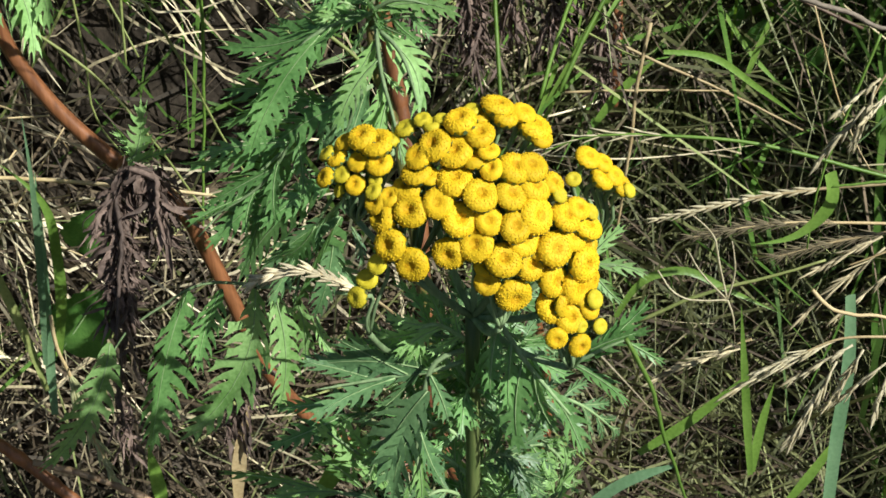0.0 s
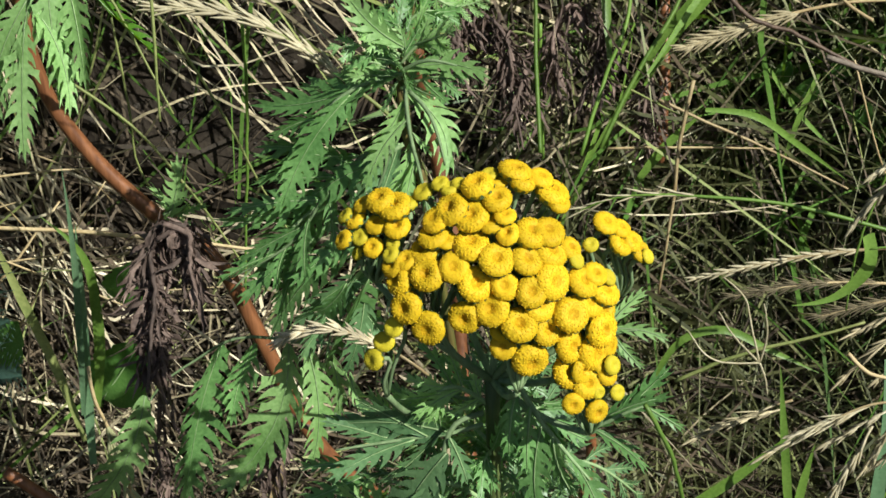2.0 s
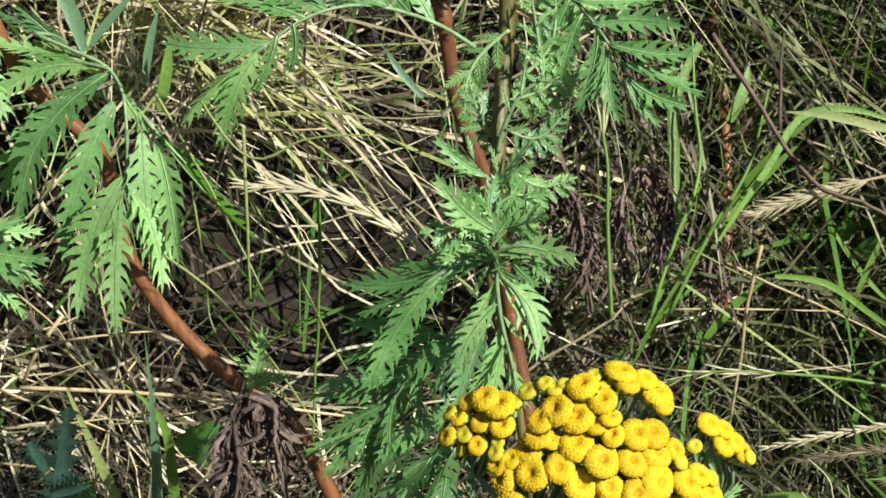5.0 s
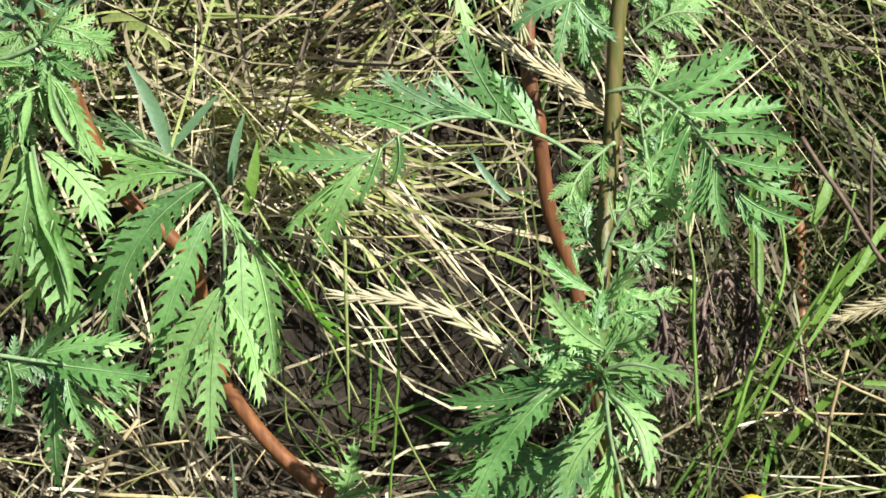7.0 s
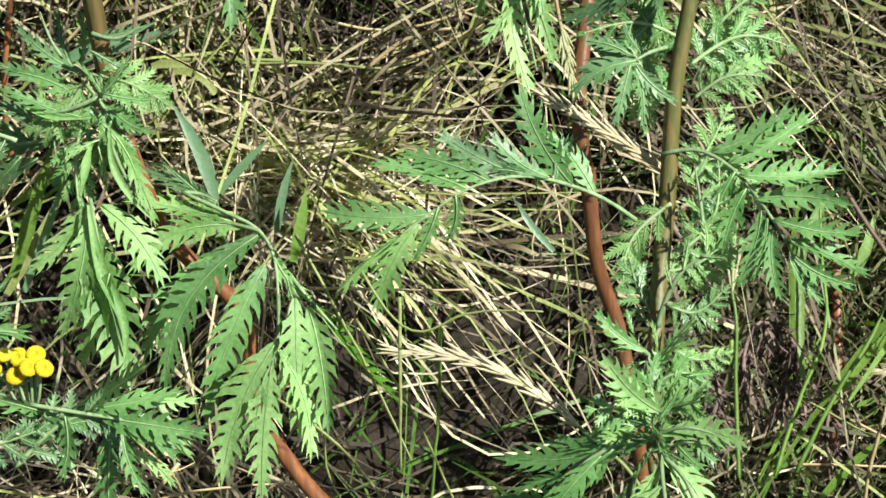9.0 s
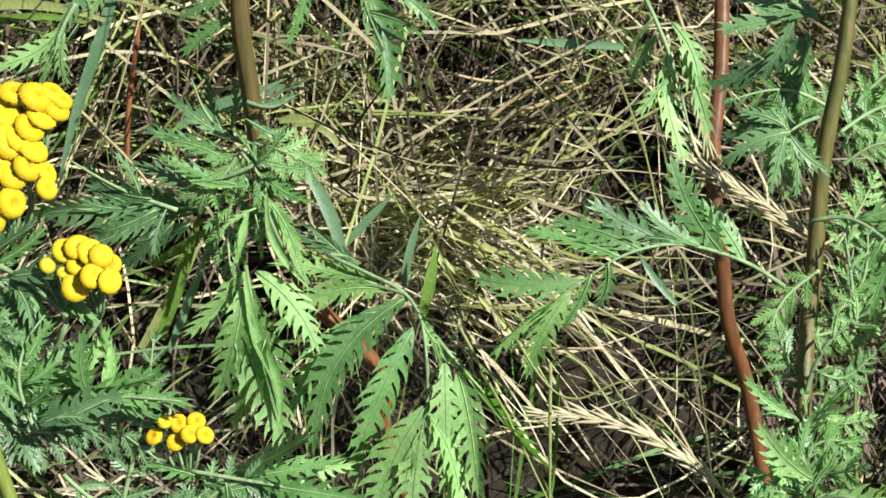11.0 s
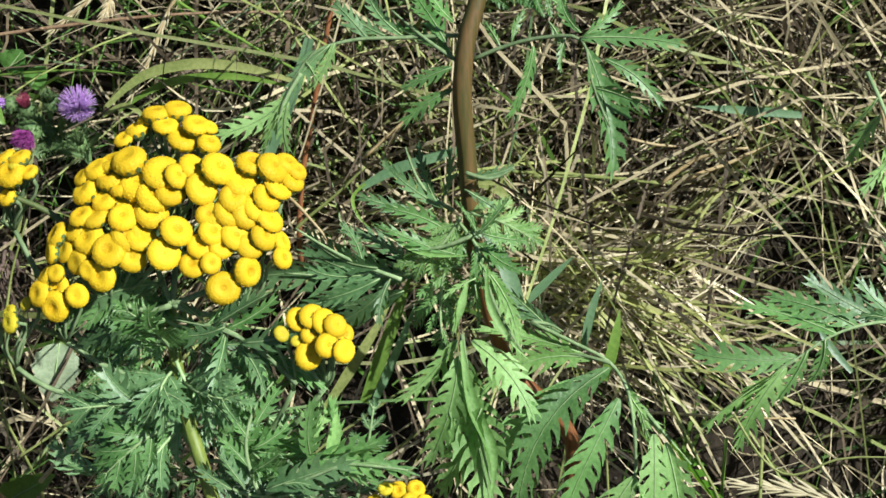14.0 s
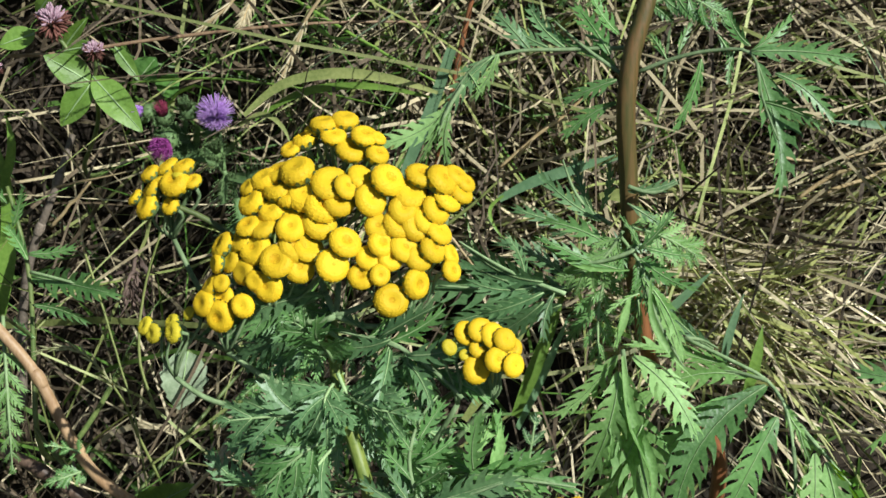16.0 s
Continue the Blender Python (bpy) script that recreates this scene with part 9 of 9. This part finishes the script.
spiny_leaf(thistle_plant, (-0.447, 0.736, 1.071), (-0.445, 0.734, 1.086), 0.0084, (-0.60, -0.7, 0.50), 21)
spiny_leaf(thistle_plant, (-0.441, 0.733, 1.066), (-0.439, 0.730, 1.079), 0.0084, (0.60, -0.7, 0.70), 22)
spiny_leaf(thistle_plant, (-0.429, 0.728, 1.060), (-0.444, 0.726, 1.066), 0.0096, (-0.60, -0.7, 0.30), 23)
spiny_leaf(thistle_plant, (-0.426, 0.725, 1.056), (-0.407, 0.715, 1.056), 0.0120, (0.60, -0.7, 0.50), 24)
spiny_leaf(thistle_plant, (-0.426, 0.725, 1.056), (-0.424, 0.714, 1.046), 0.0120, (-0.60, -0.7, 0.70), 25)
spiny_leaf(thistle_plant, (-0.420, 0.720, 1.046), (-0.412, 0.708, 1.035), 0.0120, (0.60, -0.7, 0.30), 26)
spiny_leaf(thistle_plant, (-0.423, 0.723, 1.051), (-0.404, 0.718, 1.063), 0.0096, (-0.60, -0.7, 0.50), 27)
spiny_leaf(thistle_plant, (-0.453, 0.738, 1.074), (-0.462, 0.735, 1.078), 0.0084, (0.60, -0.7, 0.70), 28)
spiny_leaf(thistle_plant, (-0.432, 0.729, 1.062), (-0.418, 0.724, 1.074), 0.0084, (-0.60, -0.7, 0.30), 29)
spiny_leaf(thistle_plant, (-0.444, 0.734, 1.069), (-0.453, 0.726, 1.060), 0.0084, (0.60, -0.7, 0.50), 30)
spiny_leaf(thistle_plant, (-0.417, 0.717, 1.039), (-0.423, 0.706, 1.026), 0.0120, (-0.60, -0.7, 0.70), 31)
spiny_leaf(thistle_plant, (-0.456, 0.738, 1.070), (-0.447, 0.726, 1.063), 0.0072, (0.60, -0.7, 0.30), 32)
spiny_leaf(thistle_plant, (-0.438, 0.734, 1.072), (-0.424, 0.728, 1.080), 0.0072, (-0.60, -0.7, 0.50), 33)
clover_plant = base("clover_plant", (-0.517, 0.837, 1.007), "clover with fading pink heads and oval green leaves", "clover", "")
stalk(clover_plant, "stem", [(-0.517, 0.837, 1.007), (-0.5098, 0.7600, 1.0382), (-0.4879, 0.7260, 1.0996), (-0.4973, 0.7300, 1.1134), (-0.5044, 0.7300, 1.1244)], [0.0014, 0.0012, 0.001], STEM_GREEN)
stalk(clover_plant, "stem", [(-0.4879, 0.7260, 1.0996), (-0.4834, 0.7240, 1.1092), (-0.4834, 0.7240, 1.1160)], [0.001, 0.0009], STEM_GREEN)
ovate_leaf(clover_plant, (-0.4863, 0.7220, 1.1025), (-0.5041, 0.7160, 1.1178), 0.0145, CLOVER, (0.2, -0.75, 0.6), seed=0)
ovate_leaf(clover_plant, (-0.4856, 0.7200, 1.1022), (-0.5006, 0.7120, 1.0840), 0.0135, CLOVER, (0.2, -0.75, 0.6), seed=1)
ovate_leaf(clover_plant, (-0.4848, 0.7220, 1.1054), (-0.4591, 0.7080, 1.0856), 0.0145, CLOVER, (0.2, -0.75, 0.6), seed=2)
ovate_leaf(clover_plant, (-0.5155, 0.7350, 1.1207), (-0.5321, 0.7280, 1.1172), 0.0115, CLOVER, (0.2, -0.75, 0.6), seed=3)
ovate_leaf(clover_plant, (-0.5026, 0.7350, 1.1132), (-0.4880, 0.7280, 1.1316), 0.0075, CLOVER, (0.2, -0.75, 0.6), seed=4)
ovate_leaf(clover_plant, (-0.4738, 0.7260, 1.1189), (-0.4610, 0.7180, 1.1068), 0.0068, CLOVER, (0.2, -0.75, 0.6), seed=5)
ovate_leaf(clover_plant, (-0.5013, 0.7300, 1.1141), (-0.4819, 0.7240, 1.1211), 0.0072, CLOVER, (0.2, -0.75, 0.6), seed=6)
ovate_leaf(clover_plant, (-0.5131, 0.7350, 1.1304), (-0.5029, 0.7300, 1.1436), 0.0080, CLOVER, (0.2, -0.75, 0.6), seed=7)
clover_head(clover_plant, (-0.5028, 0.7260, 1.1296), 0.0092, 1)
clover_head(clover_plant, (-0.4827, 0.7220, 1.1179), 0.0058, 2)
clover_head(clover_plant, (-0.555, 0.771, 1.087), 0.0048, 3)
broad_leaf_weed = base("broad_leaf_weed", (-0.402, 0.830, 0.948), "low weed with a rounded toothed pale green leaf", "weed", "")
ovate_leaf(broad_leaf_weed, (-0.4505, 0.7150, 0.9612), (-0.4542, 0.7020, 0.9335), 0.0225, PALE_LEAF, (0.3, -0.6, 0.7), seed=2, teeth=5)
ovate_leaf(broad_leaf_weed, (-0.4494, 0.6050, 0.9398), (-0.4162, 0.5900, 0.9720), 0.0150, CLOVER, (0.3, -0.6, 0.7), seed=5, teeth=6)
stalk(broad_leaf_weed, "leaf_stalk", [(-0.402, 0.830, 0.948), (-0.4474, 0.7400, 0.9398), (-0.4505, 0.7150, 0.9612)], [0.0012, 0.001], STEM_GREEN)
stalk(broad_leaf_weed, "leaf_stalk", [(-0.402, 0.830, 0.948), (-0.4925, 0.6600, 0.8752), (-0.4494, 0.6050, 0.9398)], [0.0012, 0.001], STEM_GREEN)
ground_weed = base("ground_weed", (-0.177, 0.816, 0.748), "small round-leaved weed in the shade of the grass", "weed", "small weeds")
ovate_leaf(ground_weed, (-0.188, 0.613, 0.763), (-0.164, 0.608, 0.800), 0.0338, BROAD, (0.2, -0.8, 0.5), seed=30, teeth=5)
ovate_leaf(ground_weed, (-0.179, 0.639, 0.804), (-0.161, 0.632, 0.831), 0.0246, BROAD, (0.2, -0.8, 0.5), seed=31, teeth=5)
ovate_leaf(ground_weed, (-0.236, 0.595, 0.798), (-0.215, 0.589, 0.828), 0.0277, BROAD, (0.2, -0.8, 0.5), seed=32, teeth=5)
ground_weed = base("ground_weed", (-0.476, 0.848, 1.059), "small round-leaved weed in the shade of the grass", "weed", "small weeds")
ovate_leaf(ground_weed, (-0.479, 0.771, 1.085), (-0.471, 0.773, 1.095), 0.0141, BROAD, (0.2, -0.8, 0.5), seed=33, teeth=5)
ovate_leaf(ground_weed, (-0.469, 0.772, 1.076), (-0.461, 0.774, 1.086), 0.0123, BROAD, (0.2, -0.8, 0.5), seed=34, teeth=5)
ground_weed = base("ground_weed", (0.190, 0.993, 0.760), "small round-leaved weed in the shade of the grass", "weed", "small weeds")
ovate_leaf(ground_weed, (0.186, 0.856, 0.782), (0.193, 0.849, 0.802), 0.0154, BROAD, (0.2, -0.8, 0.5), seed=35, teeth=5)
ovate_leaf(ground_weed, (0.205, 0.858, 0.797), (0.211, 0.851, 0.815), 0.0141, BROAD, (0.2, -0.8, 0.5), seed=36, teeth=5)
ovate_leaf(ground_weed, (0.174, 0.867, 0.789), (0.180, 0.860, 0.806), 0.0123, BROAD, (0.2, -0.8, 0.5), seed=37, teeth=5)
ovate_leaf(ground_weed, (0.217, 0.836, 0.780), (0.222, 0.828, 0.797), 0.0123, BROAD, (0.2, -0.8, 0.5), seed=38, teeth=5)

# ---- grass of the bank ----
BANK = (-0.80, 0.50, 0.42, 1.40)
strands("dead_grass_mat", 5600, BANK, (0.10, 0.30), (0.0008, 0.0023), DRY, 11, (0.014, 0.046), (-0.1, 0.5), (0.1, 0.6), 0.0, seg=12, label="matted pale dead grass hanging over the bank", keep=thatch_amount, wave=0.045, flat=True, kink=0.4)
strands("loose_straw_layer", 900, (-0.45, 0.30, 0.60, 1.20), (0.12, 0.30), (0.0007, 0.0019), DRY_LOOSE, 25, (0.040, 0.062), (-0.15, 0.25), (0.05, 0.5), 0.0, seg=12, label="loose pale straws lying on the mat", keep=loose_thatch, wave=0.04, flat=True, kink=0.28, split=True)
strands("brown_grass_mat", 5200, BANK, (0.04, 0.16), (0.0006, 0.0020), DRY_BROWN, 22, (0.0, 0.022), (-0.1, 0.5), (0.1, 0.6), 0.0, seg=9, label="tangled brown dead grass in the mat", keep=some_thatch, wave=0.06, flat=True)
strands("broad_dead_grass", 500, BANK, (0.06, 0.20), (0.0022, 0.0042), DRY, 21, (0.0, 0.03), (-0.1, 0.4), (0.1, 0.6), 0.0, seg=9, label="broad curled dead grass leaves in the mat", keep=thatch_amount, wave=0.035, flat=True)
strands("old_grass_mat", 13000, BANK, (0.05, 0.22), (0.0007, 0.0030), DRY_DARK, 12, (0.0, 0.018), (-0.1, 0.4), (0.1, 0.8), 0.0, seg=8, label="brown dead grass close to the soil, darkened for the shade in the gaps", keep=litter, wave=0.04, flat=True)
strands("shaded_grass", 3200, (-0.10, 0.50, 0.42, 1.10), (0.10, 0.30), (0.0008, 0.0028), OLIVE_BROWN_SHADED, 41, (0.004, 0.040), (0.0, 0.9), (0.1, 0.6), 0.0, seg=9, label="brownish green grass lying over the bank, darkened for its shade", keep=right_bank, wave=0.03, flat=True, kink=0.6)
strands("green_grass", 600, BANK, (0.10, 0.32), (0.0010, 0.0030), GREEN_GRASS, 13, (0.0, 0.02), (0.5, 1.4), (0.1, 0.7), 0.2, label="thin green grass growing through the dead mat", kink=0.3)
strands("olive_grass", 3900, BANK, (0.10, 0.30), (0.0007, 0.0022), OLIVE_GRASS, 14, (0.012, 0.045), (0.0, 0.8), (0.1, 0.6), 0.0, label="half-dry olive grass on the bank", keep=thatch_amount, wave=0.02, flat=True, kink=0.6)
strands("green_grass_tuft", 700, (0.10, 0.46, 0.60, 0.95), (0.12, 0.34), (0.0014, 0.0044), GREEN_GRASS, 15, (0.0, 0.02), (0.3, 1.4), (0.2, 0.9), 0.2, label="taller green grass in a tuft on the bank", kink=0.3)
strands("fine_grass", 340, (-0.52, -0.20, 1.02, 1.22), (0.06, 0.18), (0.0006, 0.0016), GREEN_GRASS, 24, (0.0, 0.03), (0.0, 1.2), (0.1, 0.8), 0.2, label="fine dark green grass on the upper bank", kink=0.6, flat=True)
# Grass out of view, added to throw dappled shade on the bank's right
strands("tall_grass", 500, (0.30, 0.60, 0.40, 0.60), (0.55, 0.85), (0.0025, 0.0065), GREEN_GRASS, 18, (0.0, 0.02), (1.25, 1.5), (0.02, 0.12), 0.1, label="unseen tall green grass added to shade the right of the bank", azim=(0.0, 1.0), kink=0.15)
def beyond(x, z):
    """Only where the near grass ends."""
    return np.where((x < -0.72) | (x > 0.5), 1.0, 0.0)


strands("meadow_grass", 7000, (-3.2, 2.8, 0.08, 1.6), (0.12, 0.35), (0.003, 0.008), OLIVE_GRASS, 31, (0.0, 0.03), (0.2, 1.2), (0.2, 0.8), 0.2, label="half-dry grass along the bank", keep=beyond, kink=0.4)
strands("upper_meadow_grass", 7000, (-3.2, 2.8, 1.5, 1.6), (0.15, 0.40), (0.004, 0.009), GREEN_GRASS, 32, (0.0, 0.0), (0.7, 1.4), (0.1, 0.6), 0.0, label="green meadow grass above the bank", kink=0.3, land=(1.35, 4.5))
strands("verge_grass", 5000, (-3.2, 2.8, 0.05, 0.06), (0.05, 0.14), (0.003, 0.007), GREEN_GRASS, 33, (0.0, 0.0), (0.6, 1.4), (0.1, 0.6), 0.0, label="short green grass at the foot of the bank", kink=0.3, land=(-2.5, 0.2))
strands("bleached_grass_band", 270, (-0.28, -0.15, 0.915, 0.985), (0.05, 0.13), (0.0008, 0.0020), BLEACHED, 16, (0.025, 0.055), (0.0, 0.2), (0.0, 0.1), 0.0, seg=10, label="bleached straw swept sideways across the bank", azim=(0.1, 0.45), kink=0.55, flat=True, wave=0.04, split=True)
strands("pale_straw_tangle", 190, (-0.36, 0.10, 0.70, 0.90), (0.08, 0.22), (0.0009, 0.0024), BLEACHED, 19, (0.020, 0.050), (-0.1, 0.3), (0.0, 0.3), 0.0, seg=11, label="scattered pale straws lying over dark litter", keep=low_tangle, kink=0.35, flat=True, wave=0.03, split=True)
strands("olive_grass_band", 180, (-0.29, -0.16, 0.925, 0.995), (0.05, 0.12), (0.0010, 0.0022), OLIVE_LOOSE, 17, (0.035, 0.06), (0.0, 0.2), (0.0, 0.1), 0.0, seg=10, label="half-green grass swept sideways across the bank", azim=(0.15, 0.7), kink=0.5, flat=True, wave=0.02, split=True)


def stones(name, count, seed):
    """Small stones and clods in the soil."""
    rng = random.Random(seed)
    s = Soup()
    for i in range(count):
        x, z = rng.uniform(-0.55, 0.35), rng.uniform(0.5, 1.15)
        r = 0.0012 + 0.0045 * rng.random() ** 3
        c = np.array((x, float(bank_y(x, z)) - r * 0.3, z))
        V = [c + r * rng.uniform(0.7, 1.2) * unit(d) * (1, 1, 0.8) for d in ((1, 0, 0), (-1, 0, 0), (0, 1, 0), (0, -1, 0), (0, 0, 1), (0, 0, -1), (1, 1, 1), (-1, -1, 1), (1, -1, 0.3), (-1, 1, 0.3))]
        hull = [(4, 6, 0), (4, 2, 6), (6, 2, 0), (4, 0, 8), (4, 8, 3), (8, 0, 5), (3, 8, 5), (4, 3, 7), (4, 7, 1), (7, 3, 1), (1, 3, 5), (4, 1, 9), (4, 9, 2), (9, 1, 5), (2, 9, 5), (0, 2, 5)]
        s.add(V, hull)
    tagged(new(name, s.mesh(name, STONE)), "small grey-brown stones and clods in the soil", "stones", kind="stuff")


stones("stones", 2200, 5)
